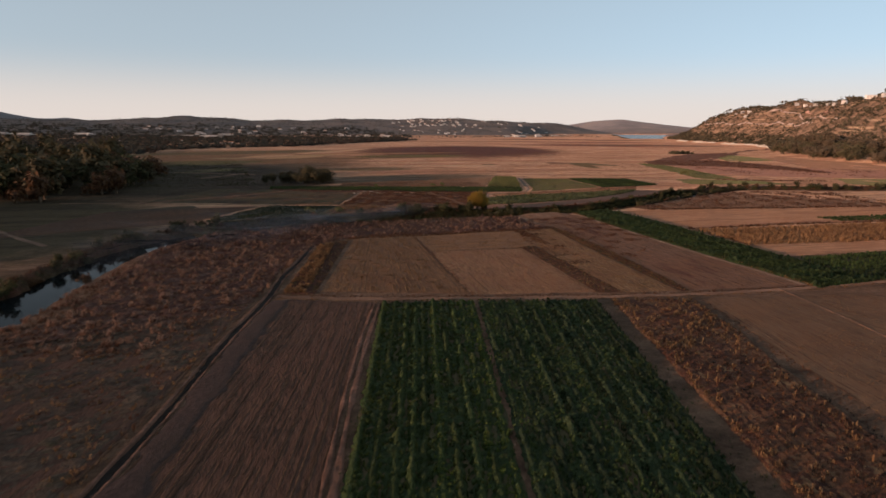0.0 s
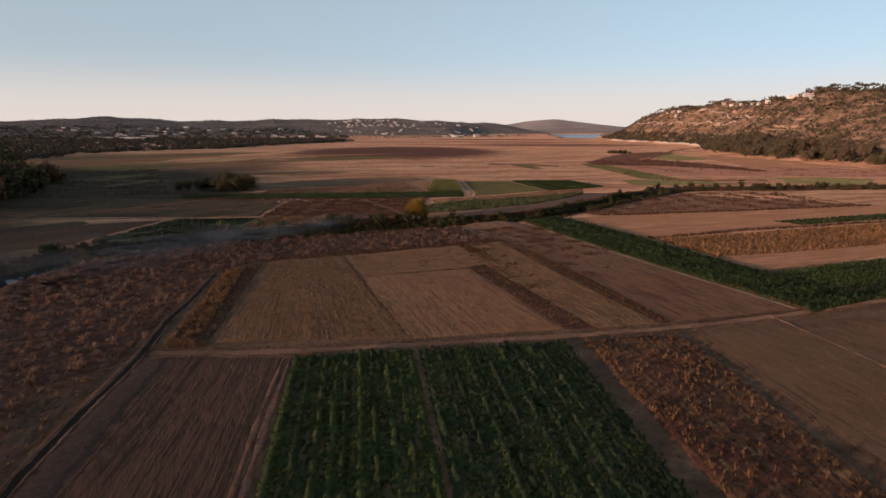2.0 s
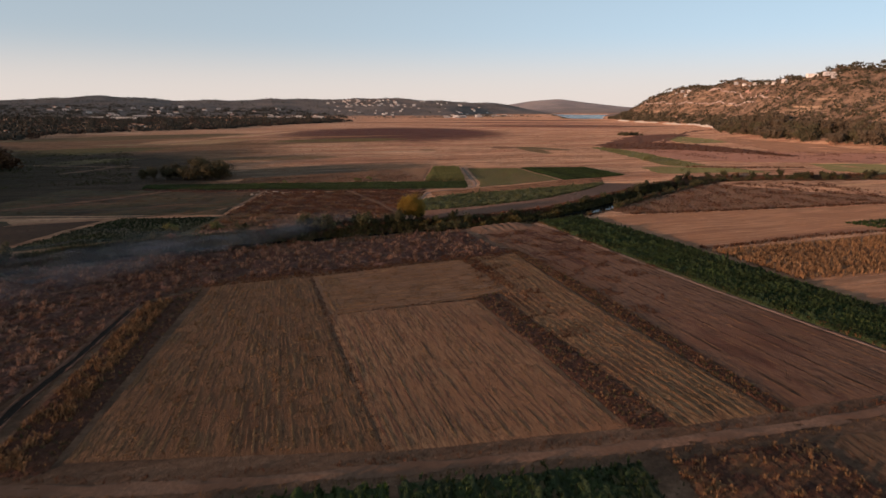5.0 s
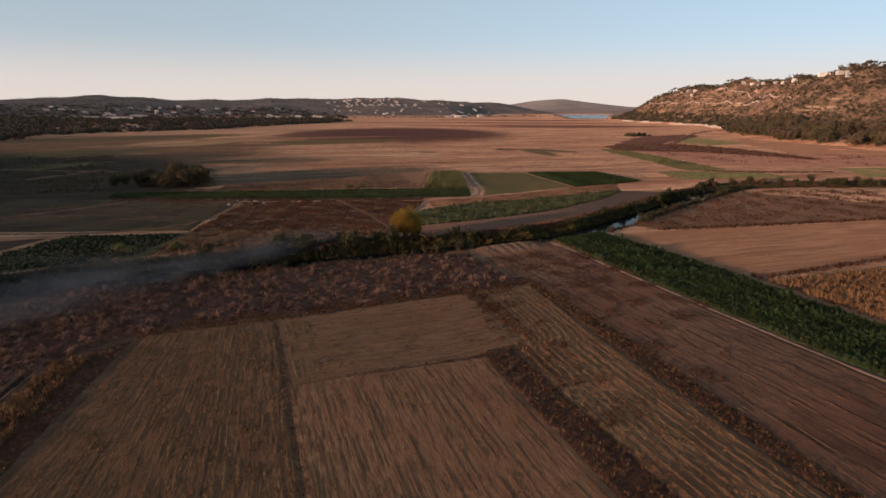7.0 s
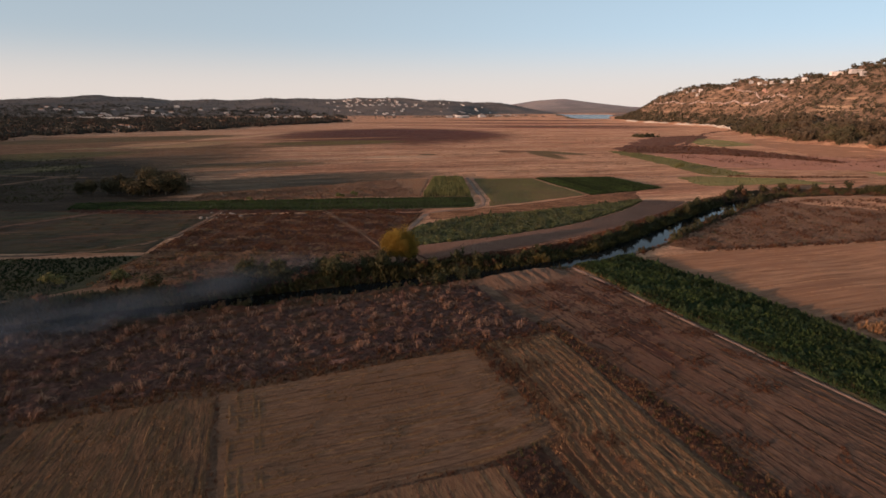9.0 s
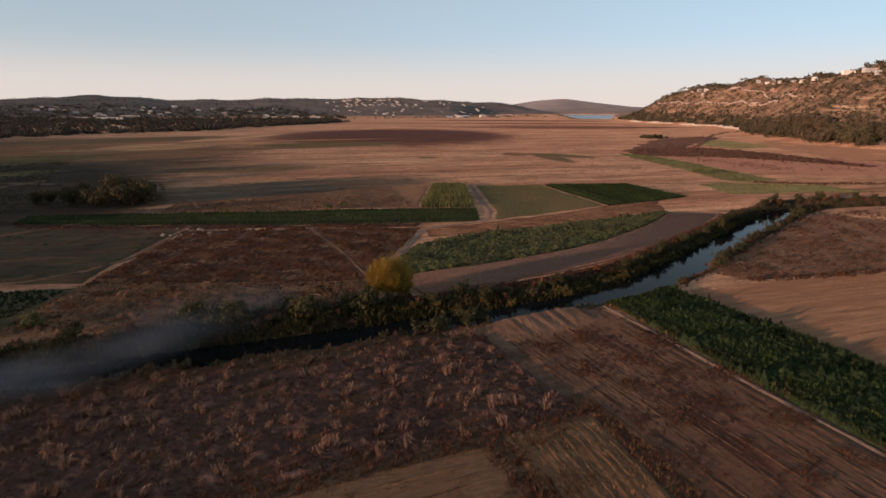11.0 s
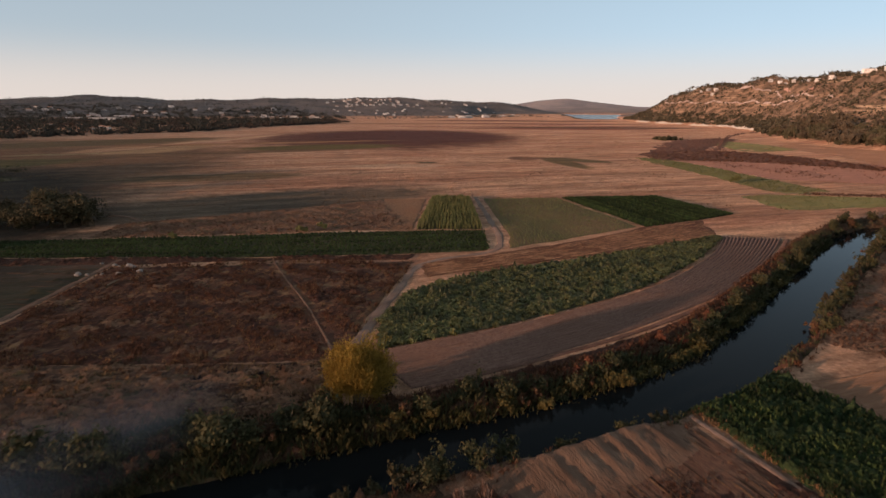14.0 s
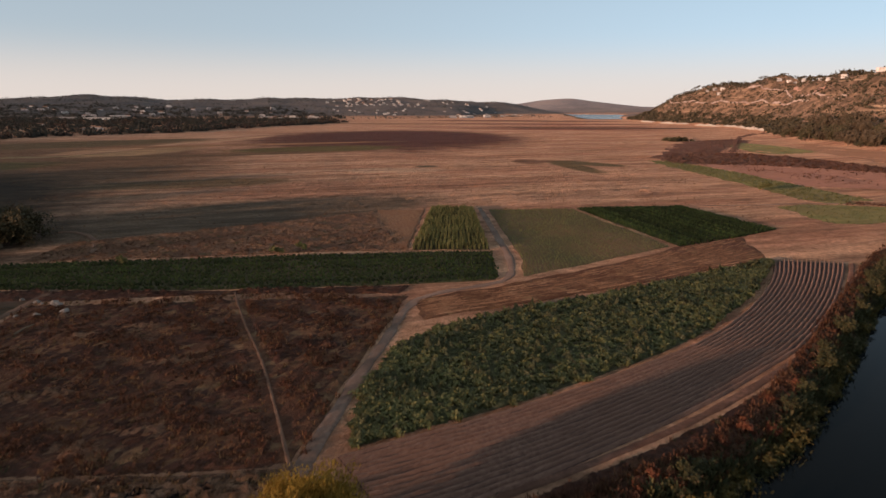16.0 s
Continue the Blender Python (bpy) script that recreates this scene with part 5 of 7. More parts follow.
tufts("yellow_verge", [(96, 91), (98, 91), (97.2, 160), (95.6, 194), (93.4, 193), (95.2, 160)], 900, GRASS, (0.6, 1.3), STRAW, "yellowed grass verge beside the crop", 64)
bed = field("tan_field", [(112, 115.5), (150, 117.5), (240, 118)], [(112, 127), (150, 127), (240, 125.5)], TAN, "tan stubble strip", 1.5, 0.08, 3)
swaths(bed, [(112, 115.5), (150, 117.5), (240, 118)], [(112, 127), (150, 127), (240, 125.5)], 1.5, 0.45, 0.088, ROW_TAN, 55, 0.2, reach=(5, 30), step=1.5)
field("dry_maize_field", [(112, 127.6), (180, 127.2), (240, 126)], [(113, 152), (180, 153), (240, 151)], TAN, "tan earth under standing dry maize", 1.5, 0.08, 3)
tufts("dead_maize", [(113.5, 128), (240, 126), (240, 150), (114, 151)], 7000, FAR_CORN, (0.6, 1.1), GOLD, "standing straw-coloured dry maize", 65, None, "maize")
G5A, G5B = [(113, 92), (160, 93), (230, 95)], [(113.5, 113), (160, 115), (230, 116)]
bed = field("green_crop_field", G5A, G5B, DARK_BED, "dark green low crop field beside tan stubble", 1.0, 0.1, 3)
crop_rows(bed, G5A, G5B, 1.0, 0.7, FAR_LEAFY, (0.8, 1.2), DARK_GREEN, 14, 0.05)
bed = field("tan_field", [(112.8, 155), (180, 156), (250, 153)], [(112, 194), (135, 194), (190, 187), (250, 183)], TAN, "wide tan stubble field", 1.6, 0.08, 3)
swaths(bed, [(112.8, 155), (180, 156), (250, 153)], [(112, 194), (135, 194), (190, 187), (250, 183)], 1.6, 0.48, 0.088, ROW_TAN, 54, 0.2, reach=(5, 30), step=1.5)
tufts("hedge_line", [(114, 153), (150, 155), (240, 152), (240, 154), (150, 157), (114, 155)], 420, FAR_WEED, (0.7, 1.6), RUST, "low dark weeds along a field boundary", 66)
tufts("hedge_line", [(124, 195), (140, 192), (245, 184), (245, 187), (140, 195), (125, 198)], 500, FAR_WEED, (0.7, 1.6), RUST, "low dark weeds along a field boundary", 67)
matted("weed_mat", [(121, 203), (150, 219), (176, 233), (200, 246)], [(126, 196), (160, 191), (205, 188), (245, 187)], MATTED_STRAW, "matted straw and rust weeds on rough land", 0.7, 0.13, 223, fade=4)
tufts("rust_weeds", [(122, 200), (240, 188), (250, 235), (200, 245), (160, 222), (135, 208)], 3000, FAR_WEED, (0.5, 1.3), RUST, "rust-brown weeds on rough land by the river", 68, lambda x, y: 0.3 + 0.6 * waves(x, y, 16, 4))
field("green_crop_strip", [(175, 158), (250, 157)], [(172, 166), (250, 166)], DARK_BED, "distant narrow green crop strip", 1.0, 0.1, 4)
tufts("green_crop", [(175, 158), (250, 157), (250, 166), (172, 166)], 900, FAR_LEAFY, (0.8, 1.3), DARK_GREEN, "dark green low crop", 69, None, "crop")

# ---- fields north of the river ----
IN = [(66, 216.8), (83.5, 219.4), (102.7, 224.3), (118, 229.2), (134.5, 238), (150, 249), (160, 258.3)]
OUT = [(68.5, 206.5), (77, 207.4), (90.7, 210.6), (103.4, 214.1), (115.5, 218.5), (128, 223.2), (146.3, 233.9), (161, 244), (171, 251.5)]
bed = field("curved_ploughed_field", IN, OUT, DARK_PLOUGH, "curved grey-brown ploughed field with long bent furrows", 1.2, 0.03, 1.2, ragged=0.0)
crests(bed, IN, OUT, 0.8, 0.46, 0.3, PLOUGH_CREST, 141)
ribbon("dirt_bank", [(70, 206), (90.9, 209.8), (103.7, 213.2), (116, 217.6), (128.5, 222.3), (146.8, 233), (161.5, 243), (172, 251)], 0.9, BANK_EARTH, "pale earth edge of the ploughed field", "bank", 0.15, seed=9)
G4A = [(71, 229), (79.5, 243.2), (100, 247.5), (130, 252), (157.5, 257.6)]
G4B = [(67.4, 218), (83.5, 220.3), (102.7, 225.3), (117, 230.2), (132.5, 238.8), (148, 249.5), (158, 257)]
bed = field("green_crop_field", G4A, G4B, DARK_BED, "lush green crop field curving beside ploughed land", 0.9, 0.1)
crop_rows(bed, G4A, G4B, 0.9, 0.62, BUSHY, (0.5, 1.35), LUSH, 15, 0.08, 0.32, patchy=0.8)
matted("crop_cover", G4A, G4B, LUSH_MAT, "dense lumpy green undergrowth of the crop", 0.5, 0.62, 254, "crop")
field("stubble_field", [(83, 247.5), (97, 248.8), (130, 253.5), (160, 259.5)], [(84, 257), (104.5, 259.4), (149, 272.5), (176, 286)], RED_WEED_SOIL, "red-brown rough stubble strip", 1.1, 0.1, ragged=0.5)
swaths(bpy.data.objects["green_crop_field"], [(84, 248.5), (97, 249.8), (130, 254.5), (160, 260.5)], [(84, 256), (104.5, 258.4), (149, 271.5), (176, 285)], 0.8, 0.35, 0.083, ROW_TAN, 36, 0.2, "stubble_row", (2, 10))
LA, LB = [(-14, 293), (16, 283.5), (48, 273), (86, 264.8), (101.5, 262.5)], [(-14, 306), (12, 301), (36, 297), (92, 287), (108.3, 282)]
bed = field("green_crop_strip", LA, LB, DARK_BED, "long strip of low dark green crop", 1.0, 0.1)
crop_rows(bed, LA, LB, 0.85, 0.55, FAR_BROAD, (0.7, 1.1), DARK_GREEN, 16, 0.03, 0.2)
C1A, C1B = [(93, 289), (112.3, 336)], [(109, 284), (124.2, 332.5)]
bed = field("green_maize_field", C1A, C1B, DARK_BED, "earth under a block of pale green maize", 1.0, 0.1)
crop_rows(bed, C1A, C1B, 0.9, 0.55, CORN, (0.8, 1.25), PALE_GREEN, 17, 0.05)
field("mown_field", [(82, 291), (97, 340)], [(92, 289), (110.5, 336.5)], MOWN, "tan mown strip beside maize", 1.5, 0.12)
P4A, P4B = [(106.5, 263), (112.3, 275), (118, 295), (128.5, 331)], [(148, 274.5), (153, 324.5)]
bed = field("young_crop_field", P4A, P4B, YOUNG_BED, "thin young green crop over brown earth", 1.0, 0.1)
crop_rows(bed, P4A, P4B, 1.0, 0.8, GRASS, (0.6, 1.0), PALE_GREEN, 18, 0.1)
G3A, G3B = [(150, 273.8), (154.5, 324)], [(186, 281.5), (188, 318.5)]
bed = field("green_crop_field", G3A, G3B, DARK_BED, "dense dark green crop field with straight edges", 0.9, 0.1)
crop_rows(bed, G3A, G3B, 0.8, 0.55, FAR_BROAD, (0.9, 1.5), DARK_GREEN, 19, 0.02, 0.2)
ribbon("footpath", [(62, 214), (63.9, 218.5), (66.7, 223.8), (71.3, 233), (77.3, 243.8), (81.8, 253.3), (87.6, 258.8), (98.2, 260.3), (103.9, 262.1), (109.8, 274.8), (115.7, 295.1), (127, 334)], 1.5, PATH,
       "pale trodden path winding between fields", "path", 0.1, 0.04, seed=7)
ribbon("footpath", [(57.3, 269), (58.5, 254.5), (60.6, 239.7), (61.4, 226.7), (62, 216)], 0.4, DUST, "narrow faint footpath through red weeds", "path", 0.2, seed=8, ragged=0.25)
REDF = [(15, 230), (28, 272), (57, 268.5), (84, 260), (78, 247), (70, 233), (63, 217), (40, 222)]
ribbon("dirt_track", [(17, 331), (19.2, 332.2), (24.1, 327.3), (28.4, 315.8), (29.3, 305.2), (27.9, 299.5)], 1.3, DUST, "pale bend of a track beside a grove", "road", 0.2, seed=20)
field("weedy_field", [(15, 229), (28, 271)], [(62, 217), (70, 233), (84, 259)], RED_WEED_SOIL, "fallow field overgrown with red-brown weeds", 1.8, 0.14)
matted("weed_mat", [(15, 229), (28, 271)], [(60.6, 217), (69, 233), (82.5, 259)], MATTED, "matted red-brown weeds on fallow land", 0.45, 0.22, 224, clear=[(57.3, 269), (58.5, 254.5), (60.6, 239.7), (61.4, 226.7), (62, 216)])
def off_path(x, y):
    return smooth01((line_distance(x, y, [(57.3, 269), (58.5, 254.5), (60.6, 239.7), (61.4, 226.7), (62, 216)])[0] - 0.5) / 1.0)


tufts("rust_weeds", REDF, 6500, FAR_WEED, (0.35, 1.2), RUST, "dense red-brown dried weeds", 71, lambda x, y: (0.2 + 0.9 * waves(x, y, 9, 44)) * off_path(x, y))
tufts("dry_grass", REDF, 3400, GRASS, (0.4, 1.2), STRAW, "pale straw grass among weeds", 72, lambda x, y: (0.1 + 0.9 * waves(x, y, 11, 45)) * off_path(x, y))
tufts("green_weeds", REDF, 1300, FAR_WEED, (0.3, 0.8), BANK_GREEN, "patches of dull green weeds on fallow land", 86, lambda x, y: 1.6 * waves(x, y, 13, 91) - 0.3)
for k, (x, y, w, h) in enumerate(((46, 226, 7, 3), (33, 238, 9, 2.5), (52, 243, 6, 2.5), (27, 252, 6, 3), (44, 256, 9, 2.5), (66, 252, 5, 2), (38, 265, 7, 2))):
    matted("grass_patch", [(x - w, y - h), (x, y - h * 1.2), (x + w, y - h * 0.5)], [(x - w, y + h * 0.6), (x, y + h), (x + w, y + h)], MATTED_STRAW, "flattened pale straw grass among red weeds", 0.45, 0.32, 270 + k, "grass", fade=5)
STRAWF = [(8, 207), (15, 229), (40, 222), (62, 216), (61, 205), (30, 202)]
field("weedy_field", [(9, 207), (30, 203), (61, 205)], [(15, 229), (40, 222), (61, 216.5)], TUFT_SOIL, "straw-brown rough ground by the smouldering bank", 1.8, 0.14)
matted("weed_mat", [(9, 206), (30, 202), (60, 204)], [(15, 229), (40, 222), (61, 216.5)], MATTED_STRAW, "matted straw weeds by the smouldering bank", 0.45, 0.35, 225)
tufts("dry_grass", STRAWF, 2600, GRASS, (0.5, 1.4), STRAW, "straw-coloured rough grass", 73, lambda x, y: 0.3 + 0.5 * waves(x, y, 8, 46))
tufts("rust_weeds", STRAWF, 1800, FAR_WEED, (0.4, 1.1), RUST, "rust-brown weeds on rough ground", 77, lambda x, y: 2.0 * waves(x, y, 6, 47) - 0.3)
tufts("dark_weeds", STRAWF, 1500, FAR_WEED, (0.4, 1.0), BANK_GREEN, "dark green weeds on rough ground", 78, lambda x, y: 2.4 * waves(x, y, 7, 48) - 0.7 + 0.9 * (y < 208))
tufts("dark_weeds", [(42, 207.5), (52, 204.8), (60.5, 205.5), (62.5, 200.5), (52, 199.5), (40, 202)], 1300, FAR_WEED, (0.6, 1.6), BANK_GREEN, "tall dark weeds along the top of the river bank", 79)
field("green_meadow", [(-60, 251), (14, 230)], [(-40, 300), (27, 274)], MEADOW, "dull green meadow striped with hay lines", 2.6, 0.12, 3)
swaths(bpy.data.objects["green_meadow"], [(-60, 251), (14, 230)], [(-40, 300), (27, 274)], 3.2, 0.5, 0.154, ROW_BROWN, 37, 0.3, "hay_line", (4, 25), 0.3, 1.2)
field("green_crop_field", [(-30, 197), (4, 203), (9, 207)], [(-12, 232), (14, 227)], DARK_BED, "small dark green field beside the river", 1.0, 0.1)
tufts("green_crop", [(-30, 197), (4, 203), (13, 226), (-12, 232)], 2200, FAR_LEAFY, (0.5, 0.9), DARK_GREEN, "low dark green crop", 74, None, "crop")
field("fallow_field", [(-85, 176), (-34, 195)], [(-66, 226), (-16, 231)], TUFT_SOIL, "dull brown fallow field", 2.0, 0.1, 3)
field("green_crop_strip", [(-62, 216), (-36, 230)], [(-66, 226), (-40, 237)], MEADOW, "narrow dull green strip", 1.2, 0.1, 3)
ribbon("dirt_track", [(-90, 254), (-65, 248), (-38, 241.5), (14, 229), (27, 272), (31, 284)], 1.4, DUST, "pale field track between meadows", "road", 0.12, 0.05, seed=12)
ribbon("dirt_track", [(-95, 205), (-82, 187), (-62, 163)], 1.6, DUST, "pale field track", "road", 0.12, 0.05, seed=13)
ribbon("dirt_track", [(-120, 418), (-92.6, 410.4), (-61.2, 398.1), (-25.8, 380.8)], 2.2, DUST, "pale worn track over dark meadows", "road", 0.25, seed=21, step=2, ragged=0.7)
ribbon("dirt_track", [(-54.8, 356.2), (-38.8, 384.2), (-33, 395)], 2.0, DUST, "pale worn track over dark meadows", "road", 0.25, seed=22, step=2, ragged=0.7)
ribbon("earth_ridge", [(-60, 247), (-40.9, 258.4), (-13.7, 275.1), (4.6, 292.3)], 1.8, BANK_EARTH, "low reddish earth ridge across a meadow", "bank", 0.3, seed=23, step=1.5, ragged=0.6)
matted("rough_cover", [(-118, 300), (-130, 400), (-150, 520), (-160, 640)], [(-16, 310), (-22, 346), (-40, 500), (-62, 640)], GROUND, "rough grass of the western meadows with painted tree shade", 1.5, 0.22, 245, "grass", fade=6)
tufts("rough_weeds", [(-110, 310), (-20, 312), (-25, 345), (-45, 500), (-130, 500)], 2600, FAR_WEED, (0.6, 1.5), BANK_GREEN, "dull weeds scattered over dark meadows", 87, lambda x, y: 0.3 + 0.7 * waves(x, y, 30, 33))
M1A, M1B = [(280, 456), (262, 400), (248, 348), (236, 318), (240, 306)], [(291, 451), (286, 405), (270, 352), (262, 325), (260, 311)]
bed = field("green_meadow", M1A, M1B, GRASS_GREEN, "green meadow strip on the lake plain", 3.0, 0.1, 4, ragged=1.6)
tufts("meadow_grass", M1A + M1B[::-1], 1800, FAR_LEAFY, (0.5, 1.0), LUSH, "short green meadow grass", 79, None, "grass")
M2A, M2B = [(217, 310), (231, 310), (246, 300), (262, 292)], [(207, 283), (216, 280), (233, 281), (262, 270)]
field("green_meadow", M2A, M2B, GRASS_GREEN, "green meadow beside a pale track", 2.0, 0.1, 4, ragged=1.0)
tufts("meadow_grass", M2A + M2B[::-1], 900, FAR_LEAFY, (0.3, 0.7), LUSH, "short green meadow grass", 80, None, "grass")
ribbon("dirt_track", [(196, 318), (214, 313), (233, 312), (250, 303), (275, 292), (330, 270)], 1.2, PATH, "thin pale track between meadows", "road", 0.12, seed=16, step=3)
tufts("brown_weeds", [(240, 305), (250, 300), (262, 293), (300, 282), (300, 288), (262, 300), (246, 309)], 500, FAR_WEED, (0.6, 1.3), RUST, "brown weeds beside a pale track", 82)
field("green_meadow", [(322, 301), (350, 293), (368, 272)], [(300, 271), (307, 250), (322, 240)], GRASS_GREEN, "dull green meadow beyond the river bend", 3.0, 0.1, 4, ragged=1.5)
bed = field("brown_field", [(296, 440), (360, 400), (400, 370), (470, 330)], [(270, 345), (300, 320), (360, 292), (420, 270)], RED_FIELD, "wide red-brown bare field on the plain", 4.0, 0.08, 6, ragged=1.5)
field("tan_field", [(456, 513), (400, 400), (380, 380), (378, 350)], [(520, 560), (530, 470), (500, 400), (480, 350)], TAN, "tan dry field below the hill", 4.0, 0.1, 6, ragged=1.5)
field("green_meadow", [(478, 590), (470, 545), (460, 512), (446, 482)], [(440, 575), (400, 500), (390, 484), (402, 470)], GRASS_GREEN, "green meadow below the hill", 4.0, 0.1, 6, ragged=2.5)
matted("brush", [(296, 476), (320, 494), (348, 505), (380, 492), (387, 474), (385, 446), (383, 406), (366, 372), (362, 335)], [(283, 442), (290, 428), (314, 418), (330, 402), (334, 396), (341, 380), (350, 361), (352, 335)], DARK_BRUSH, "dark red-brown brush on the lake plain", 1.8, 0.7, 226, "brush", fade=6)
matted("brush", [(380, 500), (412, 530), (480, 600), (580, 694), (700, 760)], [(385, 495), (417, 526), (486, 594), (585, 687), (702, 755)], DARK_BRUSH, "dark brush along an old winding channel", 1.6, 0.9, 227, "brush", fade=2)
matted("brush", [(303, 474), (350, 530), (420, 605), (500, 632)], [(325, 455), (380, 500), (450, 560), (520, 612)], DARK_BRUSH, "dark red-brown brush spreading over the lake plain", 2.0, 0.7, 228, "brush", fade=5)
tufts("field_weeds", [(300, 430), (360, 395), (465, 330), (420, 275), (360, 296), (280, 348)], 1500, FAR_WEED, (0.6, 1.5), RUST, "sparse rust weeds on a bare field", 88, lambda x, y: 0.3 + 0.7 * waves(x, y, 40, 34))
tufts("brush_stalks", [(290, 450), (320, 490), (380, 490), (383, 410), (355, 345), (330, 405), (300, 425)], 1500, FAR_WEED, (1.0, 2.4), RUST, "tangled red-brown brush stalks", 83)


PLAIN = [(-20, 305), (110, 345), (195, 285), (205, 300), (280, 460), (430, 640), (300, 700), (60, 640), (-60, 480)]
tufts("plain_weeds", PLAIN, 4500, FAR_WEED, (0.4, 1.0), STRAW, "sparse dry weeds scattered over the lake plain", 76, lambda x, y: 0.35 + 0.6 * waves(x, y, 60, 47))
tufts("plain_weeds", PLAIN, 3500, FAR_WEED, (0.4, 1.1), RUST, "sparse rust weeds scattered over the lake plain", 77, lambda x, y: 0.25 + 0.6 * waves(x, y, 45, 48))
tufts("rust_weeds", [(20, 300), (92, 290), (96, 312), (60, 318), (20, 312)], 900, FAR_WEED, (0.5, 1.1), RUST, "rust weeds at the edge of the lake plain", 78)


matted("plain_cover", [(-20, 345), (-45, 500), (-60, 680)], [(196, 332), (280, 470), (410, 670)], GROUND, "rough dry grass over the lake plain", 1.6, 0.10, 241, "grass", fade=9)
matted("weed_mat", [(18, 302), (36, 299), (91, 289.5)], [(22, 317), (60, 327), (96, 338)], MATTED_STRAW, "matted straw and rust weeds at the edge of the plain", 0.6, 0.3, 242)
matted("weed_mat", [(-14, 292.5), (16, 283), (48, 272.5), (86, 264.3)], [(-12, 286), (28, 272.5), (57, 269), (83, 260.5)], MATTED, "matted red-brown weeds along a crop edge", 0.5, 0.35, 246)
matted("meadow_cover", [(-60, 251), (14, 230.5)], [(-40, 299), (26, 273)], MEADOW, "rough dull green meadow grass", 0.8, 0.2, 243, "grass")
matted("weed_mat", [(-58, 42), (-47, 88), (-37, 88)], [(-27, 30), (-20, 50), (-11, 96)], OLIVE_MAT, "matted dark weeds on fallow ground", 0.5, 0.2, 244)


def mound():
    """The pale cut bank at the river's edge."""
    p = line_points([(69.4, 188.2), (80, 190.2), (88, 191.6), (92, 192.2)], 0.5)
    t = np.gradient(p, axis=0)
    t /= np.hypot(*t.T)[:, None]
    n = np.stack([-t[:, 1], t[:, 0]], 1)
    u = np.linspace(-7.5, 2.6, 22)
    xy = p[:, None] + n[:, None] * u[None, :, None]
    r = np.random.default_rng(3)
    rise = np.interp(u, [-7.5, -6, -1, 0, 0.8, 2.6], [0, 0.08, 0.8, 0.95, 0.6, -0.9])[None]
    ends = smooth01(np.minimum(np.arange(len(p)), len(p) - 1 - np.arange(len(p))) / 14.0)[:, None]
    streak = 0.16 * waves(p[:, 0], p[:, 1], 1.6, 6)[:, None] * np.exp(-((u + 2) / 3.0) ** 2)[None]
    z = land(xy[..., 0], xy[..., 1]) - 0.03 + (np.maximum(rise, 0) + streak) * ends + r.normal(0, 0.04, xy.shape[:2])
    z[:, -1] -= 0.3
    v = np.concatenate([xy, z[..., None]], -1).reshape(-1, 3)
    i = (np.arange(len(p) - 1)[:, None] * 22 + np.arange(21)[None]).ravel()
    mesh_thing("earth_bank", v, np.stack([i, i + 1, i + 23, i + 22], 1), PALE_BANK, "pale crumbling spoil bank beside the river", "bank", kind="structure")


mound()
matted("weed_mat", [(74.9, 150), (74.6, 165), (73.4, 184)], [(95.4, 163), (94.8, 175), (93.6, 186)], MATTED, "thin red-brown weeds over river-side stubble", 0.5, 0.09, 247, fade=5)
tufts("rust_weeds", [(75.5, 140), (75, 165), (74, 183), (92.8, 186), (95, 160)], 900, WEED, (0.2, 0.5), RUST, "low rust-brown weeds on river-side stubble", 85, lambda x, y: 0.3 + 0.6 * waves(x, y, 10, 18))

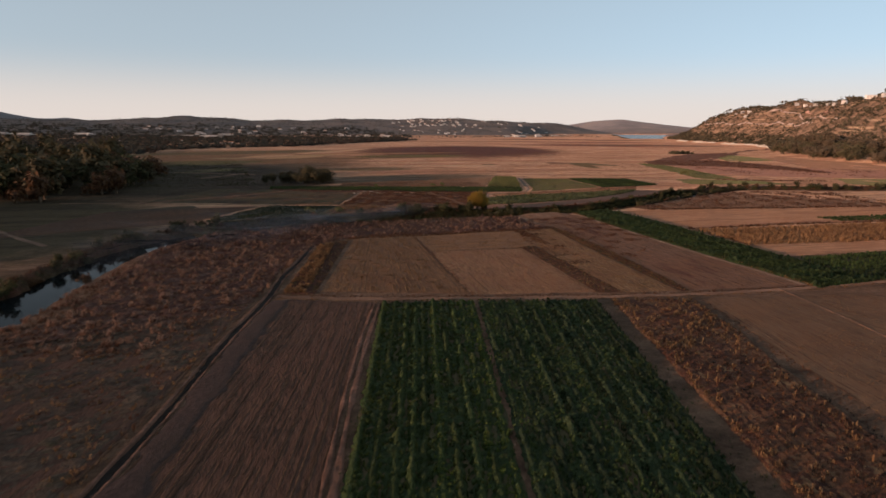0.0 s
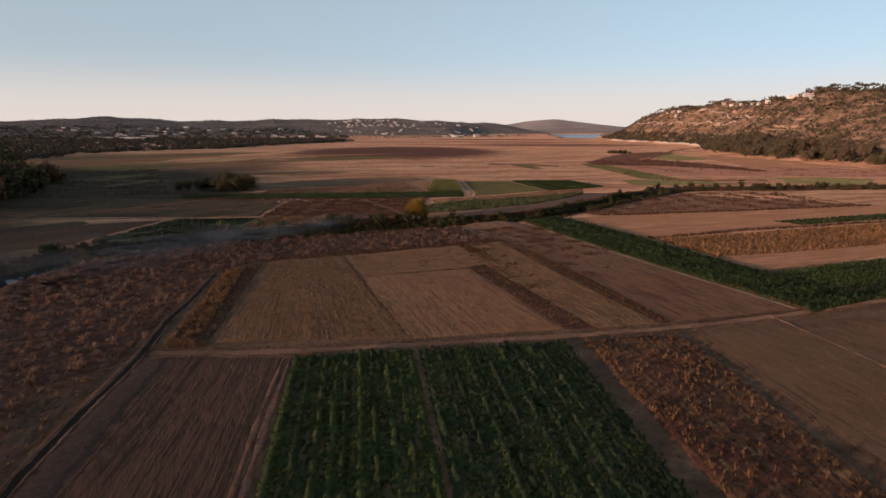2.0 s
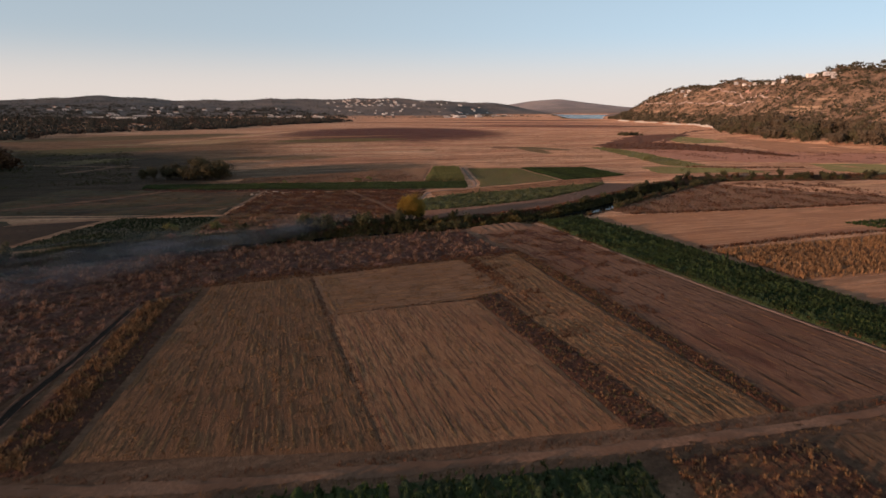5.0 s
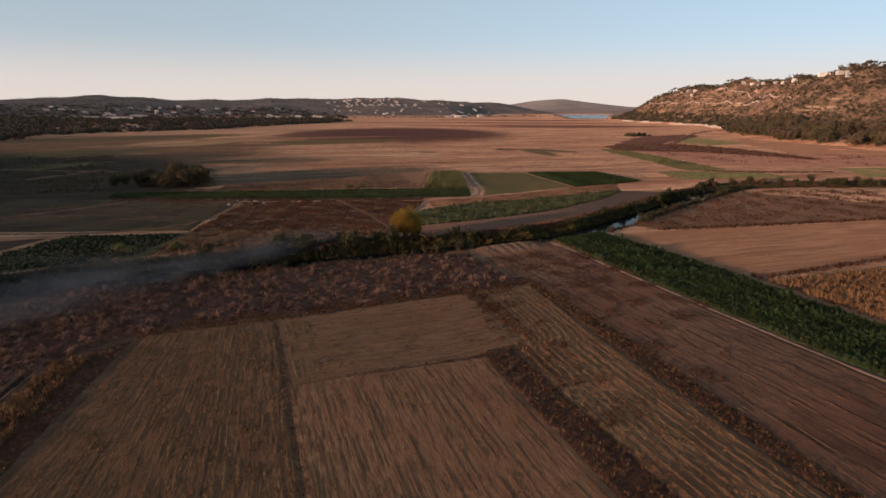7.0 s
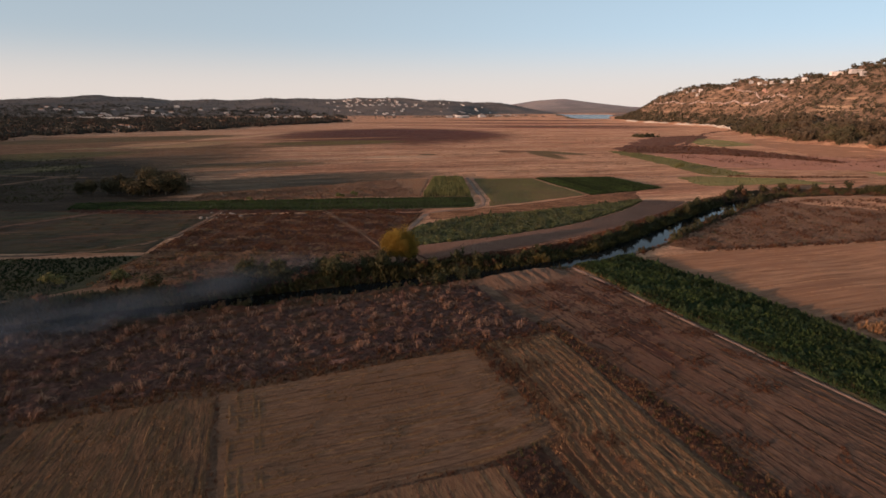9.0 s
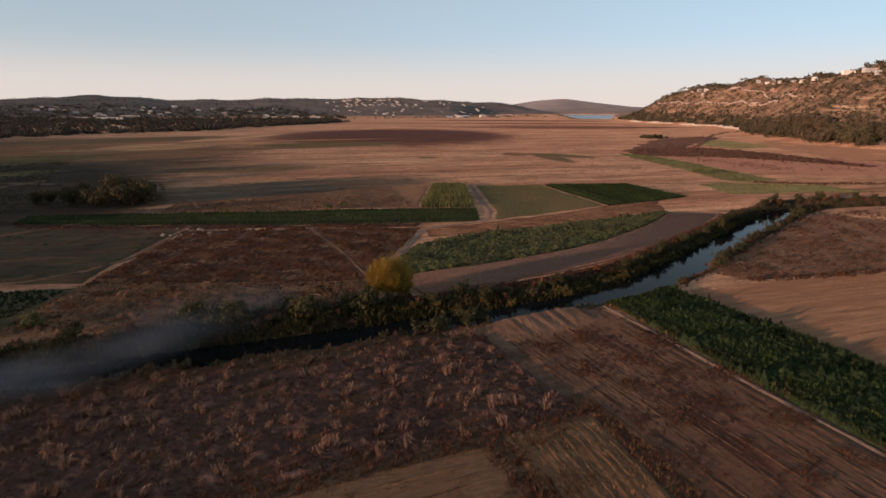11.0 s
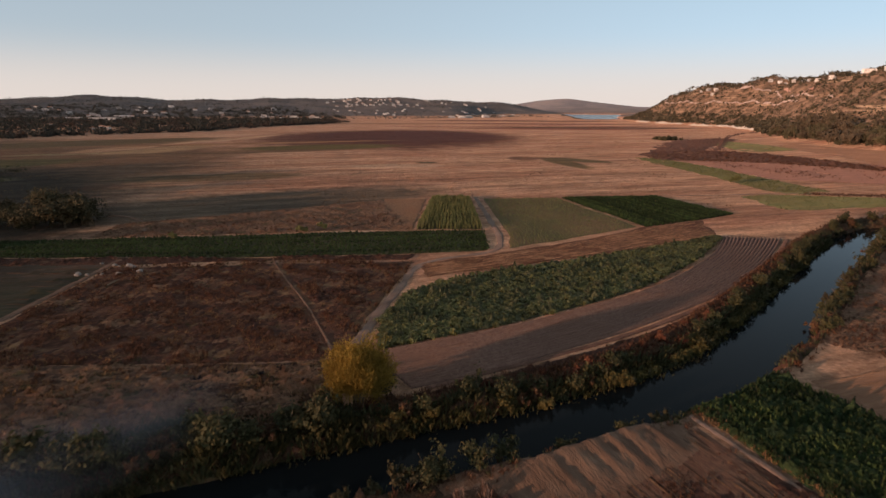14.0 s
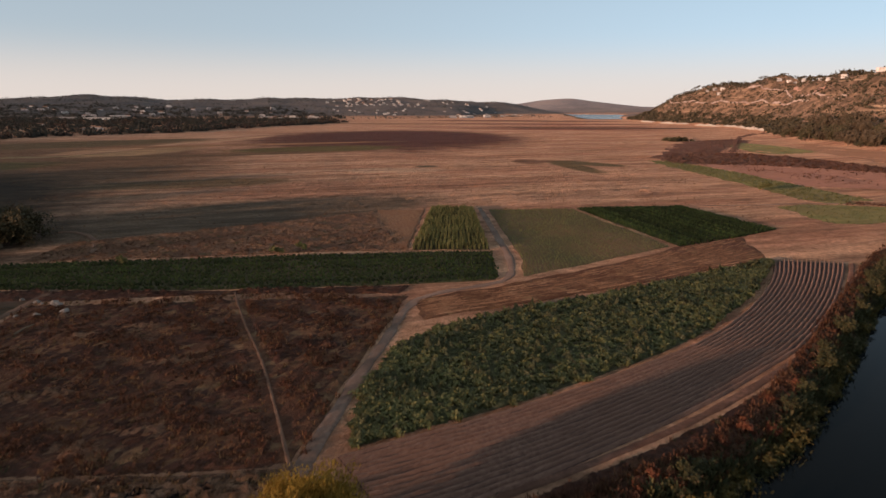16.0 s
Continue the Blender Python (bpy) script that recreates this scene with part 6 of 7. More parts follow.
# ---- trees and bushes ----
def willow(name, height, radius, material, label, twigs, per, leaf, seed):
    """A many-stemmed willow: twigs fan out from the foot to a broad ragged crown, leaves along their outer parts."""
    r = np.random.default_rng(seed)
    root = tagged(new(name), label, "tree")
    bm = bmesh.new()
    for k in range(9):
        a, out = k * 0.7 + r.uniform(-0.2, 0.2), radius * r.uniform(0.25, 0.6)
        knee = Vector((math.cos(a) * out * 0.4, math.sin(a) * out * 0.4, height * 0.3))
        limb(bm, (math.cos(a) * 0.2, math.sin(a) * 0.2, -0.3), knee, 0.17, 0.11)
        limb(bm, knee, (math.cos(a) * out, math.sin(a) * out, height * r.uniform(0.6, 0.8)), 0.11, 0.03, 5)
    part("trunk", bm, BARK, root)
    az = r.uniform(0, 6.283, twigs)
    el = np.arcsin(np.clip(r.uniform(0.08, 1.0, twigs), 0, 0.995))
    lump = 1 + 0.16 * np.sin(az * 3 + 1) * np.cos(el) + r.normal(0, 0.09, twigs)
    tip = np.stack([np.cos(az) * np.cos(el) * radius, np.sin(az) * np.cos(el) * radius, 0.28 * height + np.sin(el) * height * 0.70], 1) * lump[:, None]
    foot = np.stack([np.cos(az) * 0.35, np.sin(az) * 0.35, np.full(twigs, 0.4)], 1)
    s = r.uniform(0.2, 1.0, (twigs, per)) ** 0.7
    p = foot[:, None] + (tip - foot)[:, None] * s[..., None]
    p[..., 2] += (np.sin(s * 3.14) * 0.16 * height * np.cos(el)[:, None]) - 0.25 * np.maximum(s - 0.8, 0) * height * np.cos(el)[:, None]
    p = (p + r.normal(0, 0.17, p.shape) * (0.4 + s)[..., None]).reshape(-1, 3)
    along = np.repeat((tip - foot) / np.linalg.norm(tip - foot, axis=1)[:, None], per, 0) + r.normal(0, 0.35, p.shape)
    along /= np.linalg.norm(along, axis=1)[:, None]
    w = np.cross(along, r.normal(0, 1, p.shape))
    w /= np.linalg.norm(w, axis=1)[:, None] + 1e-9
    size = leaf * r.uniform(0.6, 1.4, len(p))[:, None]
    v = np.stack([p - along * size, p + w * size * 0.4, p + along * size, p - w * size * 0.4], 1).reshape(-1, 3)
    v[:, 2] = np.maximum(v[:, 2], 0.05)
    crown = new("crown", raw_mesh("crown", v, np.arange(len(v)).reshape(-1, 4), material))
    crown.parent = root
    return root


stand(willow("yellow_willow_tree", 6.9, 3.4, YELLOW, "fan-shaped autumn-yellow willow tree by the river bank", 520, 110, 0.115, 1), 62.3, 204.6)

grove = [tree("broadleaf_tree", 8.5, 4.4, OLIVE, "olive-brown broadleaf tree in a dense grove", 70, 60, 0.30, 2, low=0.1),
         tree("broadleaf_tree", 7.5, 4.0, OLIVE, "dark olive broadleaf tree in a dense grove", 70, 60, 0.30, 3, low=0.1)]
plant_copies(grove[0], [(10, 317, 1.15), (-2, 321, 0.85), (-14, 327, 0.7), (5, 325, 1.1), (8, 330, 1.0), (-9, 324, 0.8)], 4)
plant_copies(grove[1], [(-5, 328, 0.95), (13, 320, 1.1), (-18, 329, 0.6), (3, 317, 1.0), (12, 326, 1.0)], 5)

wood = [tree("woodland_tree", 12, 5.5, OLIVE, "dark shaded woodland tree with dense crown", 30, 20, 1.0, 6, low=0.8),
        tree("woodland_tree", 10, 5.0, BANK_RUST, "russet woodland tree with dense crown", 30, 20, 0.95, 7, low=0.6),
        tree("woodland_tree", 11, 5.0, BANK_GREEN, "dark green woodland tree with dense crown", 30, 20, 0.95, 8, low=0.6)]
wood_spots = np.concatenate([random_in([(-96, 258), (-78, 285), (-74, 330), (-90, 400), (-150, 470), (-220, 430), (-210, 300), (-150, 250)], 150, 81),
                             # this second group is out of view, added to shade the western fields
                             random_in([(-118, 240), (-150, 120), (-190, 110), (-200, 240)], 34, 80)])
for k in range(3):
    plant_copies(wood[k], [tuple(p) for p in wood_spots[k::3]], 82 + k, (0.95, 1.65))

bush = [tree("bank_bush", 3.2, 1.9, BANK_GREEN, "dense green bush overhanging the river bank", 28, 28, 0.21, 9, "bush", 0.1),
        tree("bank_bush", 2.4, 1.7, BANK_RUST, "rust-red autumn bush on the river bank", 26, 28, 0.2, 10, "bush", 0.1),
        tree("bank_bush", 4.2, 2.0, BANK_GREEN, "tall green bush on the river bank", 34, 30, 0.23, 11, "bush", 0.1),
        tree("bank_bush", 1.8, 1.5, OLIVE, "low olive bush on the river bank", 22, 26, 0.18, 12, "bush", 0.05)]
shore = [tree("shore_bush", 1.7, 1.1, GOLD_OLIVE, "golden-olive shrub at the water's edge", 26, 28, 0.15, 18, "bush", 0.05),
         tree("shore_bush", 1.4, 1.0, RED_LEAF, "dull red shrub on the river bank", 24, 28, 0.14, 19, "bush", 0.05)]


def bank_bushes():
    r = random.Random(6)
    p = line_points(RIVER, 1.0)
    t = np.gradient(p, axis=0)
    t /= np.hypot(*t.T)[:, None]
    spots = [[], [], [], []]
    for (x, y), (tx, ty) in zip(p, t):
        if y < 95:
            continue
        for side in (-1, 1):                      # -1: the northern bank
            if side < 0:
                chance, kinds = 0.36, (0, 0, 1, 1, 2, 3)
                if 34 < x < 60:
                    chance, kinds = 0.85, (2, 0, 2, 1)
                if x > 78 and x < 190:
                    chance, kinds = 0.6, (0, 1, 2, 0, 3, 0)
            else:
                chance, kinds = 0.16, (3, 0, 3, 1)
                if 122 < x < 196:
                    chance, kinds = 0.5, (0, 3, 0, 3, 1)
                if 68 < x < 125:
                    chance = 0.03
                if x > 196 or x < 0:
                    chance, kinds = 0.3, (0, 3, 1, 2)
                if x < -34:
                    chance = 0.02
            if r.random() < chance:
                low = side < 0 and 78 < x < 190   # here they keep below the rim of the bank
                o = side * (r.uniform(4.2, 6.3) if low else r.uniform(4.6, 7.8 if side < 0 else 6.4))
                k = r.choice(kinds)
                size = r.uniform(0.35, 0.85) if low else r.uniform(0.6, 1.15)
                bx, by = x + ty * o, y - tx * o
                if math.hypot(bx - 62.3, by - 204.6) > 3.5:
                    spots[k].append((bx, by, size))
    for k in range(4):
        plant_copies(bush[k], spots[k], 90 + k)


bank_bushes()


def shore_bushes():
    """A broken row of shrubs along the foot of the northern bank, redder ones above it."""
    r = random.Random(21)
    foot = beside(RIVER, 4.4, 92, 62, 165)
    upper = beside(RIVER, 6.8, 92, 63, 120)
    low = [(x + r.uniform(-0.5, 0.5), y + r.uniform(-0.5, 0.5), r.uniform(0.5, 1.15)) for x, y in line_points(foot, 1.5) if r.random() < 0.75]
    high = [(x + r.uniform(-1, 1), y + r.uniform(-1.2, 1.2), r.uniform(0.5, 1.1)) for x, y in line_points(upper, 1.9) if r.random() < 0.6]
    plant_copies(shore[0], low, 22)
    plant_copies(shore[1], high, 23)
    plant_copies(bush[2], [(65.4, 206.4, 0.9)], 16)
    plant_copies(bush[1], [(64.4, 202.6, 0.75), (66.8, 202.4, 0.6)], 17)
    plant_copies(bush[0], [(72.4, 191.6, 0.75), (79.8, 192.6, 0.6), (86.6, 193, 0.6), (70, 190.4, 0.8), (66.6, 190.2, 0.6)], 24)


shore_bushes()


def bank_weeds(name, lo, hi, count, templates, size, material, label, seed, span=(-500, 500)):
    r = np.random.default_rng(seed)
    p = line_points(RIVER, 0.5)
    t = np.gradient(p, axis=0)
    t /= np.hypot(*t.T)[:, None]
    k = r.choice(np.where((p[:, 1] > 92) & (p[:, 0] > span[0]) & (p[:, 0] < span[1]))[0], count)
    q = p[k] + np.stack([-t[k, 1], t[k, 0]], 1) * r.uniform(lo, hi, count)[:, None]
    if lo < 0:                                    # the eastern bank lies bare upstream
        q = q[p[k, 0] > -36]
    v, f = strewn(templates, q, size, seed)
    mesh_thing(name, v, f, material, label, "weeds", kind="stuff")


matted("bank_cover", beside(RIVER, 3.9, 92), beside(RIVER, 8.6, 92), MATTED_BANK, "matted brown and green growth on the river bank", 0.5, 0.55, 231)
matted("bank_cover", beside(RIVER, -9.0, 92, -34, 66), beside(RIVER, -3.9, 92, -34, 66), MATTED_BANK, "matted brown and green growth on the river bank", 0.5, 0.3, 232)
matted("bank_cover", beside(RIVER, -7.0, 92, 110, 400), beside(RIVER, -4.2, 92, 110, 400), MATTED_BANK, "matted brown growth on the river bank", 0.5, 0.6, 233)
FIELD_FOOT = [(64, 203.5), (76, 205.8), (90.9, 208.8), (103.7, 212.2), (116, 216.6), (128.5, 221.3), (146.8, 232), (161.5, 242), (174, 250.5)]
matted("bank_cover", FIELD_FOOT, beside(RIVER, 6.6, 92, 62, 186), MATTED, "matted red-brown weeds between ploughed field and river", 0.5, 0.3, 234)
tufts("bank_weeds", FIELD_FOOT + [tuple(q) for q in beside(RIVER, 6.6, 92, 62, 186)[::-6]], 1500, FAR_WEED, (0.4, 0.9), RUST, "rust-brown weeds on the upper river bank", 135)
tufts("bank_weeds", FIELD_FOOT + [tuple(q) for q in beside(RIVER, 6.6, 92, 62, 186)[::-6]], 700, FAR_WEED, (0.4, 0.9), BANK_GREEN, "dull green weeds on the upper river bank", 136)
bank_weeds("bank_reeds", 4.0, 9.5, 2400, FAR_WEED, (0.5, 1.3), RUST, "tall rust-brown weeds on the river bank", 131)
bank_weeds("bank_reeds", 3.6, 8.0, 2400, FAR_WEED, (0.5, 1.3), BANK_GREEN, "tall dull green reeds along the river bank", 132)
bank_weeds("bank_reeds", -7.0, -3.8, 1200, FAR_WEED, (0.7, 1.6), BANK_GREEN, "dull green reeds along the river bank", 133)
bank_weeds("bank_reeds", -8.0, -4.5, 1000, FAR_WEED, (0.6, 1.4), RUST, "rust-brown weeds on the river bank", 134)
bank_weeds("bank_reeds", 3.7, 6.2, 2200, FAR_WEED, (1.2, 2.6), BANK_GREEN, "dense dark green reeds at the water's edge", 137, (60, 190))
bank_weeds("bank_reeds", 3.4, 7.5, 2600, FAR_WEED, (1.2, 2.6), BANK_GREEN, "dense dark green reeds on a shaded river bank", 140, (-20, 62))
bank_weeds("bank_weeds", 5.6, 9.0, 2200, FAR_WEED, (0.7, 1.6), RUST, "rust-brown weeds on the upper river bank", 139, (60, 190))
lone = tree("field_bush", 3.0, 2.0, PALE_GREEN, "small pale green bush in dry grass", 30, 40, 0.24, 14, "bush", 0.1)
plant_copies(lone, [(3.7, 208.8, 0.9), (13, 208, 0.8), (66, 293, 0.7), (71, 294.5, 0.6), (37, 294, 0.5), (243, 340, 1.2)], 15)


def far_stuff(name, pts, leaf, heights, material, label, seed, per=16, category="woods", wide=0.62):
    """Far trees or shrubs, each a small heap of leaves."""
    r = np.random.default_rng(seed)
    n = len(pts)
    z = land(pts[:, 0], pts[:, 1])
    h = r.uniform(*heights, n)
    d = r.normal(0, 0.5, (n, per, 3))
    d[..., 2] = np.abs(d[..., 2]) * 0.6 + 0.08
    p = np.stack([pts[:, 0], pts[:, 1], z], -1)[:, None] + d * h[:, None, None] * (wide, wide, 0.95)
    p = p.reshape(-1, 3)
    m = len(p)
    u, w = leaf_axes(d.reshape(-1, 3) - (0, 0, 0.15), r, 0.5)
    s = (leaf * np.repeat(h, per) * r.uniform(0.6, 1.3, m))[:, None]
    v = np.stack([p - u * s, p + w * s * 0.7, p + u * s, p - w * s * 0.7], 1).reshape(-1, 3)
    mesh_thing(name, v, np.arange(m * 4).reshape(-1, 4), material, label, category, kind="stuff")


def foot_band(lo, hi, y0, y1, count, seed):
    r = np.random.default_rng(seed)
    p = line_points(HILL_FOOT, 2.0)
    t = np.gradient(p, axis=0)
    t /= np.hypot(*t.T)[:, None]
    sel = np.where((p[:, 1] > y0) & (p[:, 1] < y1))[0]
    k = r.choice(sel, count)
    return p[k] + np.stack([t[k, 1], -t[k, 0]], 1) * r.uniform(lo, hi, count)[:, None]


hill_tree = [tree("hillside_tree", 13, 7.5, HILL_OLIVE, "dark olive tree at the foot of the hill", 40, 30, 0.72, 16, low=0.3),
             tree("hillside_tree", 12, 7.2, HILL_BROWN, "grey-brown tree at the foot of the hill", 40, 30, 0.72, 17, low=0.3)]
for k in range(2):
    plant_copies(hill_tree[k], [tuple(p) for p in foot_band(2, 48, 330, 660, 55, 95 + k)], 97 + k, (0.7, 1.25))
far_stuff("hillside_scrub", foot_band(8, 330, 200, 1540, 18000, 101), 0.34, (1.5, 5.2), SCRUB, "brown-green scrub on the hillside", 101, 5, "scrub")
far_stuff("shore_woods", foot_band(3, 40, 640, 1500, 700, 102), 0.28, (4, 8), SCRUB, "grey-green woods along the lake shore", 102, 22)
far_stuff("hilltop_trees", foot_band(115, 230, 300, 1350, 300, 103), 0.24, (2.5, 5.5), OLIVE, "dark trees on the hilltop", 103, 22)
WEST_WOODS = [(-176, 640), (-160, 770), (-125, 818), (-82, 861), (0, 906), (46, 1016), (159, 1161), (250, 1330), (240, 1520), (-300, 1560), (-900, 1560), (-700, 900), (-300, 650)]
for k, (material, kind, count, tall, leaf) in enumerate(((PLAIN_WOOD, "dark olive", 1900, (3.5, 7.5), 0.19), (RUSSET_WOOD, "russet", 650, (4, 8), 0.19), (GREY_WOOD, "grey-green", 1300, (3, 8), 0.19), (PLAIN_WOOD, "tall dark", 130, (9, 13), 0.15))):
    far_stuff("plain_woods", random_in(WEST_WOODS, count, 104 + 40 * k, lambda x, y: 0.42 + 0.7 * waves(x, y, 90, 5 + k)), leaf, tall, material, kind + " trees of the woods on the plain before the town", 104 + 40 * k, 34, wide=0.85)
WOOD_EDGE = [(-176, 640), (-157, 775), (-125, 823), (-82, 866), (0, 911), (46, 1021), (159, 1166), (240, 1300)]
for k, (material, kind) in enumerate(((PLAIN_WOOD, "dark"), (RUSSET_WOOD, "russet"), (GREY_WOOD, "grey-green"))):
    edge = line_points(WOOD_EDGE, 11.0)
    far_stuff("tree_belt", edge + RNG.normal(0, 9, edge.shape), 0.17, (3.5, 9), material, "belt of " + kind + " trees at the edge of the plain", 105 + 30 * k, 42, wide=0.8)


far_stuff("town_trees", random_in([(-900, 1540), (240, 1500), (330, 1700), (250, 2050), (-1000, 2050)], 1500, 109, lambda x, y: 0.5 + 0.6 * waves(x, y, 110, 17)), 0.2, (4, 9), PLAIN_WOOD, "dark trees among the houses of the town", 109, 18, wide=0.85)


FAR_HILLS = [(-900, 1500), (300, 1560), (950, 1750), (1150, 2350), (1350, 2700), (-1100, 2900), (-1500, 2000)]
far_stuff("far_hill_woods", random_in(FAR_HILLS, 7000, 106, lambda x, y: np.where(inside(x, y, LAKE), 0, 0.5 + 0.6 * waves(x, y, 160, 9))), 0.26, (2, 5), FAR_SCRUB, "scrub woods on distant hills, greyed by painted haze", 106, 10)
far_stuff("island_bush", random_in([(425, 612), (450, 612), (452, 628), (428, 630)], 30, 107), 0.28, (3, 5), OLIVE, "dark bush clump on the lake plain", 107, 30, "bush")


# ---- houses ----
def house(name, w, d, h, label, pitched=True, windows=3, seed=0):
    """A house at the origin: walls, roof, door and windows on the side that looks to -y."""
    root = tagged(new(name), label, "house")
    bm = bmesh.new()
    box(bm, -w / 2, w / 2, -d / 2, d / 2, -3.0, h)
    part("wall", bm, WHITE_WALL, root)
    bm = bmesh.new()
    if pitched:
        o, r = 0.4, h + d * 0.22
        v = [bm.verts.new(c) for c in ((-w / 2 - o, -d / 2 - o, h), (w / 2 + o, -d / 2 - o, h), (w / 2 + o, d / 2 + o, h), (-w / 2 - o, d / 2 + o, h), (-w / 2 - o, 0, r), (w / 2 + o, 0, r))]
        for q in ((0, 3, 2, 1), (0, 1, 5, 4), (2, 3, 4, 5), (1, 2, 5), (3, 0, 4)):
            bm.faces.new([v[k] for k in q])
        part("roof", bm, ROOF, root)
    else:
        box(bm, -w / 2 - 0.15, w / 2 + 0.15, -d / 2 - 0.15, d / 2 + 0.15, h, h + 0.5)
        part("roof", bm, WHITE_WALL, root)
    bm = bmesh.new()
    box(bm, w * 0.18, w * 0.72, -d * 0.35, d * 0.3, -3.0, h * 0.62)
    part("wing", bm, WHITE_WALL, root)
    storeys = 2 if h > 5 else 1
    for s in range(storeys):
        for k in range(windows):
            if s == 0 and k == windows // 2:
                continue
            cx = (k + 0.5) / windows * w - w / 2
            bm = bmesh.new()
            box(bm, cx - 0.6, cx + 0.6, -d / 2 - 0.06, -d / 2 + 0.1, s * 2.9 + 1.0, s * 2.9 + 2.2)
            part("window", bm, GLASS, root)
    bm = bmesh.new()
    cx = (windows // 2 + 0.5) / windows * w - w / 2
    box(bm, cx - 0.5, cx + 0.5, -d / 2 - 0.07, -d / 2 + 0.1, 0.0, 2.1)
    part("door", bm, BARK, root)
    return root


def settle(ob, places, seed, face=0.0, sizes=(0.85, 1.2)):
    r = random.Random(seed)
    kids = [ob] + [copy_thing(ob, Matrix()) for _ in places[1:]]
    for o, (x, y) in zip(kids, places):
        stand(o, x, y, radians(face) + r.uniform(-0.5, 0.5), r.uniform(*sizes))


r_town = np.concatenate([random_in([(400, 2120), (620, 2120), (640, 2440), (430, 2470)], 44, 111), random_in([(330, 1850), (480, 1800), (760, 1820), (1000, 2050), (1000, 2300), (800, 2420), (420, 2450), (330, 2200)], 66, 121)])
settle(house("town_house", 11, 9, 6.0, "small white two-storey house on a distant hillside", False, 3), [tuple(p) for p in r_town[0::2]], 112, -18, (0.4, 0.8))
settle(house("town_house", 10, 8, 3.4, "small white house with red tiled roof on a distant hillside", True, 3), [tuple(p) for p in r_town[1::2]], 113, -18, (0.45, 0.85))
w_town = np.concatenate([random_in([(-420, 1650), (-200, 1560), (60, 1750), (200, 1850), (140, 2150), (-450, 2000)], 30, 114), random_in([(60, 1500), (250, 1560), (260, 1800), (90, 1760)], 24, 122)])
settle(house("town_house", 14, 9, 6.0, "white flat-roofed house among trees on the plain", False, 4), [tuple(p) for p in w_town[0::2]], 115, -10, (0.5, 0.95))
settle(house("town_house", 12, 9, 3.6, "white house with tiled roof among trees on the plain", True, 3), [tuple(p) for p in w_town[1::2]], 116, -10, (0.55, 1.0))
settle(house("grove_house", 11, 8, 4.2, "white house standing among dark trees", True, 3), [(-210, 812), (-300, 1125), (-116, 1000), (-104, 1003), (-205, 1160), (-352, 1290), (-120, 1062), (-420, 1350)], 123, -10, (0.6, 1.0))
settle(house("warehouse", 44, 16, 7.0, "long white low warehouse among trees on the plain", False, 8), [(-254, 1520), (-212, 1516), (-188, 1512), (-180, 1600), (-590, 1500), (-480, 1540), (-640, 1520)], 117, 8, (0.6, 0.85))
settle(house("lakeside_house", 16, 10, 6.0, "bright white building at the far lake shore", False, 4), [(590, 1660), (625, 1680), (650, 1690), (720, 1740)], 118, -20)
settle(house("ridge_villa", 36, 9, 4.2, "long white building on the hill crest", False, 7), [(772, 652), (794, 694)], 119, -42, (0.62, 0.7))
settle(house("hill_villa", 9, 7, 4.6, "white villa on the hill crest", False, 3),
       [(925, 1130), (926, 1112), (929, 1095), (912, 1084), (935, 1105), (917, 960), (923, 946), (924, 935), (930, 950), (881, 882), (873, 848), (868, 830), (830, 777), (722, 610), (710, 600), (985, 1200)], 120, -42, (0.35, 0.75))

# ---- cuts and roads on the hillside, pale shore ----
ribbon("hill_road", [(1003, 1305), (959, 1282), (945, 1235), (904, 1149), (896, 1098), (877, 1037), (871, 980), (857, 923), (845, 895), (825, 850), (792, 793)], 1.9, PALE_CUT, "pale road cut along the hillside", "road", 1.8, step=4, seed=14, ragged=0.7)
ribbon("hill_road", [(881, 918), (850, 878), (828, 834), (801, 786), (797, 770), (734, 694)], 1.4, PALE_CUT, "pale track on the upper hillside", "road", 1.7, step=4, seed=15, ragged=0.7)
ribbon("hill_road", [(902, 1015), (897, 973), (899, 939)], 2.2, PALE_CUT, "bare pale cut below the villas", "road", 1.7, step=4, seed=17, ragged=0.8)
ribbon("hill_road", [(862, 880), (857, 867), (811, 787)], 3.0, RED_CUT, "bare red earth cut on the hillside", "road", 1.7, step=4, seed=18, ragged=0.8)


def shore_cliff(pts, seed):
    """A low pale bank of broken rock along the lake shore."""
    p = line_points(pts, 2.0)
    r = np.random.default_rng(seed)
    h = 2.2 + 1.4 * waves(p[:, 0], p[:, 1], 22, seed)
    h = np.clip(h, 0.3, 4.5)
    rows = []
    for k, (back, up) in enumerate(((0, -0.5), (0.8, 0.55), (1.6, 0.95), (5.0, 1.1))):
        q = p + np.array([0.86, -0.5]) * back + r.normal(0, 0.35, p.shape)
        rows.append(np.concatenate([q, (np.maximum(land(q[:, 0], q[:, 1]), 0) * (k == 3) + h * up)[:, None]], 1))
    v = np.stack(rows, 1).reshape(-1, 3)
    i = (np.arange(len(p) - 1)[:, None] * 4 + np.arange(3)[None]).ravel()
    mesh_thing("shore_bank", v, np.stack([i, i + 1, i + 5, i + 4], 1), LIMESTONE, "pale rocky bank along the dry lake shore", "bank", kind="structure")


shore_cliff([(697, 772), (740, 845), (775, 905), (787, 930), (790, 960), (798, 1010)], 5)
shore_cliff([(806, 1040), (820, 1090), (830, 1140)], 6)
shore_cliff([(842, 1180), (860, 1240)], 7)

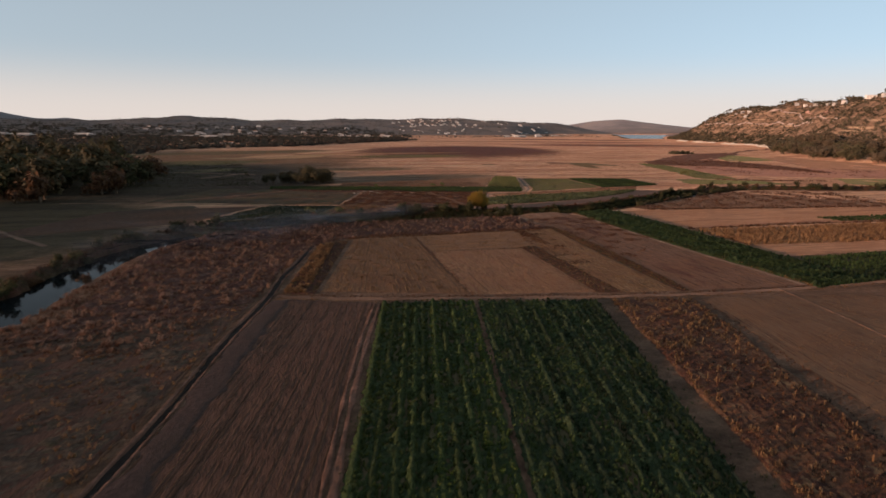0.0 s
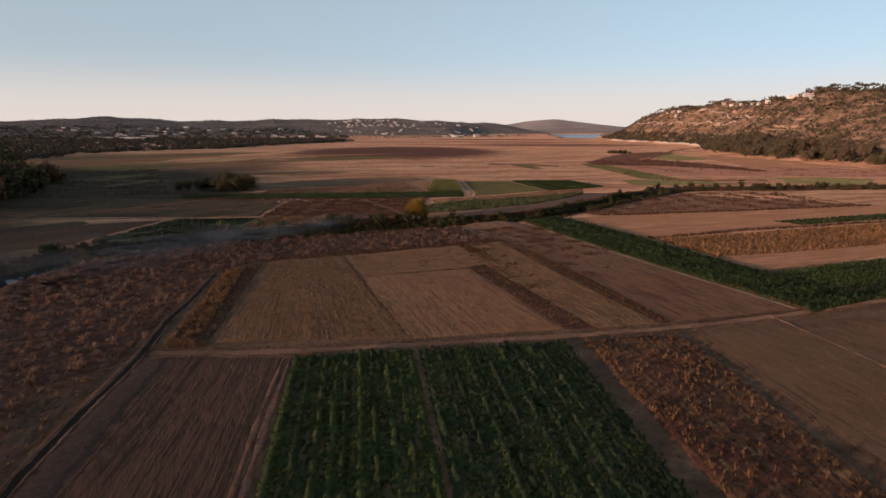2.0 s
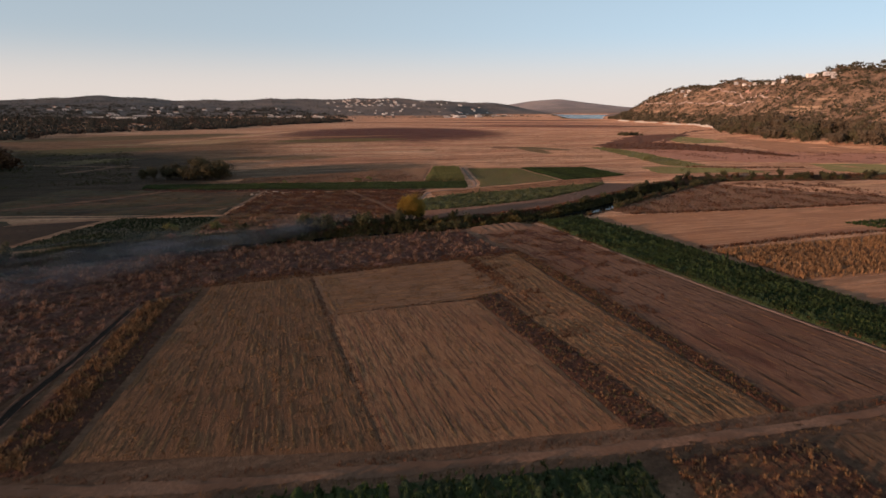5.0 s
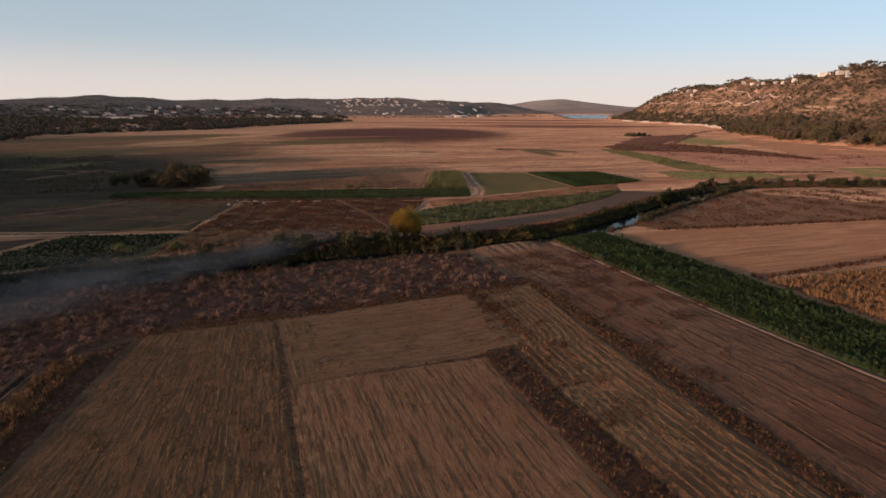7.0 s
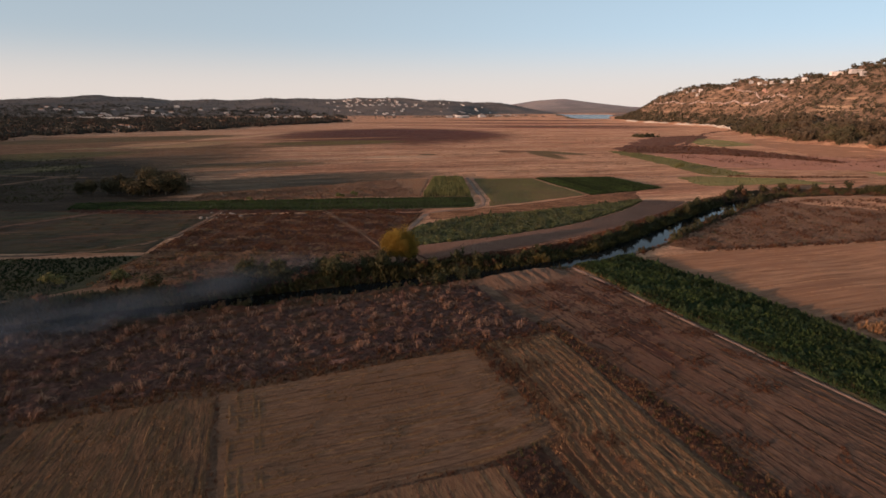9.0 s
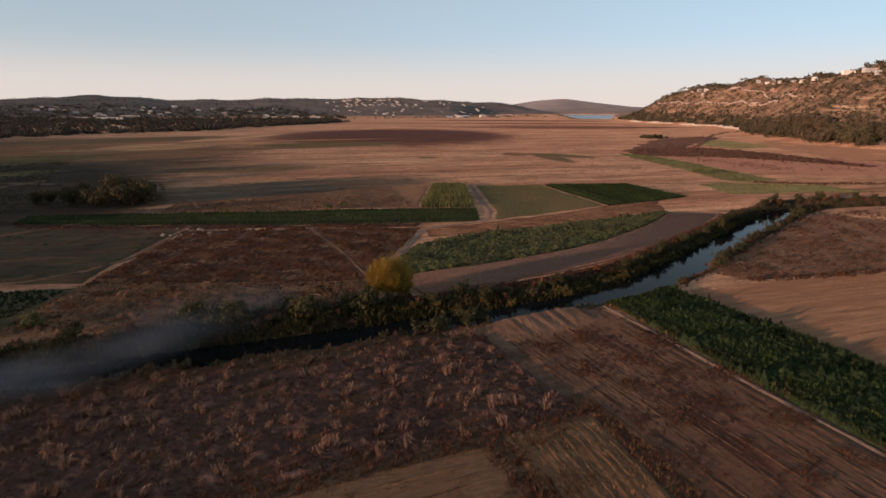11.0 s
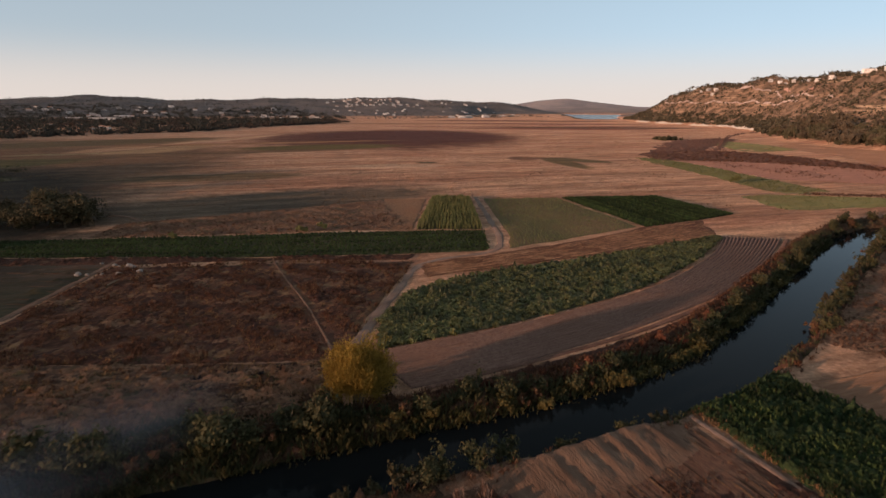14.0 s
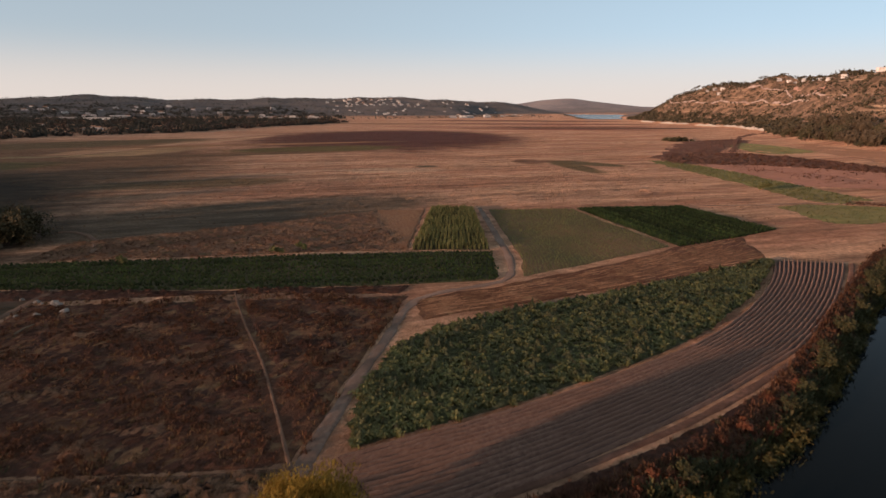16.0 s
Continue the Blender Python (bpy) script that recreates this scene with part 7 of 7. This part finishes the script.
# ---- small things ----
def rock(seed, size):
    bm = bmesh.new()
    bmesh.ops.create_icosphere(bm, subdivisions=2, radius=size)
    for v in bm.verts:
        k = 1 + 0.35 * noise.noise(v.co * 1.3 / size + Vector((seed * 7.1, 0, 0)))
        v.co = Vector((v.co.x * k * 1.2, v.co.y * k, max(v.co.z * k * 0.7, -size * 0.4)))
    me = bpy.data.meshes.new("rock")
    bm.to_mesh(me)
    bm.free()
    me.materials.append(FIELD_STONE)
    return me


r_rock = random.Random(4)
for k, (x, y) in enumerate(((26, 274.5), (28.5, 272.6), (29.5, 271.4), (31.2, 271.0), (33.6, 266.5), (30.2, 266), (27.5, 266.3), (25, 267), (23.4, 267.5), (32.0, 270))):
    ob = new("rock", rock(k, r_rock.uniform(0.22, 0.7)))
    tagged(ob, "pale rough limestone rock at a field corner", "rock", "rocks at the field corner")
    stand(ob, x, y, r_rock.uniform(0, 6), 1.0, sink=-0.2)


def log(x, y, length, turn):
    bm = bmesh.new()
    limb(bm, (-length / 2, 0, 0), (0, 0.1, 0.08), 0.16, 0.14, 7)
    limb(bm, (0, 0.1, 0.08), (length / 2, -0.05, 0.05), 0.14, 0.09, 7)
    me = bpy.data.meshes.new("log")
    bm.to_mesh(me)
    bm.free()
    me.materials.append(BARK)
    ob = tagged(new("log", me), "bleached fallen log among red weeds", "log")
    return stand(ob, x, y, turn, sink=-0.4)


log(30.5, 259.5, 3.4, 1.2)


def smoke():
    """Low smoke from the smouldering bank, drifting downstream in veils one above the other."""
    line = rounded([(59, 216), (48, 209), (30, 195), (10, 181), (-10, 166), (-30, 148), (-47, 118)], 3)
    for k, (low, high, w0, w1, off) in enumerate(((0.8, 2.2, 12, 30, 0), (1.2, 4.2, 14, 44, 5), (1.6, 6.5, 10, 40, -8), (2.0, 8.0, 12, 60, 3))):
        p = line_points(line, 2.0)
        t = np.gradient(p, axis=0)
        t /= np.hypot(*t.T)[:, None]
        n = np.stack([t[:, 1], -t[:, 0]], 1)
        v = np.linspace(0, 1, len(p))
        u = np.linspace(0, 1, 13)
        half = (w0 + (w1 - w0) * v) / 2
        xy = p[:, None] + n[:, None] * ((u[None] * 2 - 1) * half[:, None] + off * v[:, None])[..., None]
        z = (low + (high - low) * v)[:, None] + 0.9 * waves(xy[..., 0], xy[..., 1], 17, 60 + k) * (0.3 + v[:, None])
        co = np.concatenate([xy, np.maximum(z, 0.4)[..., None]], -1).reshape(-1, 3)
        i = (np.arange(len(p) - 1)[:, None] * 13 + np.arange(12)[None]).ravel()
        f = np.stack([i, i + 1, i + 14, i + 13], 1)
        ob = mesh_thing("smoke", co, f, SMOKE, "thin blue-grey smoke drifting low over the river", "smoke", kind="stuff", smooth=True)
        uv = np.stack(np.broadcast_arrays(u[None], v[:, None]), -1).reshape(-1, 2)
        layer = ob.data.uv_layers.new(name="veil")
        idx = np.empty(len(ob.data.loops), np.int32)
        ob.data.loops.foreach_get("vertex_index", idx)
        layer.data.foreach_set("uv", uv[idx].astype(np.float32).ravel())


smoke()


for k, (x, y) in enumerate(((46.1, 216.2), (49.9, 216.9), (52.8, 215.4), (55.1, 215.8), (58.2, 215.5), (57.6, 211.4), (46.3, 213.4), (49.7, 210.5), (45.7, 209.4))):
    matted("charred_heap", [(x - 0.7, y - 0.3), (x, y - 0.4), (x + 0.7, y - 0.2)], [(x - 0.6, y + 0.2), (x, y + 0.4), (x + 0.7, y + 0.3)], CHARRED, "black charred heap of burnt weeds", 0.2, 0.4, 290 + k, "ash")
for k, (x, y, n, w) in enumerate(((56.8, 215.2, 1.8, 0.35), (54, 215.5, 2.0, 0.4), (51.3, 215.4, 2.4, 0.4), (48.4, 216.4, 2.2, 0.4), (44.6, 215.6, 2.0, 0.4), (56, 211.3, 2.2, 0.4), (48, 210.6, 2.2, 0.4))):
    matted("ash_patch", [(x - n / 2, y - w), (x, y - 0.6 * w), (x + n / 2, y - 0.1)], [(x - n / 2.4, y + 0.2), (x, y + 0.7 * w), (x + n / 2, y + 0.6 * w)], ASH, "pale grey ash of burnt weeds", 0.3, 0.22, 260 + k, "ash", fade=2)
tufts("charred_stalks", [(38, 208), (58, 212), (57, 217), (40, 214)], 90, WEED, (0.3, 0.7), CHAR, "black charred weed stalks in ash", 84)
